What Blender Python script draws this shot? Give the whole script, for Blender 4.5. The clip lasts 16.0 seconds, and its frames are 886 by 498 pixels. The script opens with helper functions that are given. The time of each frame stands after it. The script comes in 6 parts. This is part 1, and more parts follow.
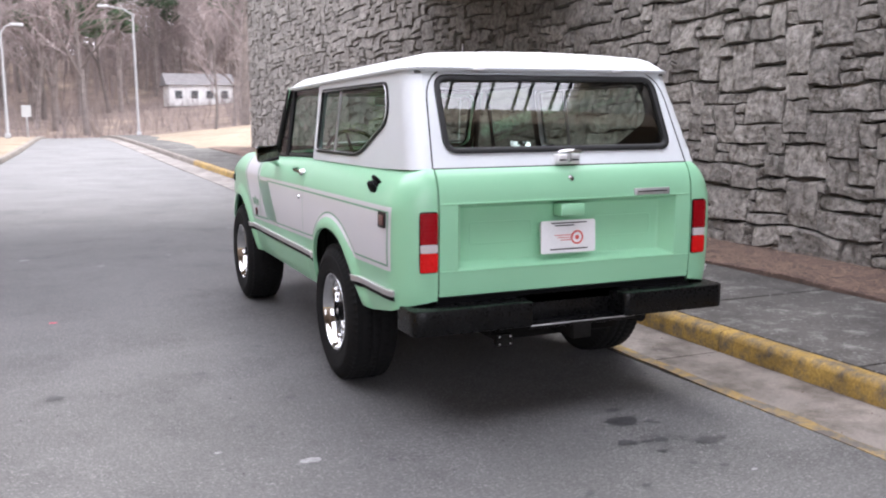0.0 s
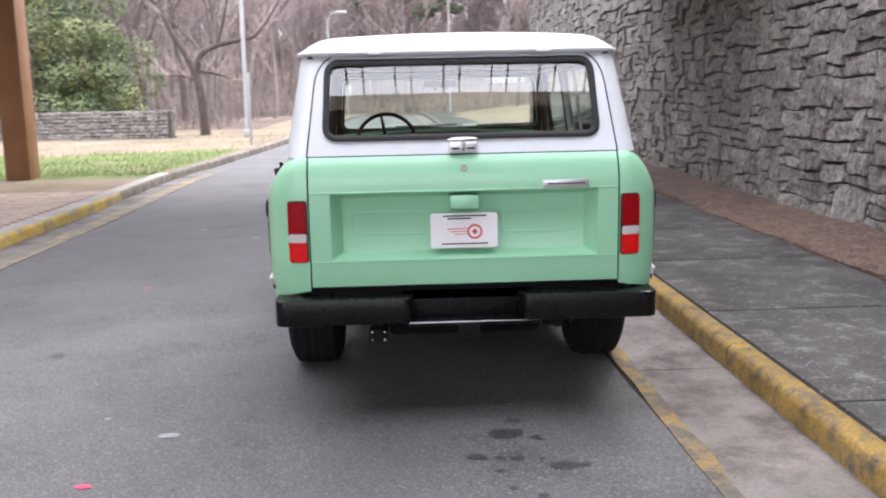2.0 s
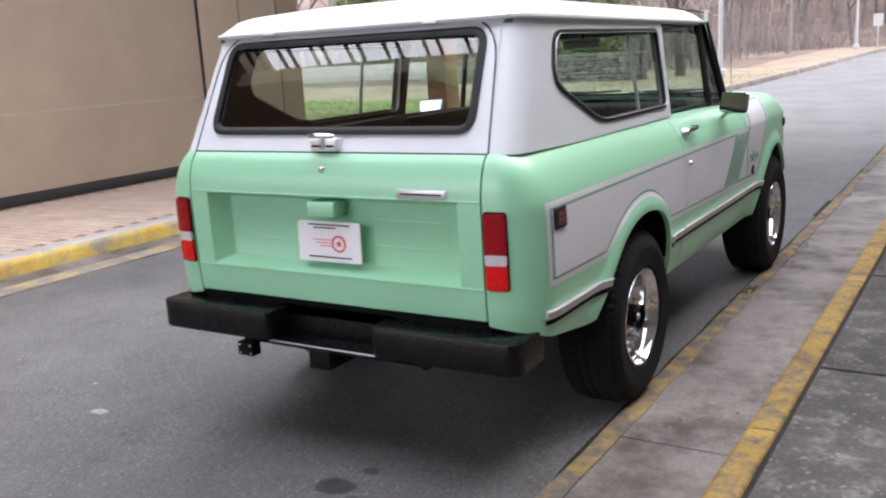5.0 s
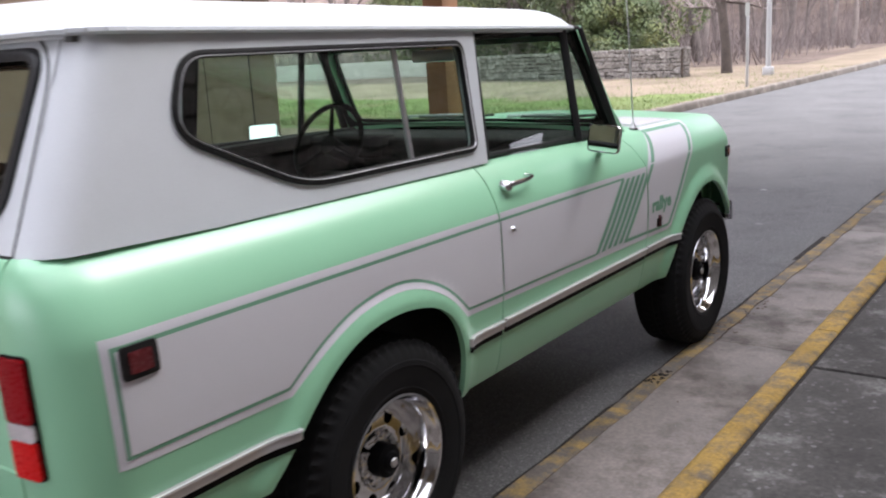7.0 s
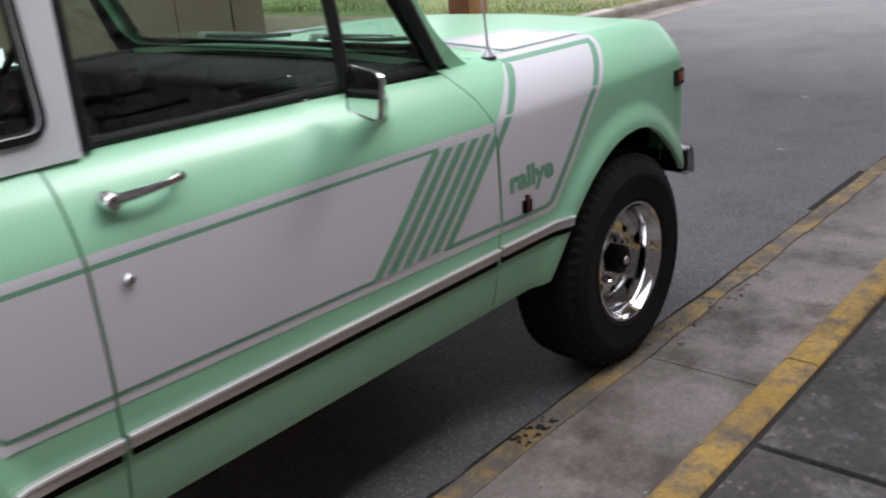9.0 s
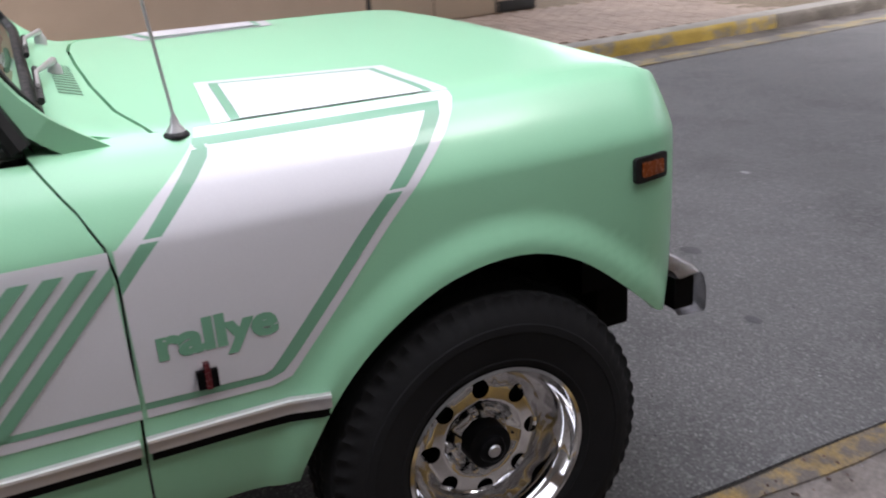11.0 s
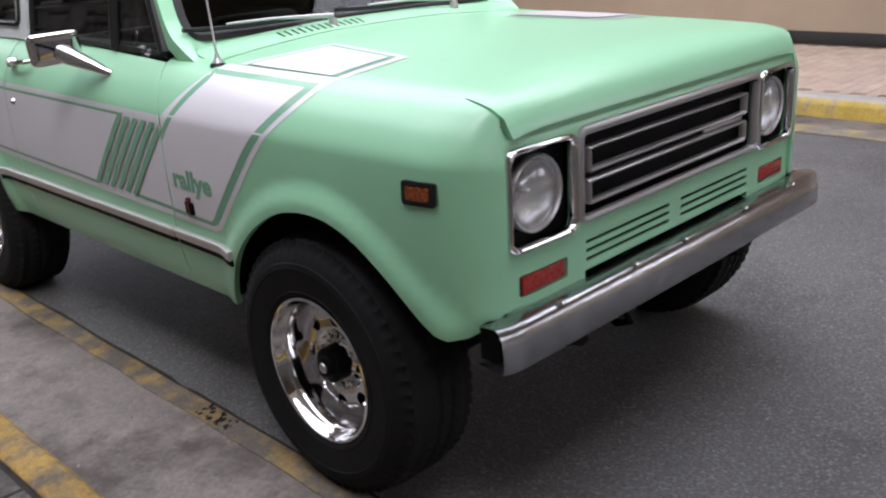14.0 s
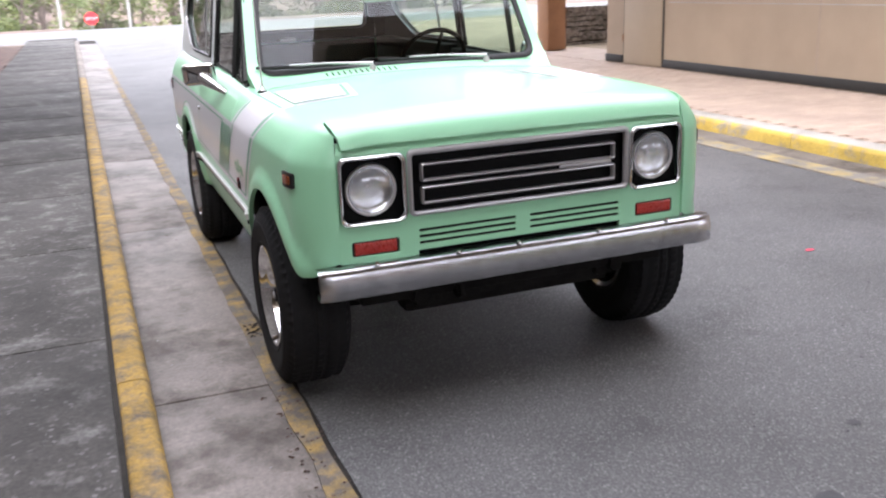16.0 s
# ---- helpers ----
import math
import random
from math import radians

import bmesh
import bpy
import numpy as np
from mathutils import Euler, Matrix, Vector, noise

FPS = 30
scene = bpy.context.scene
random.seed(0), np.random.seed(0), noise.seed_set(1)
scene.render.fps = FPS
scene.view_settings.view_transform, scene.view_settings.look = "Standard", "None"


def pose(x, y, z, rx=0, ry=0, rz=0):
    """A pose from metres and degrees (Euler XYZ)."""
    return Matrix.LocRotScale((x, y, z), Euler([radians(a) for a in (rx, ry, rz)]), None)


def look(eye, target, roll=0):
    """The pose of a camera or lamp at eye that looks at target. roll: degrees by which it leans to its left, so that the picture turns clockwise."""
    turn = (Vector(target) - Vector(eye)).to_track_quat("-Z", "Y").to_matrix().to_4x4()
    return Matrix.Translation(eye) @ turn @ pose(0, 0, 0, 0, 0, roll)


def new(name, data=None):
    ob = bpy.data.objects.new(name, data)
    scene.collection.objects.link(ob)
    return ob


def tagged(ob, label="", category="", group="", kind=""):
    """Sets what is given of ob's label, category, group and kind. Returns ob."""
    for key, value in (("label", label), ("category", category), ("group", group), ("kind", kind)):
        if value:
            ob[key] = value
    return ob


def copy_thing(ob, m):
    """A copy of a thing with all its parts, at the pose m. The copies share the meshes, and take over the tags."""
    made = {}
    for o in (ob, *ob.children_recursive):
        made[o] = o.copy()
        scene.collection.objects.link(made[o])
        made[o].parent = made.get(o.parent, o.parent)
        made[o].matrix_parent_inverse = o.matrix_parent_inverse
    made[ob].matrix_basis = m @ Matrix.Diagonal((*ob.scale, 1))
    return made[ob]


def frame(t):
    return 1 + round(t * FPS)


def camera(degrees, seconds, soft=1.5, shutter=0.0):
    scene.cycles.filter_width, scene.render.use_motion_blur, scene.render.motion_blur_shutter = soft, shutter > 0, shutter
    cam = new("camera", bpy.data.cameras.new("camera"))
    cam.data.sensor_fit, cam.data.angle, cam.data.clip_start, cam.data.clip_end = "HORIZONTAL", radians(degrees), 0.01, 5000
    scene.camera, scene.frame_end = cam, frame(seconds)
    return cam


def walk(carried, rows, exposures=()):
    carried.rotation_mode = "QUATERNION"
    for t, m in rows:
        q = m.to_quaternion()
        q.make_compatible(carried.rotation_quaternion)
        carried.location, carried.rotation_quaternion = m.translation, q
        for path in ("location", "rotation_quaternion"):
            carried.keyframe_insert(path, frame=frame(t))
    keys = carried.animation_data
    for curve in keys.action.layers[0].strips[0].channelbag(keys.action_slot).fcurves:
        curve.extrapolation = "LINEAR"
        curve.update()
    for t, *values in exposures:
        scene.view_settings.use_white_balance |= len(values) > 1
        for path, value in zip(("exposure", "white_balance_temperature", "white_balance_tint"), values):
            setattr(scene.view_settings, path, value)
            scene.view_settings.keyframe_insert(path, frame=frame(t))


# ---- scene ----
# ---------------------------------------------------------------- camera
cam = camera(51.8, 16.0, 2.0, 0.4)
PATH = [
    (0, (-2.294, -4.801, 1.458), (-1.515, -2.982, 1.168), -0.3),
    (0.5, (-1.806, -4.927, 1.47), (-1.163, -3.058, 1.162), 0.2),
    (1, (-1.269, -5.039, 1.473), (-0.789, -3.121, 1.172), -0.5),
    (1.5, (-0.792, -5.098, 1.499), (-0.547, -3.138, 1.189), 0.5),
    (2, (-0.26, -5.089, 1.483), (-0.183, -3.119, 1.149), -1.2),
    (2.5, (0.257, -5.041, 1.505), (0.09, -3.083, 1.134), -0.6),
    (3, (0.731, -4.876, 1.501), (0.392, -2.933, 1.17), -1.2),
    (3.2, (0.917, -4.834, 1.49), (0.518, -2.904, 1.147), -0.6),
    (5.3, (2.318, -3.445, 1.606), (1.254, -1.806, 1.178), -3.6),
    (5.5, (2.373, -3.276, 1.62), (1.338, -1.617, 1.203), -4.5),
    (6, (2.547, -2.831, 1.6), (1.47, -1.188, 1.221), 0.6),
    (6.5, (2.561, -2.378, 1.609), (1.386, -0.817, 1.181), -1.3),
    (7, (2.545, -1.941, 1.6), (1.384, -0.372, 1.166), -3.4),
    (7.5, (2.5, -1.503, 1.591), (1.312, 0.028, 1.096), -4.1),
    (8, (2.445, -1.048, 1.575), (1.233, 0.461, 1.073), -3.9),
    (8.5, (2.454, -0.59, 1.547), (1.24, 0.897, 0.985), -5.4),
    (9, (2.443, -0.106, 1.555), (1.172, 1.284, 0.883), -5.0),
    (9.5, (2.423, 0.377, 1.568), (1.171, 1.771, 0.868), -6.5),
    (9.8, (2.417, 0.666, 1.55), (1.092, 2.023, 0.915), -4.5),
    (10, (2.433, 0.866, 1.57), (1.011, 2.12, 0.935), -4.0),
    (10.2, (2.442, 1.057, 1.574), (0.962, 2.23, 0.916), -4.0),
    (12.3, (2.39, 2.915, 1.522), (0.569, 2.524, 0.795), -4.7),
    (12.5, (2.394, 3.1, 1.535), (0.616, 2.511, 0.834), -4.5),
    (13, (2.377, 3.508, 1.537), (0.713, 2.612, 0.883), -2.8),
    (13.5, (2.344, 3.975, 1.541), (0.853, 2.817, 0.881), -4.8),
    (14, (2.237, 4.431, 1.538), (0.924, 3.082, 0.862), -3.5),
    (14.5, (2.11, 4.898, 1.556), (0.936, 3.41, 0.918), -4.1),
    (15, (1.983, 5.373, 1.597), (0.878, 3.817, 0.998), -2.7),
    (15.5, (1.759, 5.759, 1.606), (0.857, 4.064, 1.048), -0.8),
    (16, (1.52, 6.197, 1.631), (0.836, 4.406, 1.064), -2.4),
]
walk(cam, [(t, look(eye, target, roll)) for t, eye, target, roll in PATH],
     [(t, e, 6350, 11) for t, e in ((0.0, 1.90), (3.0, 1.88), (5.5, 1.78), (7.0, 1.62), (8.0, 1.44), (9.0, 1.40), (10.0, 1.62), (12.5, 1.45), (13.5, 1.46), (14.2, 1.62), (15.0, 1.90), (16.0, 2.10))])

# ---------------------------------------------------------------- light
world = bpy.data.worlds.new("overcast_sky")
scene.world = world
world.use_nodes = True
wn, wl = world.node_tree.nodes, world.node_tree.links
sky = wn.new("ShaderNodeTexSky")
sky.sky_type = "NISHITA"
sky.sun_disc = False
sky.sun_elevation = radians(48)
sky.sun_rotation = radians(35)
sky.dust_density = 4.0
grey = wn.new("ShaderNodeMix")
grey.data_type = "RGBA"
grey.inputs[0].default_value = 0.8
grey.inputs[7].default_value = (10.2, 10.0, 10.9, 1)
wl.new(sky.outputs[0], grey.inputs[6])
wl.new(grey.outputs[2], wn["Background"].inputs[0])
wn["Background"].inputs[1].default_value = 0.15

sun_data = bpy.data.lights.new("sun", "SUN")
sun_data.energy = 0.6
sun_data.angle = radians(25)
sun_data.color = (1.0, 0.98, 0.96)
sun = new("sun", sun_data)
sun.matrix_world = look((0, 0, 0), (-math.sin(radians(35)) * 0.67, -math.cos(radians(35)) * 0.67, -0.74))


# ---------------------------------------------------------------- materials
def surface(name, color, rough=0.5, metal=0.0, var=0.12, scale=3.0, fine=0.08, fscale=60.0, bump=0.0, bscale=0.0,
            depth=0.004, coat=0.0, crough=0.04, other=None, cut=(0.5, 0.6), cscale=9.0, piece=0.0, spec=0.5, speck=None, rvar=0.08, detail=6.0):
    """A procedural surface: two scales of noise on a base colour, an optional second colour where a noise passes
    a threshold (wear, stain), an optional change from piece to piece, and fine relief."""
    m = bpy.data.materials.new(name)
    m.use_nodes = True
    n, l = m.node_tree.nodes, m.node_tree.links
    b = n["Principled BSDF"]
    pos = n.new("ShaderNodeNewGeometry").outputs["Position"]

    def noisy(sc, det=detail, rgh=0.6):
        t = n.new("ShaderNodeTexNoise")
        t.inputs["Scale"].default_value = sc
        t.inputs["Detail"].default_value = det
        t.inputs["Roughness"].default_value = rgh
        l.new(pos, t.inputs["Vector"])
        return t.outputs["Fac"]

    def ranged(src, a, c, lo, hi):
        r = n.new("ShaderNodeMapRange")
        l.new(src, r.inputs[0])
        for k, v in zip((1, 2, 3, 4), (a, c, lo, hi)):
            r.inputs[k].default_value = v
        return r.outputs[0]

    def times(a, c):
        t = n.new("ShaderNodeMath")
        t.operation = "MULTIPLY"
        l.new(a, t.inputs[0])
        l.new(c, t.inputs[1])
        return t.outputs[0]

    big, small = noisy(scale), noisy(fscale, 3.0)
    f = times(ranged(big, 0.3, 0.7, 1 - var, 1 + var), ranged(small, 0.3, 0.7, 1 - fine, 1 + fine))
    if piece:
        rnd = n.new("ShaderNodeObjectInfo").outputs["Random"]
        f = times(f, ranged(rnd, 0, 1, 1 - piece, 1 + piece))
        isl = n.new("ShaderNodeNewGeometry").outputs["Random Per Island"]
        f = times(f, ranged(isl, 0, 1, 1 - piece * 0.7, 1 + piece * 0.7))
    col = n.new("ShaderNodeRGB").outputs[0]
    col.default_value = (*color, 1)
    if other:
        mix = n.new("ShaderNodeMix")
        mix.data_type = "RGBA"
        l.new(ranged(noisy(cscale, 8.0, 0.7), cut[0], cut[1], 0, 1), mix.inputs[0])
        l.new(col, mix.inputs[6])
        mix.inputs[7].default_value = (*other, 1)
        col = mix.outputs[2]
    if speck:
        v = n.new("ShaderNodeTexVoronoi")
        v.inputs["Scale"].default_value = speck[1]
        l.new(pos, v.inputs["Vector"])
        mix = n.new("ShaderNodeMix")
        mix.data_type = "RGBA"
        hue = n.new("ShaderNodeSeparateColor")
        l.new(v.outputs["Color"], hue.inputs[0])
        l.new(ranged(hue.outputs[0], speck[2], 1.0, 0, 1), mix.inputs[0])
        l.new(col, mix.inputs[6])
        mix.inputs[7].default_value = (*speck[0], 1)
        col = mix.outputs[2]
    sc = n.new("ShaderNodeVectorMath")
    sc.operation = "SCALE"
    l.new(col, sc.inputs[0])
    l.new(f, sc.inputs["Scale"])
    l.new(sc.outputs[0], b.inputs["Base Color"])
    l.new(ranged(small, 0.3, 0.7, max(0.02, rough - rvar), min(1, rough + rvar)), b.inputs["Roughness"])
    b.inputs["Metallic"].default_value = metal
    b.inputs["Specular IOR Level"].default_value = spec
    b.inputs["Coat Weight"].default_value = coat
    b.inputs["Coat Roughness"].default_value = crough
    if bump:
        bp = n.new("ShaderNodeBump")
        bp.inputs["Strength"].default_value = bump
        bp.inputs["Distance"].default_value = depth
        l.new(noisy(bscale or fscale, 8.0, 0.65), bp.inputs["Height"])
        l.new(bp.outputs[0], b.inputs["Normal"])
    return m


def clear(name, tint, rough=0.0, least=0.09):
    """Window glass: mostly clear with a reflection that grows at grazing angles."""
    m = bpy.data.materials.new(name)
    m.use_nodes = True
    n, l = m.node_tree.nodes, m.node_tree.links
    n.remove(n["Principled BSDF"])
    tr, gl, mx, lw = (n.new("ShaderNode" + k) for k in ("BsdfTransparent", "BsdfGlossy", "MixShader", "LayerWeight"))
    tr.inputs[0].default_value = (*tint, 1)
    gl.inputs["Roughness"].default_value = rough
    lw.inputs["Blend"].default_value = 0.5
    power, amount = n.new("ShaderNodeMath"), n.new("ShaderNodeMapRange")
    power.operation = "POWER"
    power.inputs[1].default_value = 4.5
    l.new(lw.outputs["Facing"], power.inputs[0])
    l.new(power.outputs[0], amount.inputs[0])
    amount.inputs[3].default_value = least
    amount.inputs[4].default_value = 1.0
    l.new(amount.outputs[0], mx.inputs[0])
    l.new(tr.outputs[0], mx.inputs[1])
    l.new(gl.outputs[0], mx.inputs[2])
    l.new(mx.outputs[0], n["Material Output"].inputs[0])
    return m


GREEN = surface("mint_paint", (0.278, 0.565, 0.352), 0.38, coat=0.42, crough=0.2, var=0.02, scale=2, fine=0.015, fscale=300, rvar=0.02)
GREENSTRIPE = surface("green_stripe_paint", (0.165, 0.36, 0.235), 0.45, coat=0.4, var=0.02, fine=0.02, fscale=200, rvar=0.02)
WHITEPAINT = surface("white_decal_paint", (0.64, 0.63, 0.66), 0.42, coat=0.5, var=0.02, scale=2, fine=0.015, fscale=200, rvar=0.02)
ROOFWHITE = surface("white_hardtop_paint", (0.62, 0.645, 0.665), 0.42, coat=0.35, crough=0.08, var=0.03, scale=4, fine=0.02, fscale=200, rvar=0.03)
CHROME = surface("chrome", (0.68, 0.68, 0.69), 0.08, 1.0, var=0.04, fine=0.05, fscale=40, rvar=0.03)
DULLCHROME = surface("dull_bright_trim", (0.56, 0.55, 0.56), 0.30, 0.6, var=0.02, fine=0.0, fscale=12, rvar=0.0)
TRIM = surface("brushed_trim_strip", (0.56, 0.54, 0.55), 0.34, 0.5, var=0.05, scale=5, fine=0.02, fscale=120, rvar=0.02)
MIRROR = surface("mirror_glass", (0.8, 0.8, 0.8), 0.03, 1.0, var=0.01, fine=0.01, rvar=0.01)
STEEL = surface("galvanized_bumper_steel", (0.74, 0.74, 0.76), 0.2, 1.0, var=0.06, scale=5, fine=0.03, fscale=25, rvar=0.05, bump=0.10, bscale=7, depth=0.012)
BEAD = surface("bright_bead", (0.80, 0.79, 0.80), 0.3, 0.25, var=0.02, fine=0.0, rvar=0.02)
# black paint of real parts, also the shade in the sill gap and nose
BLACKANDSHADE = surface("satin_black_and_gap_shade", (0.0035, 0.0035, 0.004), 0.55, var=0.2, scale=5, fine=0.15, fscale=90, spec=0.08)
BUMPERBLACK = surface("worn_black_bumper_paint", (0.004, 0.004, 0.0043), 0.30, var=0.3, scale=6, fine=0.2, fscale=70, spec=0.22, bump=0.05, bscale=60, depth=0.002)
UNDER = surface("dirty_chassis", (0.008, 0.0075, 0.007), 0.9, spec=0.1, var=0.4, scale=8, fine=0.3)
RUBBER = surface("tyre_rubber", (0.0085, 0.0085, 0.009), 0.85, spec=0.2, var=0.25, scale=6, fine=0.3, fscale=120, bump=0.2, bscale=200, depth=0.001)
GASKET = surface("black_rubber_seal", (0.009, 0.009, 0.0095), 0.5, var=0.15, fine=0.2, spec=0.35)
REDLENS = surface("red_lens", (0.26, 0.003, 0.007), 0.3, var=0.06, scale=30, fine=0.04, fscale=160, coat=0.05, spec=0.15)
BRIGHTRED = surface("bright_red_lens", (0.60, 0.010, 0.010), 0.3, var=0.06, scale=30, fine=0.1, fscale=160, coat=0.05, spec=0.15)
PALELENS = surface("pale_reverse_lens", (0.55, 0.5, 0.5), 0.2, var=0.06, scale=30, fine=0.1, fscale=160, coat=0.8)
AMBER = surface("amber_lens", (0.20, 0.045, 0.008), 0.25, var=0.2, scale=60, fine=0.15, fscale=160, coat=0.6)
ORANGERED = surface("orange_red_lens", (0.30, 0.022, 0.015), 0.3, var=0.1, scale=60, fine=0.15, fscale=160, coat=0.35, spec=0.35)
GRILLETRIM = surface("worn_grille_metal", (0.44, 0.43, 0.44), 0.30, 0.75, var=0.03, scale=6, fine=0.0, fscale=12, rvar=0.0)
DARKRED = surface("dark_red_lens", (0.10, 0.012, 0.015), 0.25, var=0.1, scale=30, fine=0.15, fscale=160, coat=0.6)
LAMPGLASS = surface("headlamp_glass", (0.74, 0.74, 0.76), 0.12, 0.95, var=0.08, scale=18, fine=0.03, fscale=70, bump=0.3, bscale=22, depth=0.012, rvar=0.05)
INTERIOR = surface("dark_vinyl", (0.009, 0.0085, 0.008), 0.65, var=0.2, scale=6, fine=0.2, fscale=90, bump=0.1, spec=0.25)
HEADLINER = surface("grey_headliner", (0.10, 0.10, 0.095), 0.9, var=0.1, fine=0.15)
PLATEWHITE = surface("white_plate", (0.75, 0.74, 0.75), 0.4, var=0.03, fine=0.03)
PLATERED = surface("red_print", (0.65, 0.10, 0.09), 0.5, var=0.05, fine=0.05)
# black of print, also painted in as the shade inside slots and openings
INKANDSHADE = surface("print_and_slot_shade", (0.005, 0.005, 0.0055), 0.7, var=0.05, fine=0.05, spec=0.1)
GLASS = clear("tinted_window_glass", (0.64, 0.76, 0.69))
SCREENGLASS = clear("windscreen_glass", (0.74, 0.83, 0.78), least=0.05)
REARGLASS = clear("rear_window_glass", (0.92, 0.95, 0.92), least=0.14)

LENS = clear("headlamp_glass_clear", (0.93, 0.95, 0.96), 0.03, 0.16)

ASPHALT = surface("worn_asphalt", (0.100, 0.099, 0.098), 0.68, var=0.18, scale=0.8, fine=0.42, fscale=85, bump=0.6, bscale=110, depth=0.005,
                  speck=((0.178, 0.175, 0.171), 135.0, 0.72), other=(0.074, 0.073, 0.073), cut=(0.50, 0.64), cscale=1.3, spec=0.34)
TAR = surface("dirt_filled_joint", (0.026, 0.023, 0.020), 0.9, var=0.35, scale=6, fine=0.4, spec=0.2)
STAIN = surface("oil_stain", (0.040, 0.040, 0.043), 0.55, var=0.25, scale=20, fine=0.3, fscale=120, bump=0.4, bscale=180, depth=0.003)
PALEMARK = surface("pale_scuff", (0.27, 0.27, 0.27), 0.9, var=0.25, scale=30, fine=0.3, fscale=150)
REDMARK = surface("red_marking_paint", (0.75, 0.06, 0.12), 0.7, var=0.2, scale=30, fine=0.3, fscale=120)
GUTTER = surface("gutter_concrete", (0.178, 0.157, 0.141), 0.62, var=0.28, scale=1.6, fine=0.24, fscale=60, bump=0.4, bscale=60, depth=0.005,
                 other=(0.072, 0.060, 0.050), cut=(0.46, 0.63), cscale=2.4, piece=0.08, spec=0.3)
SIDEWALK = surface("weathered_sidewalk_concrete", (0.066, 0.062, 0.057), 0.86, var=0.40, scale=1.4, fine=0.30, fscale=48, bump=0.45, bscale=40, depth=0.008,
                   other=(0.165, 0.160, 0.150), cut=(0.53, 0.70), cscale=5.5, piece=0.14, spec=0.25, speck=((0.15, 0.145, 0.14), 60.0, 0.93))
YELLOWKERB = surface("worn_yellow_kerb_paint", (0.32, 0.205, 0.052), 0.78, var=0.32, scale=3, fine=0.28, fscale=60, bump=0.6, bscale=40, depth=0.008,
                     other=(0.120, 0.098, 0.074), cut=(0.44, 0.64), cscale=9.0, spec=0.3)
FRESHYELLOW = surface("yellow_far_kerb_paint", (0.47, 0.33, 0.075), 0.75, var=0.22, scale=3, fine=0.18, fscale=70, other=(0.28, 0.245, 0.19), cut=(0.49, 0.60), cscale=3.5, spec=0.3)
PALELINE = surface("faded_far_line", (0.32, 0.25, 0.12), 0.8, var=0.25, scale=3, fine=0.25, fscale=90, other=(0.19, 0.175, 0.155), cut=(0.40, 0.55), cscale=4.0, spec=0.3)
YELLOWLINE = surface("worn_yellow_line", (0.27, 0.185, 0.065), 0.8, var=0.28, scale=3, fine=0.25, fscale=90,
                     other=(0.120, 0.106, 0.093), cut=(0.39, 0.56), cscale=8.0, spec=0.3)
KERBGREY = surface("kerb_concrete", (0.36, 0.34, 0.31), 0.85, var=0.2, scale=2, fine=0.15, fscale=80, spec=0.3)
WORNKERB = surface("weathered_kerb", (0.165, 0.145, 0.125), 0.88, var=0.3, scale=2, fine=0.25, fscale=60, other=(0.26, 0.235, 0.20), cut=(0.52, 0.68), cscale=4.0, spec=0.3)
MULCH = surface("pine_straw", (0.112, 0.072, 0.056), 0.95, var=0.35, scale=5, fine=0.4, fscale=90, bump=1.0, bscale=60, depth=0.02, other=(0.07, 0.047, 0.037), cut=(0.5, 0.65), cscale=6)
NEEDLE = surface("pine_needle", (0.175, 0.115, 0.083), 0.8, var=0.25, scale=9, fine=0.2, piece=0.4)
STONE = surface("grey_granite_stone", (0.250, 0.230, 0.209), 0.9, var=0.26, scale=2.6, fine=0.42, fscale=17, bump=1.0, bscale=15, depth=0.07,
                other=(0.105, 0.090, 0.075), cut=(0.50, 0.66), cscale=9.0, piece=0.17, spec=0.2)
MORTAR = surface("dark_mortar", (0.045, 0.040, 0.036), 0.95, var=0.3, scale=4, fine=0.3, fscale=50, bump=0.8, bscale=40, depth=0.01, other=(0.11, 0.08, 0.06), cut=(0.5, 0.7), cscale=2)
BEIGE = surface("beige_stucco", (0.36, 0.28, 0.205), 0.85, var=0.08, scale=1.2, fine=0.08, fscale=120, bump=0.25, bscale=150, depth=0.002, spec=0.3)
BEIGEDOOR = surface("beige_door_paint", (0.385, 0.305, 0.22), 0.6, var=0.06, scale=1.2, fine=0.05, fscale=120)
BLACKBASE = surface("black_base_trim", (0.02, 0.019, 0.018), 0.6, var=0.2, fine=0.2)
BROWNPOST = surface("brown_stained_post", (0.27, 0.135, 0.065), 0.6, var=0.12, scale=2.5, fine=0.15, fscale=60, bump=0.2, bscale=50, depth=0.002)
PAVER = surface("brick_paver", (0.40, 0.315, 0.26), 0.85, var=0.12, scale=2, fine=0.18, fscale=80, piece=0.08, spec=0.3)
PAVERBED = surface("paver_sand", (0.34, 0.27, 0.22), 0.95, var=0.15, fine=0.2)
SOFFIT = surface("tan_soffit", (0.30, 0.235, 0.17), 0.85, var=0.08, scale=1, fine=0.05)
LAND = surface("winter_grass_ground", (0.225, 0.18, 0.13), 0.95, var=0.25, scale=0.6, fine=0.3, fscale=30, bump=0.6, bscale=25, depth=0.03,
               other=(0.15, 0.155, 0.075), cut=(0.58, 0.72), cscale=0.28, spec=0.2)
LAWN = surface("green_lawn_ground", (0.135, 0.175, 0.06), 0.95, var=0.25, scale=0.9, fine=0.35, fscale=30, bump=0.6, bscale=25, depth=0.03,
               other=(0.22, 0.18, 0.115), cut=(0.54, 0.68), cscale=0.5, spec=0.2)
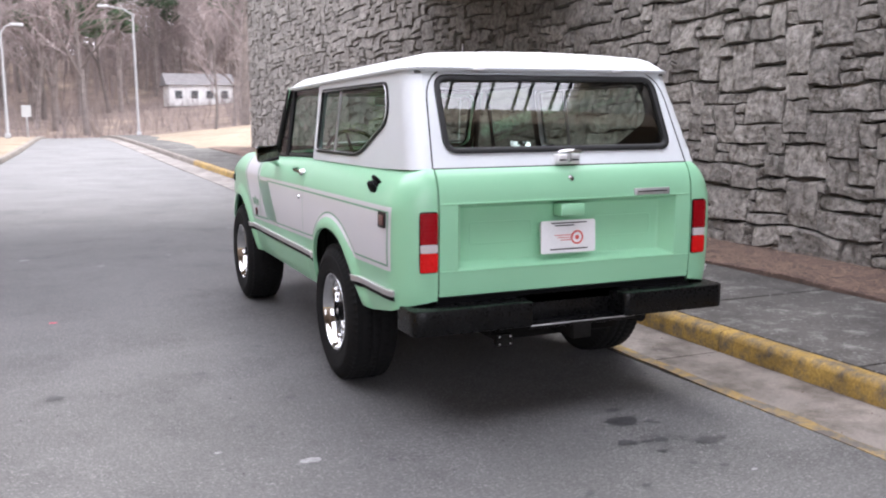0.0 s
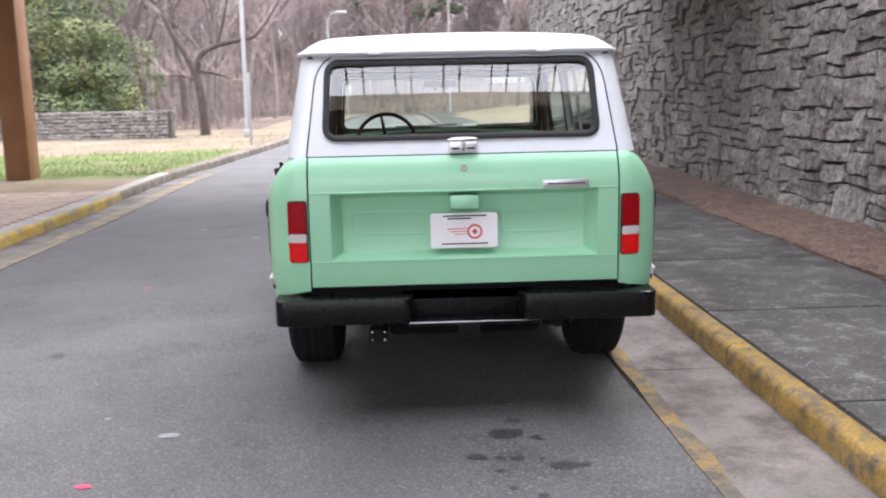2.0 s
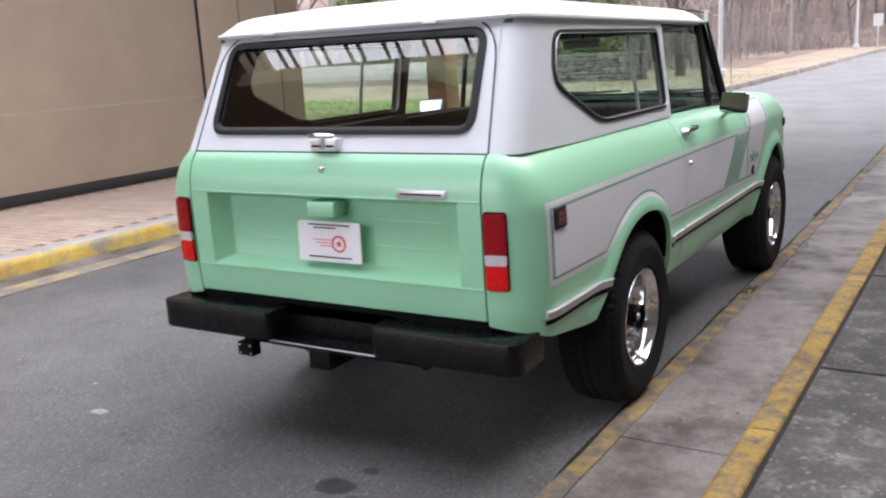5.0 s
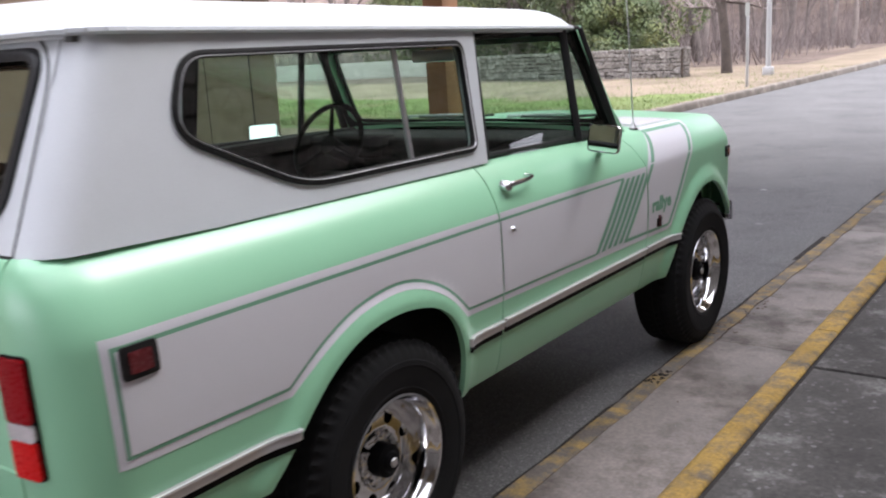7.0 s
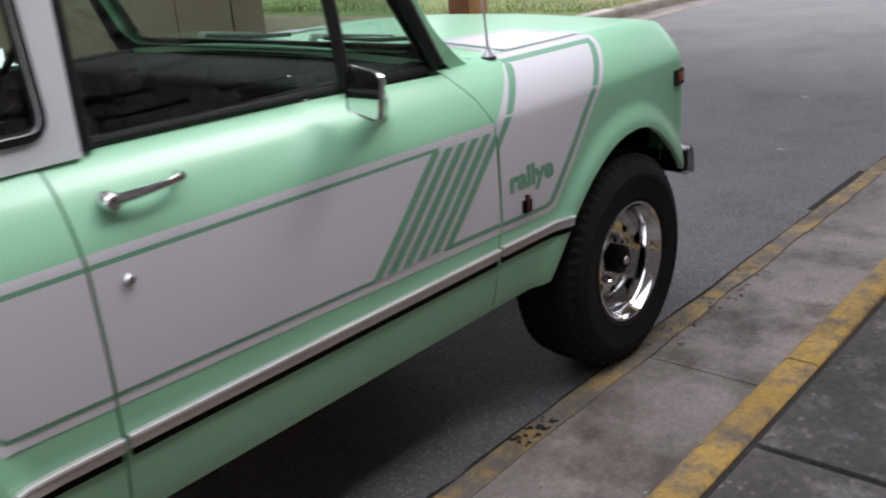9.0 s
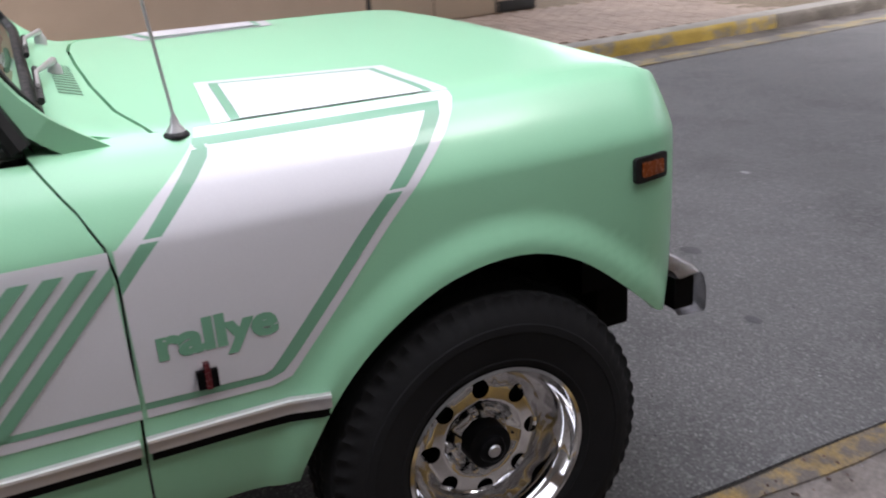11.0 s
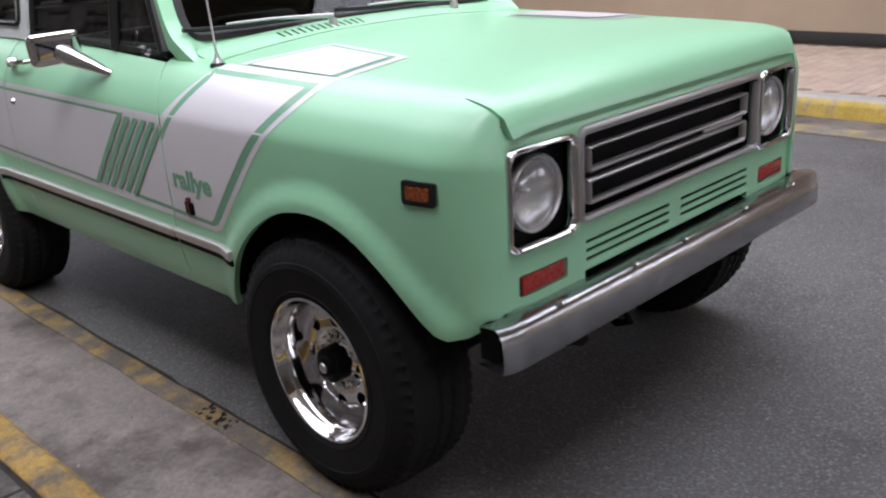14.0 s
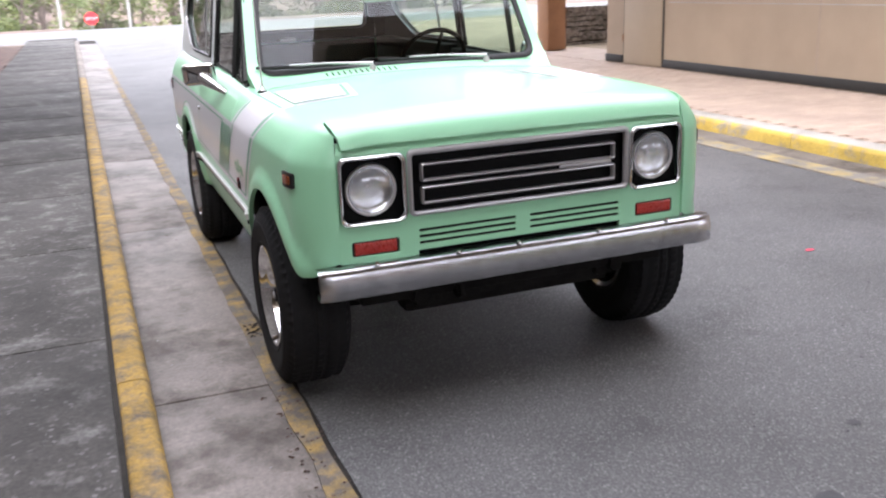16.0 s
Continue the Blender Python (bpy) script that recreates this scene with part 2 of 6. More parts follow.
LITTER = surface("leaf_litter", (0.145, 0.11, 0.092), 0.95, var=0.3, scale=0.5, fine=0.35, fscale=12, bump=0.8, bscale=10, depth=0.06, other=(0.24, 0.19, 0.145), cut=(0.52, 0.68), cscale=0.2, spec=0.2)
GRASS = surface("grass_blade", (0.16, 0.215, 0.065), 0.8, var=0.3, scale=0.8, fine=0.2, piece=0.4, other=(0.27, 0.22, 0.13), cut=(0.52, 0.66), cscale=0.5)
BARK = surface("grey_brown_bark", (0.165, 0.138, 0.124), 0.9, var=0.3, scale=3, fine=0.3, fscale=30, bump=0.8, bscale=18, depth=0.02, piece=0.3)
DARKBARK = surface("dark_lawn_tree_bark", (0.070, 0.055, 0.046), 0.9, var=0.3, scale=3, fine=0.3, fscale=30, bump=0.8, bscale=18, depth=0.02)
TWIG = surface("bare_twig", (0.25, 0.205, 0.192), 0.9, var=0.25, scale=2, fine=0.2, piece=0.3)
LEAF = surface("evergreen_leaf", (0.085, 0.115, 0.045), 0.5, var=0.35, scale=0.9, fine=0.25, piece=0.5, other=(0.20, 0.215, 0.085), cut=(0.48, 0.65), cscale=0.8)
PINE = surface("pine_foliage", (0.045, 0.07, 0.035), 0.8, var=0.35, scale=0.9, fine=0.25, piece=0.4)
GALV = surface("pale_galvanized_pole", (0.38, 0.38, 0.375), 0.5, 0.3, var=0.08, fine=0.1)
SIGNGREY = surface("sign_back", (0.42, 0.42, 0.40), 0.5, 0.3, var=0.06, fine=0.05)
STOPRED = surface("red_sign_face", (0.6, 0.03, 0.04), 0.5, var=0.05, fine=0.05)
SIGNGREEN = surface("green_sign_face", (0.03, 0.25, 0.12), 0.5, var=0.05, fine=0.05)
SIDING = surface("white_siding", (0.72, 0.71, 0.69), 0.7, var=0.06, fine=0.06)
SHINGLE = surface("grey_shingle_roof", (0.16, 0.15, 0.15), 0.9, var=0.2, fine=0.25, fscale=20)
DARKPANE = surface("dark_window_pane", (0.02, 0.022, 0.025), 0.08, var=0.1, fine=0.1)
CAPSTONE = surface("wall_cap_concrete", (0.38, 0.36, 0.33), 0.85, var=0.15, scale=2, fine=0.15, fscale=50)


# ---------------------------------------------------------------- mesh helpers
def thing(name, label, category, group="", m=None):
    ob = new(name)
    ob.empty_display_size = 0.1
    if m is not None:
        ob.matrix_world = m
    return tagged(ob, label, category, group)


def mesh_part(name, me, material, parent=None, label="", m=None):
    if material and not me.materials:
        me.materials.append(material)
    ob = new(name, me)
    if parent:
        ob.parent = parent
    if m is not None:
        ob.matrix_basis = m
    if label:
        ob["label"] = label
    return ob


def part(name, bm, material, parent=None, label="", smooth=True, m=None, sharp=35):
    me = bpy.data.meshes.new(name)
    bmesh.ops.recalc_face_normals(bm, faces=bm.faces[:])
    for f in bm.faces:
        f.smooth = smooth
    if smooth:
        for e in bm.edges:
            if len(e.link_faces) == 2 and e.calc_face_angle(0) > radians(sharp):
                e.smooth = False
    bm.to_mesh(me)
    bm.free()
    return mesh_part(name, me, material, parent, label, m)


def add_box(bm, x0, x1, y0, y1, z0, z1, bevel=0.0, m=None, seg=2):
    r = bmesh.ops.create_cube(bm, size=1)
    vs = r["verts"]
    for v in vs:
        v.co = Vector(((x0 + x1) / 2 + v.co.x * (x1 - x0), (y0 + y1) / 2 + v.co.y * (y1 - y0), (z0 + z1) / 2 + v.co.z * (z1 - z0)))
    if bevel:
        es = list({e for v in vs for e in v.link_edges})
        r = bmesh.ops.bevel(bm, geom=es, offset=bevel, segments=seg, affect="EDGES", profile=0.5)
        vs = list({v for f in r["faces"] for v in f.verts} | {v for v in vs if v.is_valid})
    if m is not None:
        bmesh.ops.transform(bm, matrix=m, verts=vs)
    return vs


def box(x0, x1, y0, y1, z0, z1, bevel=0.0, m=None, seg=2):
    bm = bmesh.new()
    add_box(bm, x0, x1, y0, y1, z0, z1, bevel, m, seg)
    return bm


def add_tube(bm, pts, radii, sides=8, caps=True):
    """A round tube through points, with a radius at each."""
    pts = [Vector(p) for p in pts]
    if not hasattr(radii, "__len__"):
        radii = [radii] * len(pts)
    rings = []
    side = None
    for i, p in enumerate(pts):
        d = (pts[min(i + 1, len(pts) - 1)] - pts[max(i - 1, 0)]).normalized()
        if side is None:
            side = d.orthogonal().normalized()
        side = (side - d * side.dot(d)).normalized()
        up = d.cross(side)
        rings.append([bm.verts.new(p + (side * math.cos(a) + up * math.sin(a)) * radii[i]) for a in (2 * math.pi * k / sides for k in range(sides))])
    for a, c in zip(rings, rings[1:]):
        for k in range(sides):
            bm.faces.new((a[k], a[(k + 1) % sides], c[(k + 1) % sides], c[k]))
    if caps:
        bm.faces.new(rings[0][::-1])
        bm.faces.new(rings[-1])
    return bm


def tube(pts, radii, sides=8):
    return add_tube(bmesh.new(), pts, radii, sides)


def add_lathe(bm, profile, seg=48, m=None, closed=False):
    """Turn (r, h) points round the local x axis; h runs along x."""
    rings = []
    for r, h in profile:
        rings.append([bm.verts.new((h, r * math.cos(a), r * math.sin(a))) for a in (2 * math.pi * k / seg for k in range(seg))])
    pairs = list(zip(rings, rings[1:])) + ([(rings[-1], rings[0])] if closed else [])
    for a, c in pairs:
        for k in range(seg):
            bm.faces.new((a[k], a[(k + 1) % seg], c[(k + 1) % seg], c[k]))
    if m is not None:
        bmesh.ops.transform(bm, matrix=m, verts=[v for ring in rings for v in ring])
    return bm


def lathe(profile, seg=48, m=None, closed=False):
    return add_lathe(bmesh.new(), profile, seg, m, closed)


def prism(outline, depth, m=None, bevel=0.0):
    """A plate: outline in local x, z; thickness along local y from 0 to depth."""
    bm = bmesh.new()
    f = bm.faces.new([bm.verts.new((x, 0, z)) for x, z in outline])
    r = bmesh.ops.extrude_face_region(bm, geom=[f])
    bmesh.ops.translate(bm, vec=(0, depth, 0), verts=[v for v in r["geom"] if isinstance(v, bmesh.types.BMVert)])
    if bevel:
        bmesh.ops.bevel(bm, geom=bm.edges[:], offset=bevel, segments=2, affect="EDGES", profile=0.5)
    if m is not None:
        bmesh.ops.transform(bm, matrix=m, verts=bm.verts[:])
    return bm


def rounded(x0, x1, z0, z1, r, n=5):
    """A rectangle with rounded corners, anticlockwise."""
    out = []
    for cx, cz, a0 in ((x1 - r, z0 + r, -90), (x1 - r, z1 - r, 0), (x0 + r, z1 - r, 90), (x0 + r, z0 + r, 180)):
        for k in range(n + 1):
            a = radians(a0 + 90 * k / n)
            out.append((cx + r * math.cos(a), cz + r * math.sin(a)))
    return out


def soften(points, r, n=4):
    """Round the corners of a polygon; r is one radius or one for each corner."""
    out = []
    cnt = len(points)
    for i, p in enumerate(points):
        p = Vector(p)
        a, c = Vector(points[i - 1]), Vector(points[(i + 1) % cnt])
        rr = r[i] if hasattr(r, "__len__") else r
        if rr <= 0:
            out.append(tuple(p))
            continue
        d1, d2 = (a - p), (c - p)
        k1, k2 = min(rr, d1.length * 0.49), min(rr, d2.length * 0.49)
        s, e = p + d1.normalized() * k1, p + d2.normalized() * k2
        for k in range(n + 1):
            t = k / n
            out.append(tuple(s * (1 - t) ** 2 + p * 2 * t * (1 - t) + e * t * t))
    return out


def inset(points, d):
    """Move the sides of an anticlockwise polygon inwards by d."""
    cnt, out = len(points), []
    for i, p in enumerate(points):
        p, a, c = Vector(p), Vector(points[i - 1]), Vector(points[(i + 1) % cnt])
        e1, e2 = (p - a), (c - p)
        if e1.length < 1e-6 or e2.length < 1e-6:
            continue
        e1.normalize()
        e2.normalize()
        n1, n2 = Vector((-e1.y, e1.x)), Vector((-e2.y, e2.x))
        b = n1 + n2
        if b.length < 1e-6:
            b = n1.copy()
        b.normalize()
        out.append(tuple(p + b * (d / max(0.35, b.dot(n1)))))
    return out


def smooth01(t):
    t = max(0.0, min(1.0, t))
    return t * t * (3 - 2 * t)


def table(pairs):
    """A smooth function through (t, value) pairs."""
    xs = np.array([p[0] for p in pairs], float)
    ys = np.array([p[1] for p in pairs], float)
    d = np.diff(ys) / np.diff(xs)
    s = np.zeros(len(xs))
    s[0], s[-1] = d[0], d[-1]
    for i in range(1, len(xs) - 1):
        s[i] = 0 if d[i - 1] * d[i] <= 0 else 2 * d[i - 1] * d[i] / (d[i - 1] + d[i])

    def f(x):
        x = min(max(x, xs[0]), xs[-1])
        i = min(max(int(np.searchsorted(xs, x)) - 1, 0), len(xs) - 2)
        h = xs[i + 1] - xs[i]
        t = (x - xs[i]) / h
        return float((2 * t**3 - 3 * t**2 + 1) * ys[i] + (t**3 - 2 * t**2 + t) * h * s[i] + (-2 * t**3 + 3 * t**2) * ys[i + 1] + (t**3 - t**2) * h * s[i + 1])
    return f


def sheet(name, outline, shape, material, parent, holes=(), du=0.06, dv=0.03, flange=0.02, mirror=False, label="", clips=(), out=(1, 0, 0)):
    """A pressed panel: a flat outline (u, v), with holes, cut along a fixed net and laid on the surface shape(u, v),
    with its edges turned inwards. clips: (point, normal) in u, v; what lies on the normal's side is cut away."""
    bm = bmesh.new()
    edges = []
    for loop in (outline, *holes):
        vs = [bm.verts.new((u, v, 0)) for u, v in loop]
        edges += [bm.edges.new((vs[i], vs[(i + 1) % len(vs)])) for i in range(len(vs))]
    bmesh.ops.triangle_fill(bm, use_beauty=True, use_dissolve=False, edges=edges)
    for p, nrm in clips:
        bmesh.ops.bisect_plane(bm, geom=bm.verts[:] + bm.edges[:] + bm.faces[:], dist=1e-5, plane_co=(*p, 0), plane_no=(*nrm, 0), clear_outer=True)
    if not bm.faces:
        bm.free()
        return None
    lo = [min(v.co[k] for v in bm.verts) for k in (0, 1)]
    hi = [max(v.co[k] for v in bm.verts) for k in (0, 1)]
    for k, step in ((0, du), (1, dv)):
        g = math.ceil(lo[k] / step + 0.02) * step
        while g < hi[k] - 0.02 * step:
            co, no = [0, 0, 0], [0, 0, 0]
            co[k], no[k] = g, 1
            bmesh.ops.bisect_plane(bm, geom=bm.verts[:] + bm.edges[:] + bm.faces[:], dist=1e-5, plane_co=co, plane_no=no)
            g += step
    bm.verts.index_update()
    sx = -1 if mirror else 1
    pts, nrms = [], []
    for v in bm.verts:
        u, w = v.co.x, v.co.y
        p = Vector(shape(u, w))
        a = Vector(shape(u + 0.004, w)) - Vector(shape(u - 0.004, w))
        c = Vector(shape(u, w + 0.004)) - Vector(shape(u, w - 0.004))
        n = a.cross(c)
        n = n.normalized() if n.length > 1e-12 else Vector(out)
        pts.append(p)
        nrms.append(n)
    # turn all normals to the outer side
    if sum(n.dot(Vector(out)) for n in nrms) < 0:
        nrms = [-n for n in nrms]
    pts = [Vector((p.x * sx, p.y, p.z)) for p in pts]
    nrms = [Vector((n.x * sx, n.y, n.z)) for n in nrms]
    faces = []
    for f in bm.faces:
        idx = [v.index for v in f.verts]
        q = sum((pts[i] for i in idx), Vector()) / len(idx)
        fn = Vector()
        for i in range(len(idx)):
            fn += (pts[idx[i]] - q).cross(pts[idx[(i + 1) % len(idx)]] - q)
        if fn.dot(nrms[idx[0]]) < 0:
            idx.reverse()
        faces.append(idx)
    if flange:
        rim = [e for e in bm.edges if len(e.link_faces) == 1]
        for e in rim:
            a, c = e.verts[0].index, e.verts[1].index
            base = len(pts)
            mid = e.link_faces[0].calc_center_median()
            pts += [pts[a], pts[c], pts[c] - nrms[c] * flange, pts[a] - nrms[a] * flange]
            q = (pts[base + 1] - pts[base]).cross(pts[base + 3] - pts[base]).normalized()
            centre = Vector(shape(mid.x, mid.y))
            centre.x *= sx
            order = [base, base + 1, base + 2, base + 3]
            if q.dot(centre - pts[base]) > 0:
                q = -q
                order.reverse()
            nrms += [q] * 4
            faces.append(order)
    bm.free()
    me = bpy.data.meshes.new(name)
    me.from_pydata([tuple(p) for p in pts], [], faces)
    me.polygons.foreach_set("use_smooth", [True] * len(faces))
    me.update()
    me.normals_split_custom_set_from_vertices([tuple(n) for n in nrms])
    return mesh_part(name, me, material, parent, label)


def ring_between(name, outer, inner, shape, material, parent, thick=0.012, mirror=False, label=""):
    """A raised moulding between two outlines of equal count laid on shape(u, v, lift)."""
    bm = bmesh.new()
    sx = -1 if mirror else 1

    def at(p, lift):
        q = Vector(shape(p[0], p[1], lift))
        return bm.verts.new((q.x * sx, q.y, q.z))
    cnt = len(outer)
    mid = [((a[0] + c[0]) / 2, (a[1] + c[1]) / 2) for a, c in zip(outer, inner)]
    loops = [[at(p, -0.01) for p in outer], [at(p, thick * 0.7) for p in outer], [at(p, thick) for p in mid], [at(p, thick * 0.7) for p in inner], [at(p, -0.01) for p in inner]]
    for a, c in zip(loops, loops[1:]):
        for i in range(cnt):
            bm.faces.new((a[i], a[(i + 1) % cnt], c[(i + 1) % cnt], c[i]))
    return part(name, bm, material, parent, label, sharp=60)


def letters(text, height, bold=0.0):
    """A flat mesh of text with its lower left corner at the origin, in x and y."""
    cu = bpy.data.curves.new("text", "FONT")
    cu.body = text
    cu.size = height
    cu.offset = bold
    cu.resolution_u = 3
    ob = bpy.data.objects.new("text", cu)
    scene.collection.objects.link(ob)
    bpy.context.view_layer.update()
    me = bpy.data.meshes.new_from_object(ob.evaluated_get(bpy.context.evaluated_depsgraph_get()))
    bpy.data.objects.remove(ob)
    bpy.data.curves.remove(cu)
    return me


# ---------------------------------------------------------------- the car
HALF = 0.90
girth = table([(0.43, 0.842), (0.50, 0.866), (0.60, 0.885), (0.70, 0.895), (0.85, 0.900), (0.95, 0.8985), (1.02, 0.8955), (1.036, 0.8935), (1.052, 0.889), (1.08, 0.878),
               (1.13, 0.852), (1.17, 0.820), (1.195, 0.790), (1.204, 0.765), (1.208, 0.738)])
crest = table([(-1.1, 1.220), (0.65, 1.210), (1.75, 1.185), (2.0, 1.176), (2.55, 1.167), (2.9, 1.160), (3.0, 1.154), (3.05, 1.146), (3.085, 1.128), (3.105, 1.098), (3.112, 1.062)])
tail = table([(0.43, 0.112), (0.50, 0.136), (0.60, 0.155), (0.70, 0.165), (0.85, 0.170), (1.0, 0.172), (1.08, 0.168), (1.13, 0.158), (1.17, 0.141), (1.195, 0.124), (1.208, 0.110)])
narrow = table([(2.1, 0.0), (2.6, 0.006), (2.94, 0.022)])
ARCH_F = [(2.105, 0.455), (2.125, 0.51), (2.185, 0.62), (2.25, 0.70), (2.33, 0.765), (2.43, 0.820), (2.54, 0.845), (2.65, 0.840), (2.755, 0.798), (2.855, 0.725), (2.945, 0.645), (2.985, 0.607)]
ARCH_R = [(0.374, 0.455), (0.369, 0.55), (0.352, 0.65), (0.306, 0.745), (0.218, 0.812), (0.10, 0.843), (-0.02, 0.847), (-0.14, 0.825), (-0.25, 0.772), (-0.35, 0.685), (-0.44, 0.58), (-0.50, 0.515)]


def finer(line, n=3):
    out = []
    for i in range(len(line) - 1):
        p = [Vector(line[max(0, min(len(line) - 1, i + k))]) for k in (-1, 0, 1, 2)]
        for k in range(n):
            t = k / n
            q = 0.5 * (2 * p[1] + (p[2] - p[0]) * t + (2 * p[0] - 5 * p[1] + 4 * p[2] - p[3]) * t * t + (3 * p[1] - p[0] - 3 * p[2] + p[3]) * t ** 3)
            out.append((q.x, q.y))
    return out + [line[-1]]


ARCH_F, ARCH_R = finer(ARCH_F), finer(ARCH_R)


def near_arch(u, z):
    best = 9.0
    for line in (ARCH_F, ARCH_R):
        if abs(u - (line[0][0] + line[-1][0]) / 2) > 0.75:
            continue
        for a, c in zip(line, line[1:]):
            dx, dz = c[0] - a[0], c[1] - a[1]
            t = max(0, min(1, ((u - a[0]) * dx + (z - a[1]) * dz) / (dx * dx + dz * dz)))
            best = min(best, math.hypot(u - a[0] - t * dx, z - a[1] - t * dz))
    return best


def side(u, z, lift=0.0):
    """The right side of the lower body; u runs along the car and round its corners, z is the height before the waistline's fall."""
    s = HALF - girth(z) - lift
    flare = 0.022 * (1 - smooth01((near_arch(u, z) - 0.014) / 0.075))
    s -= flare
    if u > 2.94:
        a = min((u - 2.94) / 0.16, math.pi / 2)
        over = max(0.0, (u - 2.94) - 0.16 * math.pi / 2)
        x = 0.718 + (0.16 - s) * math.cos(a) - over
        y = 2.94 + (0.168 - s * 0.25) * math.sin(a)
    elif u < -0.86:
        a = min((-0.86 - u) / 0.17, math.pi / 2)
        over = max(0.0, (-0.86 - u) - 0.17 * math.pi / 2)
        x = 0.73 + (0.17 - s) * math.cos(a) - over
        y = -0.86 - (tail(z) + HALF - girth(z) - s) * math.sin(a)
    else:
        x, y = HALF - narrow(u) - s, u
    return x, y, z + (crest(y) - 1.208) * smooth01((z - 0.95) / 0.258)


def lifted(k):
    return lambda u, z: side(u, z, k)


def back(x, z, lift=0.0):
    return x, -0.86 - tail(z) - lift, z + (crest(-1.0) - 1.208) * smooth01((z - 0.95) / 0.258)


def hood_at(x, y, lift=0.0):
    k = smooth01((3.13 - y) / 0.2)
    z = crest(y) + 0.0015 * k + k * (0.010 * (1 - (x / 0.74) ** 2) + 0.014 * smooth01((0.76 - abs(x)) / 0.60)) + 0.022 * smooth01((1.93 - y) / 0.13)
    q = math.hypot(max(0.0, abs(x) - 0.58) / 0.15, max(0.0, y - 2.97) / 0.142)
    return x, y, z + lift - 0.019 * smooth01((q - 0.75) / 0.8)


def top_side(u, z, lift=0.0):
    """The right side of the hardtop, round to the tailgate opening."""
    xs = 0.803 - 0.062 * (z - 1.21) / 0.45
    yr = -0.968 + (z - 1.22) * 0.46
    r = 0.10
    yc = yr + r
    if u >= yc:
        return xs + lift, u, z
    a = min((yc - u) / r, math.pi / 2)
    over = max(0.0, (yc - u) - r * math.pi / 2)
    return xs - r + (r + lift) * math.cos(a) - over, yc - (r + lift) * math.sin(a), z


def hatch_at(x, z, lift=0.0):
    return x, -0.968 + (z - 1.22) * 0.46 - lift, z


def screen_at(x, z, lift=0.0):
    flare = 0.075 * max(0.0, 1 - (z - 1.170) / 0.13) ** 1.8 * smooth01((abs(x) - 0.68) / 0.08) if z < 1.30 else 0.0
    return x, 1.805 - (z - 1.19) * 0.56 + lift + flare, z


def roof_at(x, y):
    ex, y0, y1 = 0.745, -0.785, 1.545
    r = 0.13
    dx, dy = ex - abs(x), min(y - y0, y1 - y)
    if dx < r and dy < r:
        d = r - math.hypot(r - dx, r - dy)
    else:
        d = min(dx, dy)
    d = max(d, 0.0)
    edge = 1.690 - (y + 0.85) * 0.0165
    return x, y, edge + 0.064 * (1 - math.exp(-(d / 0.065) ** 1.2)) + 0.034 * (1 - (x / ex) ** 2) * (1 - math.exp(-d / 0.12))


car = thing("car", "mint green and white off-road wagon with white hardtop by the kerb", "car")

# outlines along the side
GAP_FRONT = [(1.757, 1.190), (1.806, 1.11), (1.836, 1.04), (1.846, 0.97), (1.840, 0.80), (1.830, 0.59), (1.828, 0.455)]
FENDER = [(1.745, 1.208)] + GAP_FRONT + ARCH_F + [(3.015, 0.594), (3.06, 0.600), (3.11, 0.625), (3.16, 0.65), (3.174, 0.655), (3.174, 1.190), (3.14, 1.196), (3.10, 1.200), (3.036, 1.2035), (2.97, 1.207), (2.90, 1.208), (2.5, 1.208), (2.0, 1.208)]
DOOR = [(0.620, 1.199), (0.620, 0.455), (1.823, 0.455), (1.825, 0.59), (1.835, 0.80), (1.841, 0.97), (1.831, 1.04), (1.801, 1.11), (1.750, 1.192), (1.2, 1.199)]
QUARTER = [(-1.155, 1.206), (-1.155, 0.615), (-1.02, 0.595), (-0.90, 0.562), (-0.58, 0.508)] + ARCH_R[::-1] + [(0.614, 0.455), (0.614, 1.206)]

# painted side graphics: outer white field, green pinstripe, inner white field
FIELD_ARCH = finer([(-0.405, 0.742), (-0.338, 0.787), (-0.25, 0.839), (-0.135, 0.885), (0.0, 0.906), (0.117, 0.899), (0.226, 0.861), (0.31, 0.808), (0.395, 0.733)])
FIELD = [(-0.915, 0.750)] + FIELD_ARCH + [
         (1.30, 0.714), (2.075, 0.697), (2.115, 0.707), (2.142, 0.738), (2.512, 1.162), (2.552, 1.2075), (2.035, 1.2075), (2.002, 1.178), (1.932, 1.115), (1.850, 1.032), (-0.92, 1.042)]


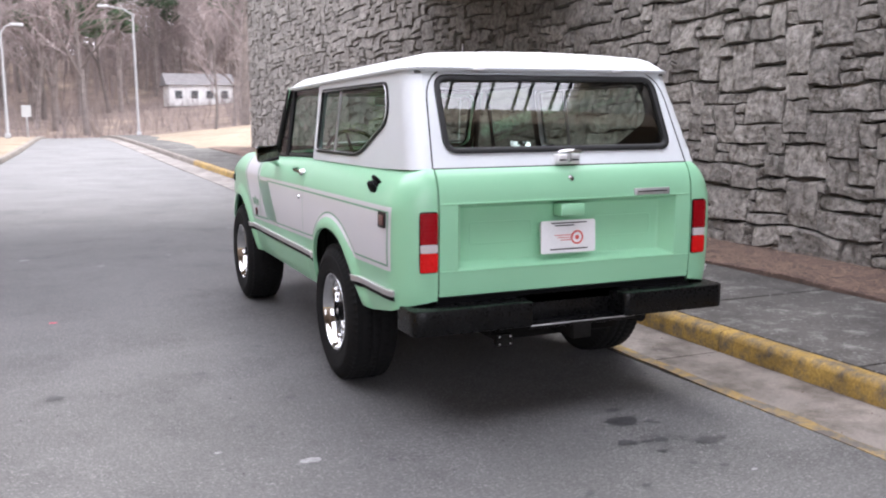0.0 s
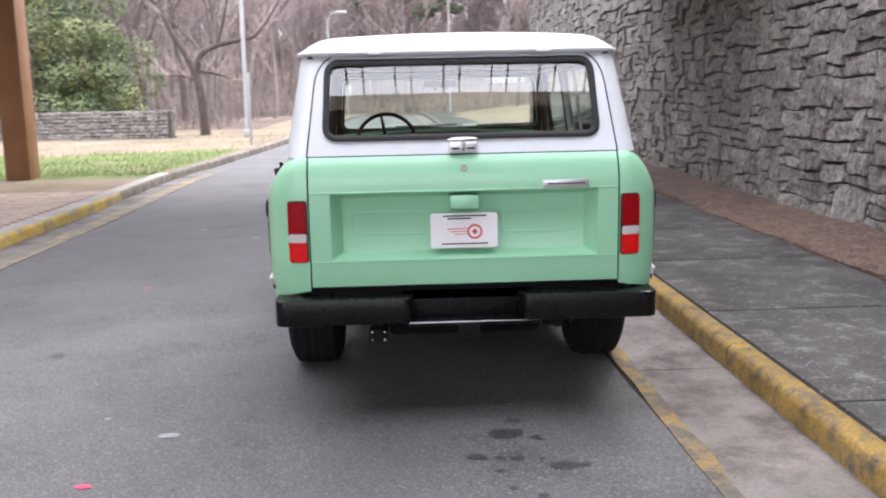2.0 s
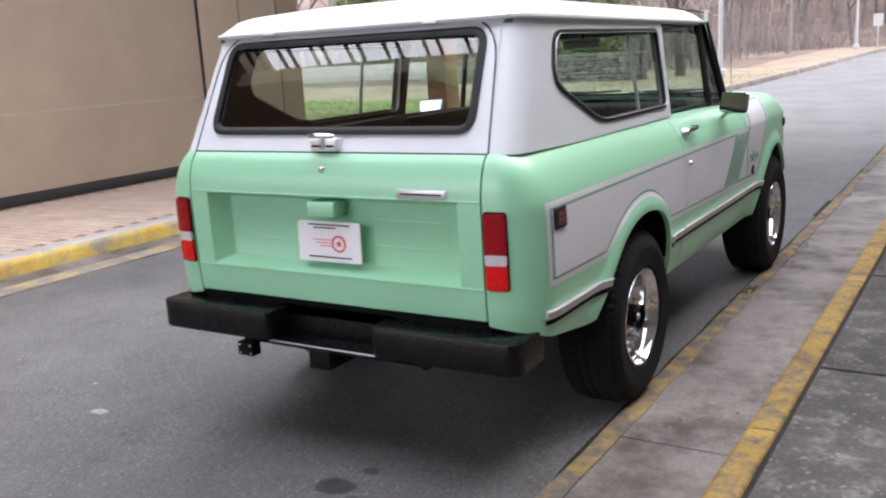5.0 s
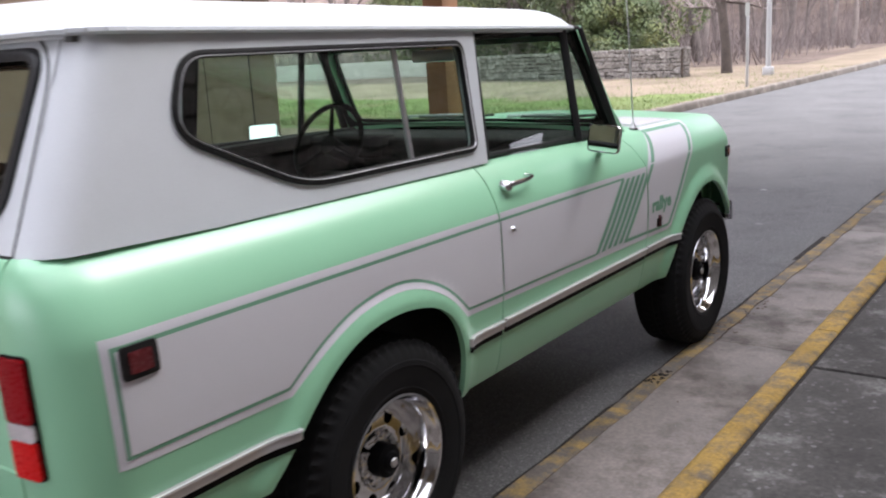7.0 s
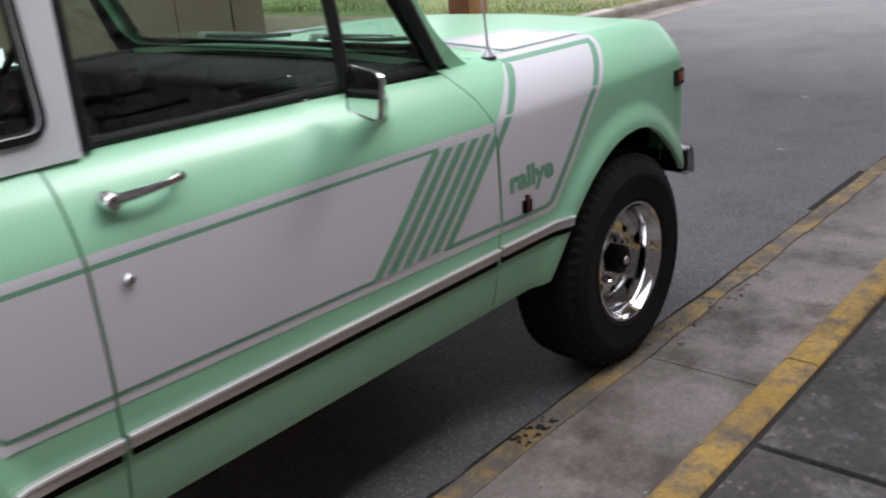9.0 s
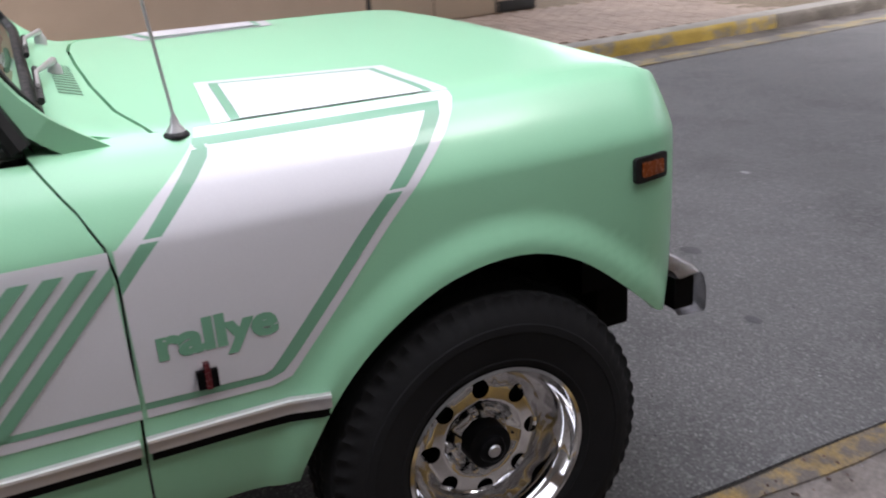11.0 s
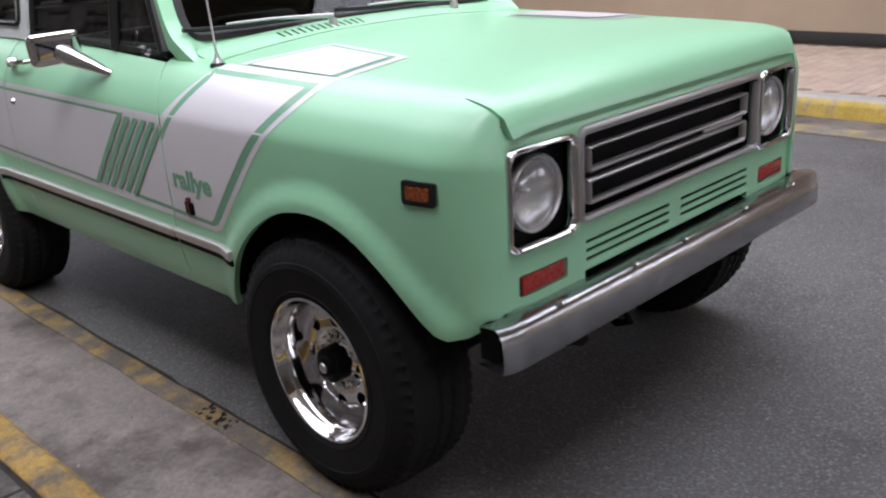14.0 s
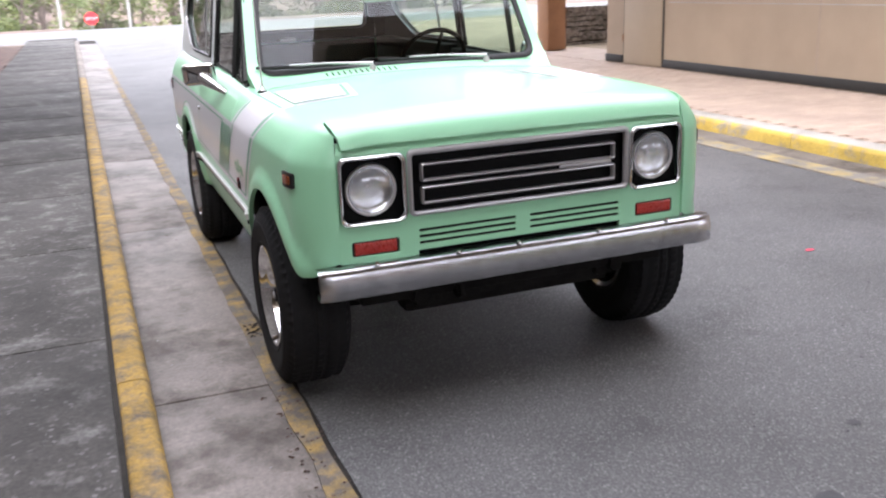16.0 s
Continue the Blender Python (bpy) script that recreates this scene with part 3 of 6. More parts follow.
for flip in (False, True):
    fender = sheet("front_fender", FENDER, side, GREEN, car, mirror=flip, du=0.03, dv=0.02)
    door = sheet("door", DOOR, side, GREEN, car, mirror=flip, label="mint green door with white striped panel")
    quarter = sheet("rear_quarter_panel", QUARTER, side, GREEN, car, mirror=flip, du=0.03, dv=0.02)
    areas = ((quarter, [((0.614, 0), (1, 0))]), (door, [((0.622, 0), (-1, 0)), ((1.836, 0), (1, 0))]), (fender, [((1.845, 0), (-1, 0))]))
    for owner, cl in areas:
        sheet("white_field", FIELD, lifted(0.0014), WHITEPAINT, owner, flange=0, mirror=flip, clips=cl, du=0.03, dv=0.02)
    # rear field: pinstripe loop inside the white border
    rear = FIELD[:1] + FIELD_ARCH + [(1.334, 0.713), (1.653, 1.034)] + FIELD[-1:]
    for owner, cl in areas[:2]:
        sheet("green_pinstripe", inset(rear, 0.020), lifted(0.0027), GREENSTRIPE, owner, flange=0, mirror=flip, clips=cl, du=0.03, dv=0.02)
        sheet("white_panel", inset(rear, 0.0295), lifted(0.0040), WHITEPAINT, owner, flange=0, mirror=flip, clips=cl, du=0.03, dv=0.02)
    for k in range(6):
        b0, b1 = 1.312 + k * 0.0545, 1.312 + k * 0.0545 + 0.032
        t0, t1 = 1.570 + k * 0.0535, 1.570 + k * 0.0535 + 0.032
        sheet("green_slanted_stripe", [(b0, 0.738), (b1, 0.737), (t1, 1.005), (t0, 1.006)], lifted(0.0052), GREENSTRIPE, door, flange=0, mirror=flip, clips=areas[1][1])
    sheet("green_pinstripe", [(1.585, 0.729), (1.84, 0.722), (1.84, 0.735), (1.597, 0.742)], lifted(0.0022), GREENSTRIPE, door, flange=0, mirror=flip, clips=areas[1][1])
    # fender field
    sheet("green_pinstripe", [(1.845, 0.720), (2.072, 0.713), (2.10, 0.722), (2.126, 0.747), (2.500, 1.178), (2.512, 1.199), (2.022, 1.199), (2.012, 1.180), (1.948, 1.106), (1.845, 0.980)],
          lifted(0.0022), GREENSTRIPE, fender, flange=0, mirror=flip)
    sheet("white_panel", [(1.845, 0.734), (2.062, 0.727), (2.078, 0.733), (2.098, 0.755), (2.456, 1.168), (2.472, 1.187), (2.044, 1.187), (2.036, 1.168), (1.976, 1.100), (1.845, 0.946)],
          lifted(0.0032), WHITEPAINT, fender, flange=0, mirror=flip)
    word = letters("rallye", 0.098, 0.0046)
    wide = max(v.co.x for v in word.vertices)
    for v in word.vertices:
        a = v.co.x / wide * 0.222
        u = (1.880 + a) if not flip else (2.102 - a)
        p = side(u, 0.812 + v.co.y * 0.86, 0.0046)
        v.co = Vector((p[0] * (-1 if flip else 1), p[1], p[2]))
    mesh_part("rallye_lettering", word, GREENSTRIPE, fender, "green lettering on the white panel")
    # small two-colour badge, kept as plain shapes
    sheet("badge", [(1.940, 0.734), (1.978, 0.733), (1.978, 0.770), (1.940, 0.771)], lifted(0.012), BLACKANDSHADE, fender, flange=0.012, mirror=flip)
    sheet("badge_bar", [(1.954, 0.733), (1.965, 0.733), (1.965, 0.786), (1.954, 0.786)], lifted(0.015), DARKRED, fender, flange=0.014, mirror=flip)
    # bright moulding with a dark insert below
    for owner, a, c in ((quarter, -0.93, -0.405), (quarter, 0.392, 0.612), (door, 0.625, 1.822), (fender, 1.834, 2.178)):
        sheet("trim_moulding", [(a, 0.632), (c, 0.630), (c, 0.660), (a, 0.662)], lifted(0.013), TRIM, owner, flange=0.014, mirror=flip)
        sheet("trim_bead", [(a, 0.656), (c, 0.654), (c, 0.6605), (a, 0.6625)], lifted(0.017), BEAD, owner, flange=0.006, mirror=flip)
        sheet("trim_insert", [(a + 0.004, 0.611), (c - 0.004, 0.609), (c - 0.004, 0.629), (a + 0.004, 0.631)], lifted(0.007), BLACKANDSHADE, owner, flange=0.008, mirror=flip)
    # side marker lamps
    for nm, owner, a, c, z0, z1, lens in (("front_marker_lamp", fender, 2.917, 3.012, 0.928, 0.988, AMBER), ("rear_marker_lamp", quarter, -0.882, -0.790, 0.945, 1.018, DARKRED)):
        lamp = sheet(nm, soften([(a, z0), (c, z0), (c, z1), (a, z1)], 0.01), lifted(0.010), GASKET, owner, flange=0.012, mirror=flip)
        sheet("marker_lens", soften([(a + 0.017, z0 + 0.013), (c - 0.017, z0 + 0.013), (c - 0.017, z1 - 0.013), (a + 0.017, z1 - 0.013)], 0.006), lifted(0.014), lens, owner, flange=0.005, mirror=flip, label="amber lens" if lens is AMBER else "dark red lens")
    sx = -1 if flip else 1
    # door handle and lock
    bm = lathe([(0.0, 0.034), (0.014, 0.034), (0.020, 0.026), (0.021, 0.0)], 20, pose(0.862 * sx, 0.699, 1.116, 0, 0, 180 if flip else 0))
    add_tube(bm, [(0.888 * sx, 0.704, 1.119), (0.900 * sx, 0.774, 1.124), (0.900 * sx, 0.814, 1.126), (0.890 * sx, 0.852, 1.128), (0.860 * sx, 0.859, 1.128)], [0.012, 0.009, 0.008, 0.009, 0.010], 10)
    part("door_handle", bm, CHROME, door, "chrome door handle")
    part("door_lock", lathe([(0.0, 0.016), (0.008, 0.016), (0.013, 0.008), (0.014, 0.0)], 16, pose(0.896 * sx, 0.692, 0.968, 0, 0, 180 if flip else 0)), CHROME, door, "chrome key lock")
    # tail lamp in its corner
    lamp = sheet("tail_lamp", soften([(-1.152, 0.748), (-1.064, 0.748), (-1.064, 1.026), (-1.152, 1.026)], 0.016), lifted(0.004), BLACKANDSHADE, car, flange=0.008, mirror=flip, label="tall red tail lamp with a pale band")
    for nm, z0, z1, mt in (("red_lens", 0.882, 1.021, REDLENS), ("reverse_lens", 0.842, 0.880, PALELENS), ("brake_lens", 0.753, 0.840, BRIGHTRED)):
        sheet(nm, soften([(-1.147, z0), (-1.069, z0), (-1.069, z1), (-1.147, z1)], 0.01), lifted(0.014), mt, lamp, flange=0.014, mirror=flip, dv=0.015)
    # mirror on the door
    arm = part("door_mirror", tube([(0.846 * sx, 1.468, 1.122), (0.858 * sx, 1.452, 1.130), (0.880 * sx, 1.425, 1.148), (0.905 * sx, 1.395, 1.166), (0.928 * sx, 1.365, 1.182), (0.943 * sx, 1.338, 1.194), (0.950 * sx, 1.325, 1.200)], [0.012, 0.015, 0.020, 0.026, 0.030, 0.029, 0.024], 18), CHROME, car, "chrome door mirror on a tapered arm")
    turn_m = pose(0.958 * sx, 1.322, 1.208, -7, 0, -18 * sx)
    head = soften([(-0.084, -0.050), (0.080, -0.056), (0.087, 0.050), (-0.080, 0.057)], 0.024, 5)
    shell = bmesh.new()
    loops = []
    for d, y in ((0.0, -0.022), (-0.002, -0.017), (-0.001, -0.010), (0.004, -0.005), (0.014, -0.002), (0.030, 0.0)):
        loops.append([shell.verts.new(turn_m @ Vector((x * sx, y, z))) for x, z in inset(head, d)])
    for la, lb in zip(loops, loops[1:]):
        for q in range(len(la)):
            shell.faces.new((la[q], la[(q + 1) % len(la)], lb[(q + 1) % len(la)], lb[q]))
    shell.faces.new(loops[-1])
    part("mirror_shell", shell, CHROME, arm)
    glass_bm = bmesh.new()
    glass_bm.faces.new([glass_bm.verts.new(turn_m @ Vector((x * sx, -0.0195, z))) for x, z in inset(head, 0.004)])
    part("mirror_glass", glass_bm, MIRROR, arm, "mirror glass")
    # hardtop side with its window
    WIN = soften([(-0.515, 1.621), (0.655, 1.611), (0.649, 1.247), (-0.19, 1.250), (-0.590, 1.433)], [0.07, 0.045, 0.045, 0.10, 0.09], 6)
    TOPSIDE = [(-1.024, 1.216), (-0.5, 1.200), (0.702, 1.194), (0.742, 1.662), (-0.808, 1.690)]
    flank = sheet("hardtop_side", TOPSIDE, top_side, ROOFWHITE, car, holes=(WIN,), mirror=flip, flange=0.03, du=0.05, dv=0.05, label="white hardtop side panel")
    sheet("inner_lining", TOPSIDE, lambda u, z: top_side(u, z, -0.034), INTERIOR, flank, holes=(WIN,), mirror=flip, flange=0, du=0.05, dv=0.05)
    ccw = WIN[::-1]
    window = ring_between("side_window_seal", inset(ccw, -0.005), inset(ccw, 0.015), top_side, GASKET, car, 0.010, flip, "black rubber window seal")
    ring_between("bright_lip", inset(ccw, 0.0085), inset(ccw, 0.0120), top_side, DULLCHROME, window, 0.0125, flip)
    pane = sheet("side_window_pane", inset(ccw, 0.009), lambda u, z: top_side(u, z, -0.012), GLASS, car, mirror=flip, flange=0, du=0.2, dv=0.2)
    pane.visible_shadow = False
    sheet("window_divider", [(0.297, 1.258), (0.312, 1.258), (0.312, 1.608), (0.297, 1.608)], lambda u, z: top_side(u, z, -0.008), GRILLETRIM, window, flange=0.012, mirror=flip)
    # door glass, its frame and the quarter vent post
    glass = sheet("door_window_pane", [(0.715, 1.20), (1.735, 1.178), (1.545, 1.652), (0.748, 1.662)], lambda u, z: top_side(u, z, -0.020), GLASS, car, mirror=flip, flange=0, du=0.5, dv=0.5)
    glass.visible_shadow = False
    bm = bmesh.new()
    for a, c, r in (((0.722, 1.20), (0.752, 1.650), 0.012), ((0.752, 1.650), (1.540, 1.638), 0.012), ((1.540, 1.638), (1.742, 1.195), 0.021), ((1.408, 1.19), (1.405, 1.645), 0.017)):
        pa, pc = top_side(*a, -0.016), top_side(*c, -0.016)
        add_tube(bm, [(pa[0] * sx, *pa[1:]), (pc[0] * sx, *pc[1:])], r, 8)
    add_tube(bm, [(0.775 * sx, 0.70, 1.214), (0.778 * sx, 1.2, 1.203), (0.775 * sx, 1.745, 1.188)], 0.011, 8)
    part("door_window_frame", bm, GASKET, car, "thin black window frame")
    # inner trim
    part("door_trim_panel", box(0.76 * sx if not flip else -0.79, 0.79 if not flip else -0.76, 0.62, 1.76, 0.5, 1.165, 0.01), INTERIOR, car)
    part("door_sill_cap", box(*sorted((0.70 * sx, 0.768 * sx)), 0.66, 1.74, 1.14, 1.206, 0.012), INTERIOR, car)
    part("rear_sill_cap", box(*sorted((0.69 * sx, 0.786 * sx)), -0.88, 0.62, 1.16, 1.226, 0.006), INTERIOR, car)
    part("rear_trim_panel", box(0.70 if not flip else -0.76, 0.76 if not flip else -0.70, -0.92, 0.60, 0.5, 1.20, 0.01), INTERIOR, car)

# fuel filler on the driver's side
bm = lathe([(0.0, 0.052), (0.030, 0.052), (0.044, 0.046), (0.047, 0.034), (0.040, 0.030), (0.040, 0.012), (0.056, 0.008), (0.058, 0.0)], 24, pose(-0.836, -0.625, 1.128, 0, 32, 180))
part("fuel_filler_cap", bm, BLACKANDSHADE, car, "black fuel filler cap")

# hood, cowl and hood graphics
HALF_HOOD = [(0.708, 3.109), (0.7215, 3.076), (0.728, 3.03), (0.730, 2.93), (0.734, 2.6), (0.7345, 2.1), (0.7345, 2.0), (0.725, 1.965), (0.55, 1.925), (0.3, 1.905)]
HOOD = HALF_HOOD + [(0.0, 1.90)] + [(-x, y) for x, y in HALF_HOOD[::-1]]
hood = sheet("hood", HOOD, hood_at, GREEN, car, out=(0, 0, 1), label="mint green hood with white corner flashes")
for sx in (1, -1):
    outer = [(0.742, 2.070), (0.742, 2.560), (0.462, 2.520), (0.395, 2.105)]
    outer = outer if sx == 1 else [(-x, y) for x, y in outer][::-1]
    cl = [((0.729 * sx, 0), (sx, 0))]
    sheet("white_hood_flash", outer, lambda x, y: hood_at(x, y, 0.0018), WHITEPAINT, hood, flange=0, clips=cl, out=(0, 0, 1))
    sheet("green_pinstripe", [(sx * a, c) for a, c in ((0.735, 2.106), (0.735, 2.524), (0.484, 2.490), (0.425, 2.130))], lambda x, y: hood_at(x, y, 0.0034), GREENSTRIPE, hood, flange=0, clips=cl, out=(0, 0, 1))
    sheet("white_panel", [(sx * a, c) for a, c in ((0.735, 2.124), (0.735, 2.504), (0.500, 2.473), (0.446, 2.147))], lambda x, y: hood_at(x, y, 0.0050), WHITEPAINT, hood, flange=0, clips=cl, out=(0, 0, 1))
COWL = [(-0.738, 1.74), (0.738, 1.74), (0.738, 1.995), (0.728, 1.957), (0.552, 1.917), (0.302, 1.897), (0.0, 1.892), (-0.302, 1.897), (-0.552, 1.917), (-0.728, 1.957), (-0.738, 1.995)]
cowl = sheet("cowl", COWL, hood_at, GREEN, car, out=(0, 0, 1))
# flat black strips drawn as the shade inside the vent slots
for k in range(13):
    x = 0.42 - k * 0.029
    sheet("vent_slot", [(x - 0.004, 1.832), (x + 0.004, 1.832), (x + 0.004, 1.878), (x - 0.004, 1.878)], lambda u, v: hood_at(u, v, 0.0015), INKANDSHADE, cowl, flange=0, out=(0, 0, 1))

# nose: green panel with openings for lamps, grille and slots
def nose_at(x, z, lift=0.0):
    return x, 3.104 + lift - 0.010 * smooth01((abs(x) - 0.6) / 0.14) - 0.018 * smooth01((z - 1.042) / 0.05), z


holes = [rounded(-0.462, 0.462, 0.800, 1.042, 0.02)] + [rounded(*sorted((0.478 * s, 0.722 * s)), 0.788, 1.034, 0.03) for s in (1, -1)]
for s in (1, -1):
    holes += [rounded(*sorted((0.03 * s, 0.430 * s)), z, z + 0.011, 0.004, 2) for z in (0.732, 0.708, 0.684)]
    holes += [rounded(*sorted((0.508 * s, 0.690 * s)), 0.668, 0.724, 0.008, 2)]
holes.append(rounded(-0.435, 0.435, 0.640, 0.662, 0.004, 2))
nose = sheet("nose_panel", [(-0.735, 0.60), (0.735, 0.60), (0.733, 1.03), (0.719, 1.088), (-0.719, 1.088), (-0.733, 1.03)], nose_at, GREEN, car, holes=holes, out=(0, 1, 0), flange=0.02, du=0.08, dv=0.02)
# black box that puts shade behind the nose openings
part("radiator_shadow_box", box(-0.70, 0.70, 2.90, 3.045, 0.60, 1.05), BLACKANDSHADE, car)
grille = ring_between("grille_surround", rounded(-0.466, 0.466, 0.796, 1.046, 0.022), rounded(-0.450, 0.450, 0.811, 1.024, 0.012), nose_at, GRILLETRIM, car, 0.016, label="bright metal grille surround")
# black fillers give the slots and the grille their inner shade
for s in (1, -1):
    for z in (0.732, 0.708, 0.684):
        part("air_slot", box(*sorted((0.031 * s, 0.429 * s)), 3.075, 3.0985, z + 0.0006, z + 0.0104), INKANDSHADE, nose)
part("grille_back", box(-0.45, 0.45, 3.05, 3.07, 0.81, 1.03), INKANDSHADE, grille, "black panel for the shade inside the grille opening")
for z0, z1 in ((0.918, 0.988), (0.833, 0.901)):
    ring_between("grille_bar_loop", rounded(-0.412, 0.412, z0, z1, 0.008, 3), rounded(-0.402, 0.402, z0 + 0.010, z1 - 0.010, 0.003, 3), lambda x, z, l=0.0: nose_at(x, z, l - 0.012), GRILLETRIM, grille, 0.014)
part("maker_plate", box(-0.40, -0.17, 3.084, 3.092, 0.903, 0.915, 0.001), DULLCHROME, grille, "plain bright name bar")
for s in (1, -1):
    lamp = ring_between("headlamp_bezel", rounded(*sorted((0.472 * s, 0.728 * s)), 0.782, 1.040, 0.035), rounded(*sorted((0.486 * s, 0.714 * s)), 0.796, 1.026, 0.028), nose_at, CHROME, car, 0.016, label="square bright headlamp bezel")
    sheet("headlamp_plate", rounded(*sorted((0.48 * s, 0.72 * s)), 0.79, 1.03, 0.01), lambda x, z: (x, 3.071, z), BLACKANDSHADE, lamp, holes=([(0.600 * s + 0.09 * math.cos(a), 0.908 + 0.09 * math.sin(a)) for a in np.linspace(0, 2 * math.pi, 41)[:-1]],), flange=0.01, out=(0, 1, 0), du=0.3, dv=0.3, label="black lamp surround")
    m = pose(0.600 * s, 3.070, 0.908, 0, 0, 90)
    part("lamp_rim", lathe([(0.098, 0.0), (0.098, 0.012), (0.094, 0.018), (0.088, 0.014), (0.088, 0.0)], 40, m), DULLCHROME, lamp)
    part("reflector", lathe([(0.088, 0.004), (0.080, -0.005), (0.062, -0.012), (0.040, -0.017), (0.018, -0.020), (0.0, -0.021)], 40, m), LAMPGLASS, lamp, "bright reflector bowl")
    part("bulb_shield", lathe([(0.0, -0.006), (0.008, -0.007), (0.010, -0.010), (0.009, -0.021)], 20, m), LAMPGLASS, lamp)
    lens = part("headlamp_lens", lathe([(0.0, 0.034), (0.03, 0.032), (0.06, 0.025), (0.08, 0.014), (0.089, 0.004)], 40, m), LENS, lamp, "round clear headlamp lens")
    lens.visible_shadow = False
    turn = part("turn_signal", box(*sorted((0.510 * s, 0.688 * s)), 3.07, 3.094, 0.666, 0.725, 0.004), GASKET, car, "orange-red turn signal lamp")
    part("signal_lens", box(*sorted((0.517 * s, 0.681 * s)), 3.08, 3.103, 0.672, 0.719, 0.005), ORANGERED, turn)
# front bumper: a pressed channel with turned-back ends
bm = bmesh.new()
sec = [(3.095, 0.644), (3.145, 0.650), (3.155, 0.649), (3.164, 0.643), (3.171, 0.628), (3.176, 0.606), (3.179, 0.577), (3.178, 0.549), (3.172, 0.538), (3.150, 0.541), (3.095, 0.547)]
cols = []
for x in np.linspace(-0.836, 0.836, 41):
    bow = 0.012 - 0.006 * (x / 0.836) ** 2 - 0.014 * smooth01((abs(x) - 0.80) / 0.036)
    cols.append([bm.verts.new((x, y + bow, z)) for y, z in sec])
for a, c in zip(cols, cols[1:]):
    for i in range(len(sec) - 1):
        bm.faces.new((a[i], c[i], c[i + 1], a[i + 1]))
bmesh.ops.solidify(bm, geom=bm.faces[:], thickness=0.004)
bumper = part("front_bumper", bm, STEEL, car, "bright steel front bumper")
for x in (-0.62, -0.3, 0.05, 0.3, 0.62):
    part("bumper_bolt", lathe([(0.0, 0.010), (0.008, 0.009), (0.011, 0.004), (0.012, 0.0)], 12, pose(x, 3.168, 0.651, 0, -90, 0)), CHROME, bumper)
part("bumper_backing", box(-0.822, 0.822, 3.085, 3.142, 0.557, 0.640), BLACKANDSHADE, bumper)
part("bumper_bracket", box(-0.40, -0.32, 2.8, 3.15, 0.54, 0.62), UNDER, bumper)
part("bumper_bracket", box(0.32, 0.40, 2.8, 3.15, 0.54, 0.62), UNDER, bumper)
part("tow_hook", tube([(0.28, 3.0, 0.52), (0.28, 3.12, 0.50), (0.28, 3.14, 0.47), (0.28, 3.10, 0.455), (0.28, 3.06, 0.47)], 0.012, 8), UNDER, bumper)

# windscreen
screen = sheet("windscreen_frame", [(-0.772, 1.172), (0.772, 1.172), (0.786, 1.24), (0.738, 1.650), (-0.738, 1.650), (-0.786, 1.24)], screen_at, GREEN, car,
               holes=(soften([(-0.730, 1.225), (0.730, 1.225), (0.685, 1.615), (-0.685, 1.615)], 0.075, 6),), out=(0, 1, 0), flange=0.045, du=0.04, dv=0.025, label="mint green windscreen frame")
hole = soften([(-0.730, 1.225), (0.730, 1.225), (0.685, 1.615), (-0.685, 1.615)], 0.075, 6)
sheet("inner_lining", [(-0.770, 1.12), (0.770, 1.12), (0.722, 1.650), (-0.722, 1.650)], lambda x, z: (x, screen_at(0.0, z, -0.048)[1], z), INTERIOR, screen, holes=(hole,), flange=0, out=(0, 1, 0), du=0.3, dv=0.3)
ring_between("windscreen_seal", inset(hole, -0.006), inset(hole, 0.020), screen_at, GASKET, screen, 0.009)
pane = sheet("windscreen_glass", inset(hole, 0.010), lambda x, z: screen_at(x, z, -0.004), SCREENGLASS, screen, flange=0, out=(0, 1, 0), du=0.5, dv=0.5)
pane.visible_shadow = False
for s in (1, -1):
    arm_end = 0.185 if s == 1 else -0.425
    wiper = part("wiper", tube([(arm_end, 1.842, 1.215), (arm_end, 1.842, 1.250), (arm_end + 0.22, 1.80, 1.262), (arm_end + 0.40, 1.795, 1.264)], [0.012, 0.009, 0.0045, 0.004], 8), DULLCHROME, car, "bright metal windscreen wiper")
    part("wiper_blade", tube([(arm_end + 0.10, 1.800, 1.252), (arm_end + 0.34, 1.796, 1.250), (arm_end + 0.56, 1.792, 1.262)], 0.007, 6), GASKET, wiper)
    part("wiper_pivot", lathe([(0.0, 0.03), (0.012, 0.03), (0.016, 0.018), (0.017, 0.0)], 14, pose(arm_end, 1.842, 1.212, 0, -90, 0)), DULLCHROME, wiper)
aerial = part("aerial", lathe([(0.004, 0.038), (0.007, 0.030), (0.009, 0.020), (0.016, 0.012), (0.019, 0.0)], 20, pose(0.762, 2.000, 1.171, 0, -90, 0)), DULLCHROME, car, "radio aerial on the fender")
part("aerial_foot", lathe([(0.0, 0.010), (0.019, 0.008), (0.023, 0.004), (0.024, 0.0)], 20, pose(0.762, 2.000, 1.170, 0, -90, 0)), GASKET, aerial, "black rubber foot")
part("aerial_mast", tube([(0.762, 2.0, 1.205), (0.762, 1.965, 1.60), (0.760, 1.915, 2.02)], [0.0035, 0.003, 0.002], 6), DULLCHROME, aerial)

# hardtop roof
roof = sheet("hardtop_roof", rounded(-0.745, 0.745, -0.785, 1.545, 0.13), roof_at, ROOFWHITE, car, out=(0, 0, 1), flange=0.028, du=0.05, dv=0.05, label="white hardtop roof with rounded edges")
part("headliner", box(-0.70, 0.70, -0.76, 1.45, 1.655, 1.668, 0.0), HEADLINER, roof)
bm = bmesh.new()
loop = rounded(-0.750, 0.750, -0.791, 1.550, 0.13)
for i in range(len(loop)):
    a, c = loop[i], loop[(i + 1) % len(loop)]
    za, zc = roof_at(*a)[2], roof_at(*c)[2]
    add_tube(bm, [(*a, za - 0.010), (*c, zc - 0.010)], 0.010, 6)
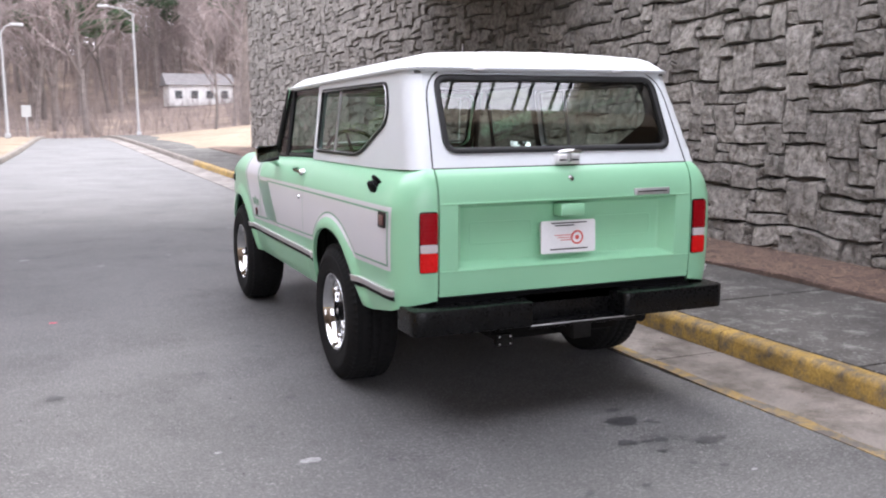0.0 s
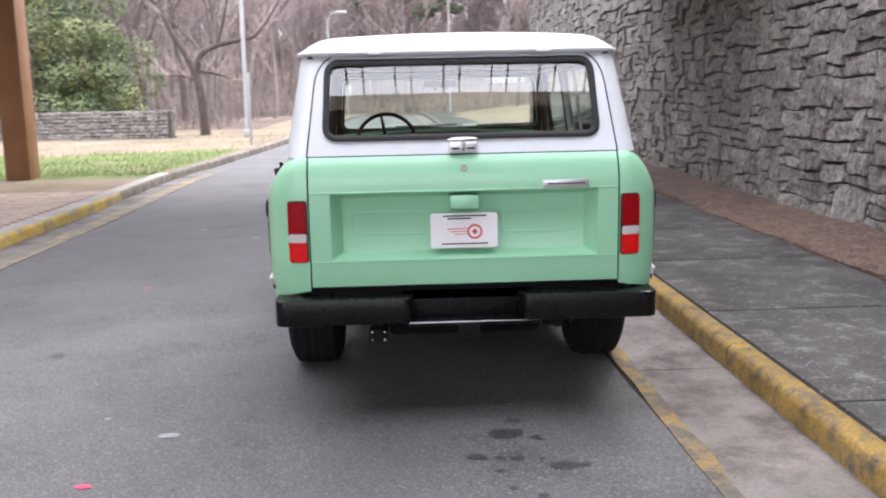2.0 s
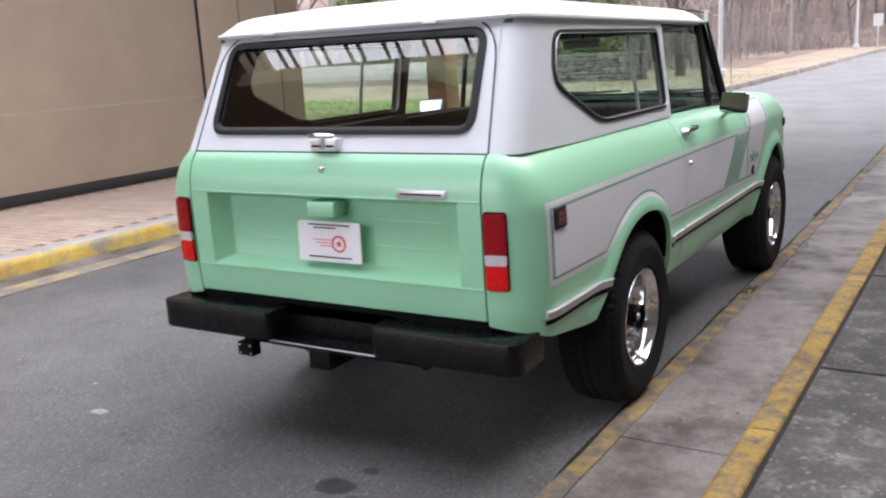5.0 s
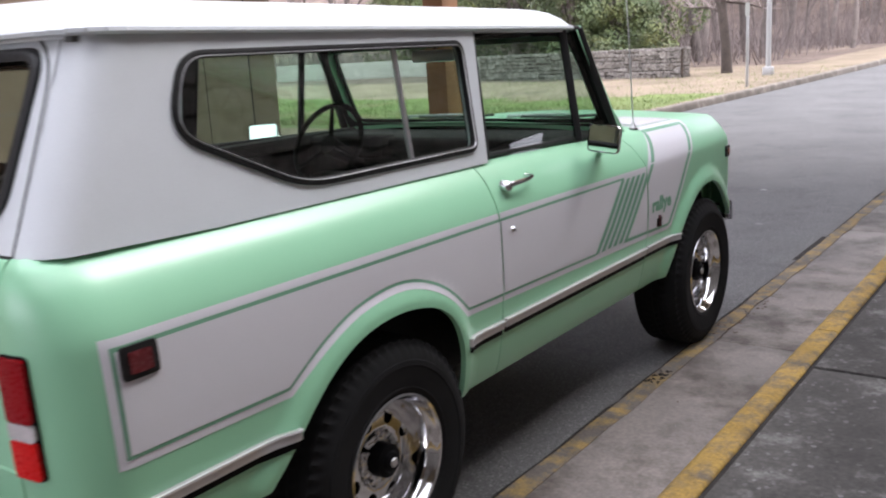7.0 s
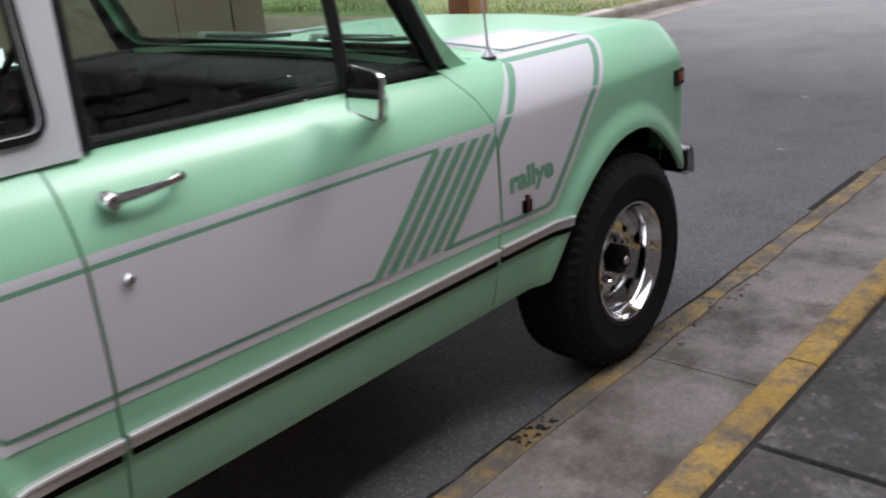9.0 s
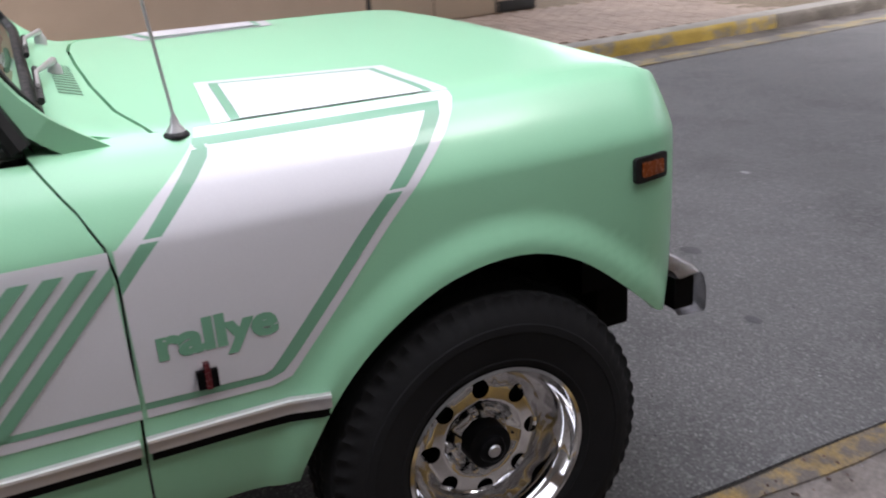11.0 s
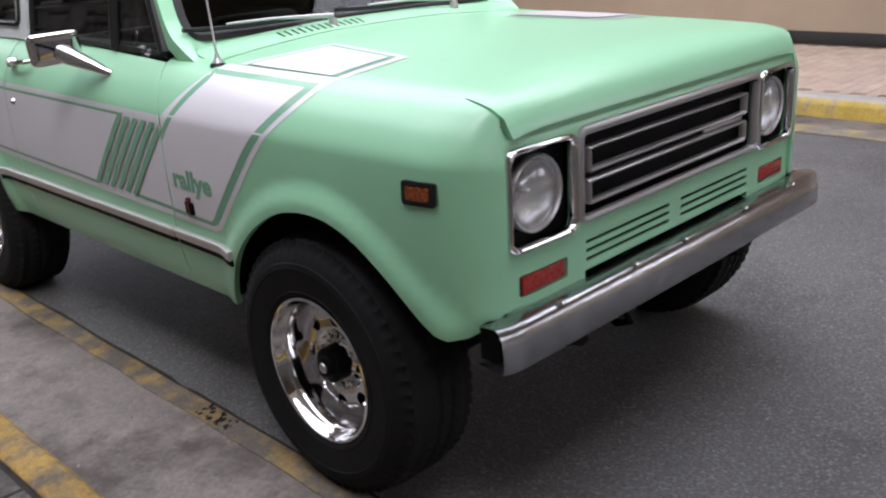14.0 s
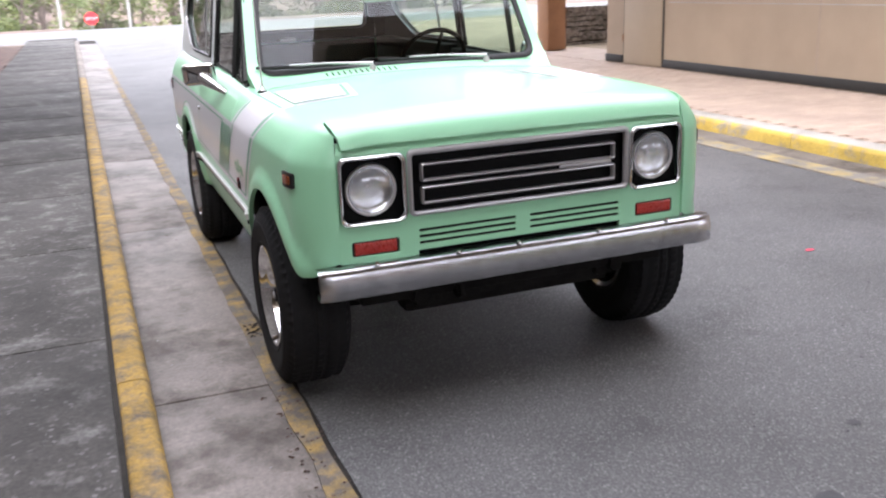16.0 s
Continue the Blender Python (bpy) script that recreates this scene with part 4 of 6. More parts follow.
part("drip_rail", bm, ROOFWHITE, roof)

# liftgate and tailgate
HATCH = soften([(-0.699, 1.219), (0.699, 1.219), (0.652, 1.678), (-0.652, 1.678)], [0, 0, 0.15, 0.15], 6)
HW = soften([(-0.622, 1.292), (0.622, 1.292), (0.612, 1.640), (-0.612, 1.640)], 0.062, 6)
hatch = sheet("liftgate", HATCH, hatch_at, ROOFWHITE, car, holes=(HW,), out=(0, -1, 0), flange=0.03, du=0.1, dv=0.1, label="white liftgate with a wide rear window")
ring_between("rear_window_seal", inset(HW, -0.010), inset(HW, 0.018), hatch_at, GASKET, hatch, 0.016)
ring_between("liftgate_gap", inset(HATCH, -0.0065), inset(HATCH, 0.0005), hatch_at, GASKET, hatch, 0.0018)
rim2 = inset(HATCH, -0.006)
rim2 = [(-0.7045, 1.219)] + rim2[:1:-1] + [(0.7045, 1.219)]
sheet("rear_opening_frame", [(0.7075, 1.219), (0.664, 1.692), (-0.664, 1.692), (-0.7075, 1.219)] + rim2, hatch_at, ROOFWHITE, car, out=(0, -1, 0), flange=0.03, du=0.1, dv=0.1)
sheet("inner_lining", HATCH, lambda x, z: hatch_at(x, z, -0.034), INTERIOR, hatch, holes=(HW,), flange=0, out=(0, 1, 0), du=0.3, dv=0.3)
pane = sheet("rear_window_pane", inset(HW, 0.012), lambda x, z: hatch_at(x, z, -0.004 + 0.006 * (1 - (x / 0.62) ** 2)), REARGLASS, hatch, flange=0, out=(0, -1, 0), du=0.1, dv=0.1)
pane.visible_shadow = False
for s in (1, -1):
    part("liftgate_hinge", box(0.385 * s - 0.035, 0.385 * s + 0.035, -0.795, -0.755, 1.672, 1.690, 0.005), DULLCHROME, hatch)
latch = part("liftgate_latch", box(-0.064, 0.064, -0.992, -0.925, 1.222, 1.272, 0.010, seg=3), BEAD, hatch, "bright metal T latch")
part("latch_handle", tube([(-0.066, -1.000, 1.280), (-0.050, -1.006, 1.283), (0.0, -1.010, 1.284), (0.050, -1.006, 1.283), (0.066, -1.000, 1.280)], [0.006, 0.010, 0.011, 0.010, 0.006], 12), CHROME, latch)
for s in (1, -1):
    part("latch_slot", box(*sorted((0.016 * s, 0.054 * s)), -0.9945, -0.988, 1.239, 1.247, 0.002), INKANDSHADE, latch)
part("latch_stem", box(-0.010, 0.010, -1.004, -0.985, 1.248, 1.280, 0.004), DULLCHROME, latch)
part("latch_knob", lathe([(0.0, 0.018), (0.008, 0.017), (0.012, 0.010), (0.013, 0.0)], 18, pose(0.0, -0.990, 1.243, 0, 0, -90)), DULLCHROME, latch)
part("key_slot", box(-0.003, 0.003, -1.0095, -1.006, 1.237, 1.249), INKANDSHADE, latch)

GATE = [(-0.695, 0.632), (0.695, 0.632), (0.694, 1.203), (-0.694, 1.203)]
for x in (-0.39, 0.39):
    hinge = part("liftgate_hinge", box(x - 0.034, x + 0.034, -0.800, -0.765, 1.668, 1.680, 0.003), DULLCHROME, car, "bright liftgate hinge under the roof edge")
    part("hinge_pin", tube([(x - 0.030, -0.800, 1.672), (x + 0.030, -0.800, 1.672)], 0.007, 8), DULLCHROME, hinge)
REC_OUT = [(-0.602, 0.752), (0.602, 0.752), (0.602, 1.050), (-0.602, 1.050)]
REC_IN = [(-0.556, 0.776), (0.556, 0.776), (0.556, 1.034), (-0.556, 1.034)]
gate = sheet("tailgate", GATE, back, GREEN, car, holes=(REC_OUT,), out=(0, -1, 0), flange=0.025, du=0.12, dv=0.03, label="mint green tailgate with a recessed centre")
bm = bmesh.new()
yo = [back(*p)[1] for p in REC_OUT]
o = [bm.verts.new((p[0], y, back(*p)[2])) for p, y in zip(REC_OUT, yo)]
i_ = [bm.verts.new((p[0], -0.945, p[1])) for p in REC_IN]
for k in range(4):
    bm.faces.new((o[k], o[(k + 1) % 4], i_[(k + 1) % 4], i_[k]))
bm.faces.new(i_)
bmesh.ops.bevel(bm, geom=[e for e in bm.edges if len(e.link_faces) == 2], offset=0.008, segments=2, affect="EDGES", profile=0.5)
recess = part("tailgate_recess", bm, GREEN, gate, sharp=50)
for s in (1, -1):
    part("gate_seal", box(*sorted((0.691 * s, 0.706 * s)), -1.014, -0.96, 0.645, 1.10), GASKET, gate)
for s in (1, -1):
    edge = sorted((0.175 * s, 0.510 * s))
    ring_between("pressed_bead", rounded(*edge, 0.852, 0.962, 0.018), rounded(edge[0] + 0.008, edge[1] - 0.008, 0.860, 0.954, 0.012), lambda x, z, l=0.0: (x, -0.945 - l, z), GREEN, recess, 0.003)
part("gate_crease", box(-0.69, 0.69, -1.0335, -1.020, 1.054, 1.062, 0.003), GREEN, gate)
part("gate_crease", box(-0.69, 0.69, -1.0310, -1.018, 0.7435, 0.7505, 0.002), GREEN, gate)
part("gate_lock", lathe([(0.0, 0.020), (0.010, 0.020), (0.016, 0.010), (0.018, 0.0)], 18, pose(0.0, -1.003, 1.155, 0, 0, -90)), CHROME, gate, "round chrome lock")
nameplate = part("name_plate", box(0.352, 0.562, -1.036, -1.010, 1.063, 1.096, 0.003), DULLCHROME, gate, "bright plain name bar")
part("name_plate_bar", box(0.372, 0.544, -1.0385, -1.034, 1.077, 1.082), INKANDSHADE, nameplate)
part("plate_lamp_box", box(-0.066, 0.064, -1.040, -0.955, 0.975, 1.036, 0.008), GREEN, gate)
plate = part("number_plate", prism(rounded(-0.155, 0.150, 0.794, 0.952, 0.012), -0.006, pose(0.0, -1.024, 0.0, -2)), PLATEWHITE, gate, "white dealer plate with a red ring mark")


def face_y(z):
    return -1.030 + 0.0349 * z


part("plate_mark_ring", lathe([(0.034, 0.0), (0.034, 0.004), (0.026, 0.004), (0.026, 0.0)], 28, pose(0.046, face_y(0.867) + 0.001, 0.867, 0, 2, -90)), PLATERED, plate)
part("plate_mark_disc", lathe([(0.0, 0.003), (0.011, 0.003), (0.011, 0.0)], 24, pose(0.046, face_y(0.867) + 0.001, 0.867, 0, 2, -90)), PLATERED, plate)
for k, (a, c) in enumerate(((-0.08, 0.018), (-0.065, 0.016), (-0.045, 0.018))):
    part("plate_mark_line", box(a, c, face_y(0.867) - 0.0018, face_y(0.867) + 0.001, 0.879 - k * 0.012, 0.882 - k * 0.012), PLATERED, plate)
for a, c, z in ((-0.098, 0.100, 0.937), (-0.075, 0.03, 0.925), (-0.105, 0.105, 0.810)):
    part("plate_print_bar", box(a, c, face_y(z) - 0.0018, face_y(z) + 0.001, z, z + 0.005), INKANDSHADE, plate)

# rear step bumper
step = part("rear_bumper", box(-0.30, 0.30, -1.000, -0.95, 0.455, 0.610, 0.008), BUMPERBLACK, car, "black steel step bumper")
for s in (1, -1):
    bm = prism(soften([(0.235 * s, -0.96), (0.255 * s, -1.125), (0.860 * s, -1.125), (0.860 * s, -0.90), (0.79 * s, -0.90), (0.79 * s, -0.96)], [0.02, 0.03, 0.06, 0.02, 0.01, 0.01]), 0.116, pose(0, 0, 0.592, -90), 0.006)
    part("bumper_end", bm, BUMPERBLACK, step)
part("bumper_lower_bar", box(-0.27, 0.33, -1.105, -0.99, 0.458, 0.474, 0.004), BUMPERBLACK, step)
part("socket_bracket", box(-0.418, -0.384, -1.09, -1.00, 0.445, 0.50, 0.004), UNDER, step)
# pale metal strip in place of the light along the lower bar's top
part("bar_edge", box(-0.262, 0.322, -1.1075, -1.099, 0.4715, 0.4765, 0.002), DULLCHROME, step, "bright strip standing for the highlight on the bar")
part("hitch_receiver", box(-0.045, 0.055, -1.13, -0.85, 0.395, 0.47, 0.006), UNDER, step)
plug = part("trailer_socket", box(-0.443, -0.359, -1.11, -1.06, 0.392, 0.450, 0.006), UNDER, step)
for dx, dz in ((-0.429, 0.403), (-0.373, 0.403), (-0.429, 0.438), (-0.373, 0.438)):
    part("socket_screw", lathe([(0.0, 0.004), (0.004, 0.003), (0.005, 0.0)], 10, pose(dx, -1.108, dz, 0, 0, -90)), DULLCHROME, plug)
# black filler that stands for the shade between tailgate and bumper
part("rear_sill_shadow", box(-0.70, 0.70, -1.00, -0.90, 0.560, 0.622), BLACKANDSHADE, car)

# underside
part("floor_pan", box(-0.72, 0.72, -0.95, 1.95, 0.50, 0.56), UNDER, car)
part("engine_bay", box(-0.46, 0.46, 1.95, 3.02, 0.42, 1.06), UNDER, car)
part("firewall", box(-0.74, 0.74, 1.86, 1.95, 0.50, 1.15), UNDER, car)
for s in (1, -1):
    part("frame_rail", box(0.40 * s - 0.04, 0.40 * s + 0.04, -1.02, 3.05, 0.42, 0.52, 0.01), UNDER, car)
    part("inner_wing", box(*sorted((0.44 * s, 0.73 * s)), 1.95, 3.03, 0.84, 1.10), UNDER, car)
    part("wheel_well", box(*sorted((0.52 * s, 0.80 * s)), -0.55, 0.42, 0.86, 0.94), UNDER, car)
    part("wheel_well_wall", box(*sorted((0.50 * s, 0.53 * s)), -0.58, 0.45, 0.50, 0.94), UNDER, car)
    part("wheel_well_wall", box(*sorted((0.50 * s, 0.53 * s)), 2.06, 3.02, 0.46, 0.90), UNDER, car)
    part("wheel_well_wall", box(*sorted((0.46 * s, 0.825 * s)), 2.028, 2.052, 0.46, 0.96), UNDER, car)
    for y in (0.0, 2.54):
        part("leaf_spring", tube([(0.43 * s, y - 0.55, 0.47), (0.43 * s, y, 0.36), (0.43 * s, y + 0.55, 0.47)], [0.03, 0.035, 0.03], 6), UNDER, car)
for y, dx in ((0.0, 0.0), (2.54, 0.22)):
    axle = part("axle", tube([(-0.66, y, 0.383), (0.66, y, 0.383)], 0.045, 12), UNDER, car)
    part("differential", lathe([(0.0, -0.14), (0.06, -0.13), (0.12, -0.06), (0.13, 0.0), (0.12, 0.06), (0.06, 0.13), (0.0, 0.14)], 16, pose(dx, y, 0.383)), UNDER, axle)
part("splash_apron", box(-0.66, 0.66, 2.97, 3.07, 0.46, 0.62, 0.01), UNDER, car)
part("front_crossmember", box(-0.46, 0.46, 2.86, 2.98, 0.37, 0.47, 0.02), UNDER, car)
part("transfer_case", box(-0.22, 0.26, 0.95, 1.50, 0.30, 0.50, 0.05), UNDER, car)
part("oil_sump", box(-0.17, 0.17, 2.0, 2.42, 0.33, 0.43, 0.04), UNDER, car)
part("drive_shaft", tube([(0.05, 0.12, 0.40), (0.05, 0.95, 0.42)], 0.032, 10), UNDER, car)
part("steering_link", tube([(-0.62, 2.72, 0.36), (0.62, 2.72, 0.36)], 0.016, 8), UNDER, car)
part("exhaust_pipe", tube([(0.30, 1.5, 0.42), (0.30, -0.3, 0.46), (0.42, -0.7, 0.46), (0.42, -1.02, 0.44)], 0.028, 10), UNDER, car)
part("fuel_tank", box(-0.36, 0.36, -0.90, -0.45, 0.36, 0.50, 0.03), UNDER, car)

# cabin
dash = part("dashboard", box(-0.74, 0.74, 1.38, 1.80, 0.92, 1.195, 0.035, seg=3), INTERIOR, car, "dark padded dashboard")
part("instrument_hood", box(-0.58, -0.20, 1.33, 1.45, 1.10, 1.21, 0.02), INTERIOR, dash)
m = pose(-0.385, 1.17, 1.185, 62, 0, 0)
wheel_rim = bmesh.new()
ringpts = [m @ Vector((0.195 * math.cos(a), 0.195 * math.sin(a), 0)) for a in np.linspace(0, 2 * math.pi, 41)]
add_tube(wheel_rim, ringpts, 0.013, 10, caps=False)
sw = part("steering_wheel", wheel_rim, BLACKANDSHADE, car, "thin black steering wheel")
bm = bmesh.new()
for a in (radians(100), radians(220), radians(340)):
    add_tube(bm, [m @ Vector((0, 0, -0.02)), m @ Vector((0.192 * math.cos(a), 0.192 * math.sin(a), 0))], [0.014, 0.009], 8)
add_tube(bm, [m @ Vector((0, 0, 0.0)), m @ Vector((0, 0, -0.30))], [0.045, 0.03], 12)
part("steering_column", bm, BLACKANDSHADE, sw)
part("inside_mirror", box(-0.12, 0.12, 1.50, 1.525, 1.53, 1.585, 0.01), DULLCHROME, car, "grey inside mirror")
part("mirror_stalk", tube([(0.0, 1.52, 1.57), (0.0, 1.55, 1.63)], 0.008, 8), BLACKANDSHADE, car)
for s in (1, -1):
    seat = part("front_seat", box(0.37 * s - 0.25, 0.37 * s + 0.25, 0.55, 1.08, 0.62, 0.80, 0.05, seg=3), INTERIOR, car, "low dark vinyl front seat")
    part("seat_back", box(0.37 * s - 0.24, 0.37 * s + 0.24, 0.46, 0.60, 0.74, 1.17, 0.05, seg=3, m=None), INTERIOR, seat)
    part("sun_visor", box(0.36 * s - 0.17, 0.36 * s + 0.17, 1.40, 1.50, 1.615, 1.63, 0.006), HEADLINER, car)
part("tailgate_lining", box(-0.69, 0.69, -0.925, -0.905, 0.52, 1.205, 0.004), INTERIOR, car)
part("rear_bench", box(-0.60, 0.60, -0.35, 0.10, 0.60, 1.00, 0.05, seg=3), INTERIOR, car)

# wheels
def tyre_mesh():
    side_prof = [(0.198, 0.105), (0.222, 0.126), (0.232, 0.131), (0.235, 0.129), (0.255, 0.133), (0.298, 0.137), (0.300, 0.139), (0.316, 0.1375), (0.318, 0.1345), (0.335, 0.130), (0.352, 0.122), (0.362, 0.114)]
    tread = [0.106, 0.098, 0.080, 0.072, 0.060, 0.034, 0.026, 0.018, 0.010]
    tread = tread + [-h for h in tread[::-1]]
    seg = 180
    bm = bmesh.new()
    rows = []
    def lug_rows(r, h):
        notch = 0.0 if r < 0.34 else 0.005 if r < 0.36 else 0.008
        return [(r - notch * 0.5, h - math.copysign(notch, h)) if notch and (k / seg * 60 + 1.0) % 1.0 < 0.34 else (r, h) for k in range(seg)]

    for r, h in side_prof:
        rows.append(lug_rows(r, h))
    for h in tread:
        row = []
        for k in range(seg):
            a = k / seg * 60 + (1.6 if abs(h) < 0.02 else 0.0) + abs(h) * 9
            groove = abs(abs(h) - 0.076) < 0.005 or abs(abs(h) - 0.022) < 0.005
            gap = (a % 1.0) < 0.34 and abs(h) > 0.03 or (a % 1.0) < 0.2
            crown = 0.3835 - 1.0 * max(0.0, abs(h) - 0.06) ** 2 * 4
            row.append((crown - (0.008 if groove else 0.006 if gap else 0.0), h))
        rows.append(row)
    for r, h in side_prof[::-1]:
        rows.append(lug_rows(r, -h))
    loops = [[bm.verts.new((h, r * math.cos(2 * math.pi * k / seg), r * math.sin(2 * math.pi * k / seg))) for k, (r, h) in enumerate(row)] for row in rows]
    for a, c in zip(loops, loops[1:] + loops[:1]):
        for k in range(seg):
            bm.faces.new((a[k], a[(k + 1) % seg], c[(k + 1) % seg], c[k]))
    return bm


def disc_at(y, z):
    r = math.hypot(y, z)
    h = 0.018 + 0.030 * smooth01((0.165 - r) / 0.03) - 0.022 * smooth01((0.10 - r) / 0.03) + 0.02 * smooth01((0.07 - r) / 0.015)
    return h, y, z


def circle(r, n, cy=0.0, cz=0.0):
    return [(cy + r * math.cos(2 * math.pi * k / n), cz + r * math.sin(2 * math.pi * k / n)) for k in range(n)]


wheel = lathe([(0.185, -0.11), (0.205, -0.115), (0.197, -0.095), (0.180, -0.05), (0.172, 0.0), (0.170, 0.018), (0.176, 0.030), (0.181, 0.050), (0.183, 0.085), (0.190, 0.098),
               (0.196, 0.104), (0.200, 0.118), (0.206, 0.127), (0.214, 0.126), (0.217, 0.119)], 72)
rim = part("wheel", wheel, CHROME, car, "chrome steel wheel with round holes")
holes = [circle(0.0215, 14, 0.128 * math.cos(a), 0.128 * math.sin(a)) for a in (2 * math.pi * k / 8 + 0.2 for k in range(8))]
disc = sheet("wheel_disc", circle(0.171, 48), disc_at, CHROME, rim, holes=holes, du=0.02, dv=0.02, flange=0.008)
tyre = part("tyre", tyre_mesh(), RUBBER, rim, "black all-terrain tyre", sharp=30)
hub = part("hub", lathe([(0.0, 0.104), (0.026, 0.103), (0.031, 0.099), (0.033, 0.090), (0.042, 0.088), (0.052, 0.084), (0.054, 0.040)], 28), BLACKANDSHADE, rim, "dark locking hub")
part("hub_dial", lathe([(0.0, 0.109), (0.012, 0.108), (0.015, 0.105), (0.016, 0.100)], 20), GRILLETRIM, rim)
part("brake_drum", lathe([(0.0, 0.005), (0.150, 0.005), (0.152, -0.06), (0.0, -0.06)], 32), UNDER, rim)
for k in range(5):
    a = 2 * math.pi * k / 5
    part("lug_nut", lathe([(0.0, 0.062), (0.008, 0.060), (0.011, 0.052), (0.011, 0.036)], 6, pose(0, 0.078 * math.cos(a), 0.078 * math.sin(a))), CHROME, rim)


def put_wheel(x, y, turn, spin):
    root = copy_thing(rim, pose(x, y, 0.383, spin, 0, turn))
    root.parent = car
    return root


rim.matrix_basis = pose(0.775, 0.0, 0.383, 10, 0, 0)
put_wheel(0.788, 2.54, 0, 33)
put_wheel(-0.775, 0.0, 180, 20)
put_wheel(-0.788, 2.54, 180, 48)


# ---------------------------------------------------------------- the lie of the land
rise = table([(-80, -3.0), (-58, -2.2), (-42, 0.0), (5, 0.0), (12, 0.06), (22, 0.18), (36, 0.34), (42, 0.38), (47, 0.36), (56, 0.10), (75, -0.6)])
left_face = table([(-80, -4.46), (7, -4.46), (10, -4.50), (12.4, -4.42), (14, -4.28), (17, -4.04), (22, -3.66), (30, -3.22), (36, -3.0), (70, -2.0)])
right_face = table([(-80, 1.41), (11, 1.43), (20, 1.26), (26, 1.14), (38, 0.90), (70, 0.3)])


def step_list(a, b, s):
    n = max(1, round((b - a) / s))
    return [a + (b - a) * k / n for k in range(n + 1)]


def strip(name, f0, f1, ys, lift, material, parent=None, label="", wave=0.0, nx=1, drop=0.12, kind=""):
    """A band of ground between two edge lines that follows the rise, with its sides turned down."""
    bm = bmesh.new()
    rows = []
    for y in ys:
        a, c = f0(y), f1(y)
        row = [bm.verts.new((a, y, rise(y) - drop))]
        for k in range(nx + 1):
            x = a + (c - a) * k / nx
            row.append(bm.verts.new((x, y, rise(y) + lift + wave * noise.noise((x * 0.7, y * 0.7, 3.0)))))
        row.append(bm.verts.new((c, y, rise(y) - drop)))
        rows.append(row)
    for a, c in zip(rows, rows[1:]):
        for i in range(len(a) - 1):
            bm.faces.new((a[i], a[i + 1], c[i + 1], c[i]))
    ob = part(name, bm, material, parent, label, sharp=30)
    return tagged(ob, kind=kind) if kind else ob


def slab(name, f0, f1, y0, y1, top, material, parent, deep=0.10, bevel=0.008, tilt=0.0):
    bm = bmesh.new()
    lo, hi = [], []
    for y, fx in ((y0, f0), (y0, f1), (y1, f1), (y1, f0)):
        x = fx(y)
        lo.append(bm.verts.new((x, y, rise(y) + top - deep)))
        hi.append(bm.verts.new((x, y, rise(y) + top + tilt * random.uniform(-1, 1))))
    bm.faces.new(lo[::-1])
    bm.faces.new(hi)
    for k in range(4):
        bm.faces.new((lo[k], lo[(k + 1) % 4], hi[(k + 1) % 4], hi[k]))
    if bevel:
        bmesh.ops.bevel(bm, geom=[e for e in bm.edges if all(v in hi for v in e.verts)], offset=bevel, segments=2, affect="EDGES", profile=0.6)
    return part(name, bm, material, parent, sharp=40)


def land(x, y):
    z = rise(max(min(y, 75), -80))
    if -42.5 < y < -28.5:
        return min(z, 0.0) - 0.14 if y > -42 else z - 0.06
    lf, rf = left_face(y), right_face(y)
    if x < lf:
        out = lf - x
        z += 0.11 * smooth01(out / 0.3) if out > 0.12 else -0.12
        z += 0.10 * noise.noise((x * 0.09, y * 0.09, 0.0)) * smooth01((out - 2) / 6)
        z += 0.16 * smooth01((out - 2.0) / 18) + 5.0 * smooth01((out - 30) / 70)
    elif x > rf + 0.1:
        out = x - rf - 0.1
        z += 0.08 if out > 0.12 else -0.12
        if y > 27.5:
            z += (0.09 * min(out - 1.4, 22) if out > 1.4 else 0) * smooth01((y - 27.5) / 6) + 0.12 * noise.noise((x * 0.1, y * 0.1, 5.0))
    else:
        z -= 0.14
    far = math.hypot(x + 3, max(y - 40, 0) + max(-40 - y, 0))
    z += 2.2 * smooth01((y - 52) / 28) + 12.0 * smooth01((y - 84) / 36) * (0.75 + 0.5 * noise.noise((x * 0.02, y * 0.02, 9.0)))
    z += 7.0 * smooth01((-y - 70) / 50)
    return z


def spread(*pieces):
    out = []
    for a, b, s in pieces:
        out += step_list(a, b, s)[:-1]
    out.append(pieces[-1][1])
    return out


xs = spread((-900, -250, 130), (-250, -60, 19), (-60, -16, 4), (-16, -5, 0.55), (-5, -2.2, 0.07), (-2.2, 0.2, 0.3), (0.2, 2.4, 0.1), (2.4, 12, 0.6), (12, 60, 4), (60, 250, 19), (250, 900, 130))
ys = spread((-900, -250, 130), (-250, -60, 19), (-60, -44, 2), (-44, -20, 1.0), (-20, 12, 1.0), (12, 45, 0.6), (45, 90, 2.2), (90, 250, 16), (250, 900, 130))
verts = [(x, y, land(x, y)) for y in ys for x in xs]
nx = len(xs)
faces = [(j * nx + i, j * nx + i + 1, (j + 1) * nx + i + 1, (j + 1) * nx + i) for j in range(len(ys) - 1) for i in range(nx - 1)]
me = bpy.data.meshes.new("ground")
me.from_pydata(verts, [], faces)
me.materials.append(LAND)
me.materials.append(LITTER)
me.materials.append(LAWN)
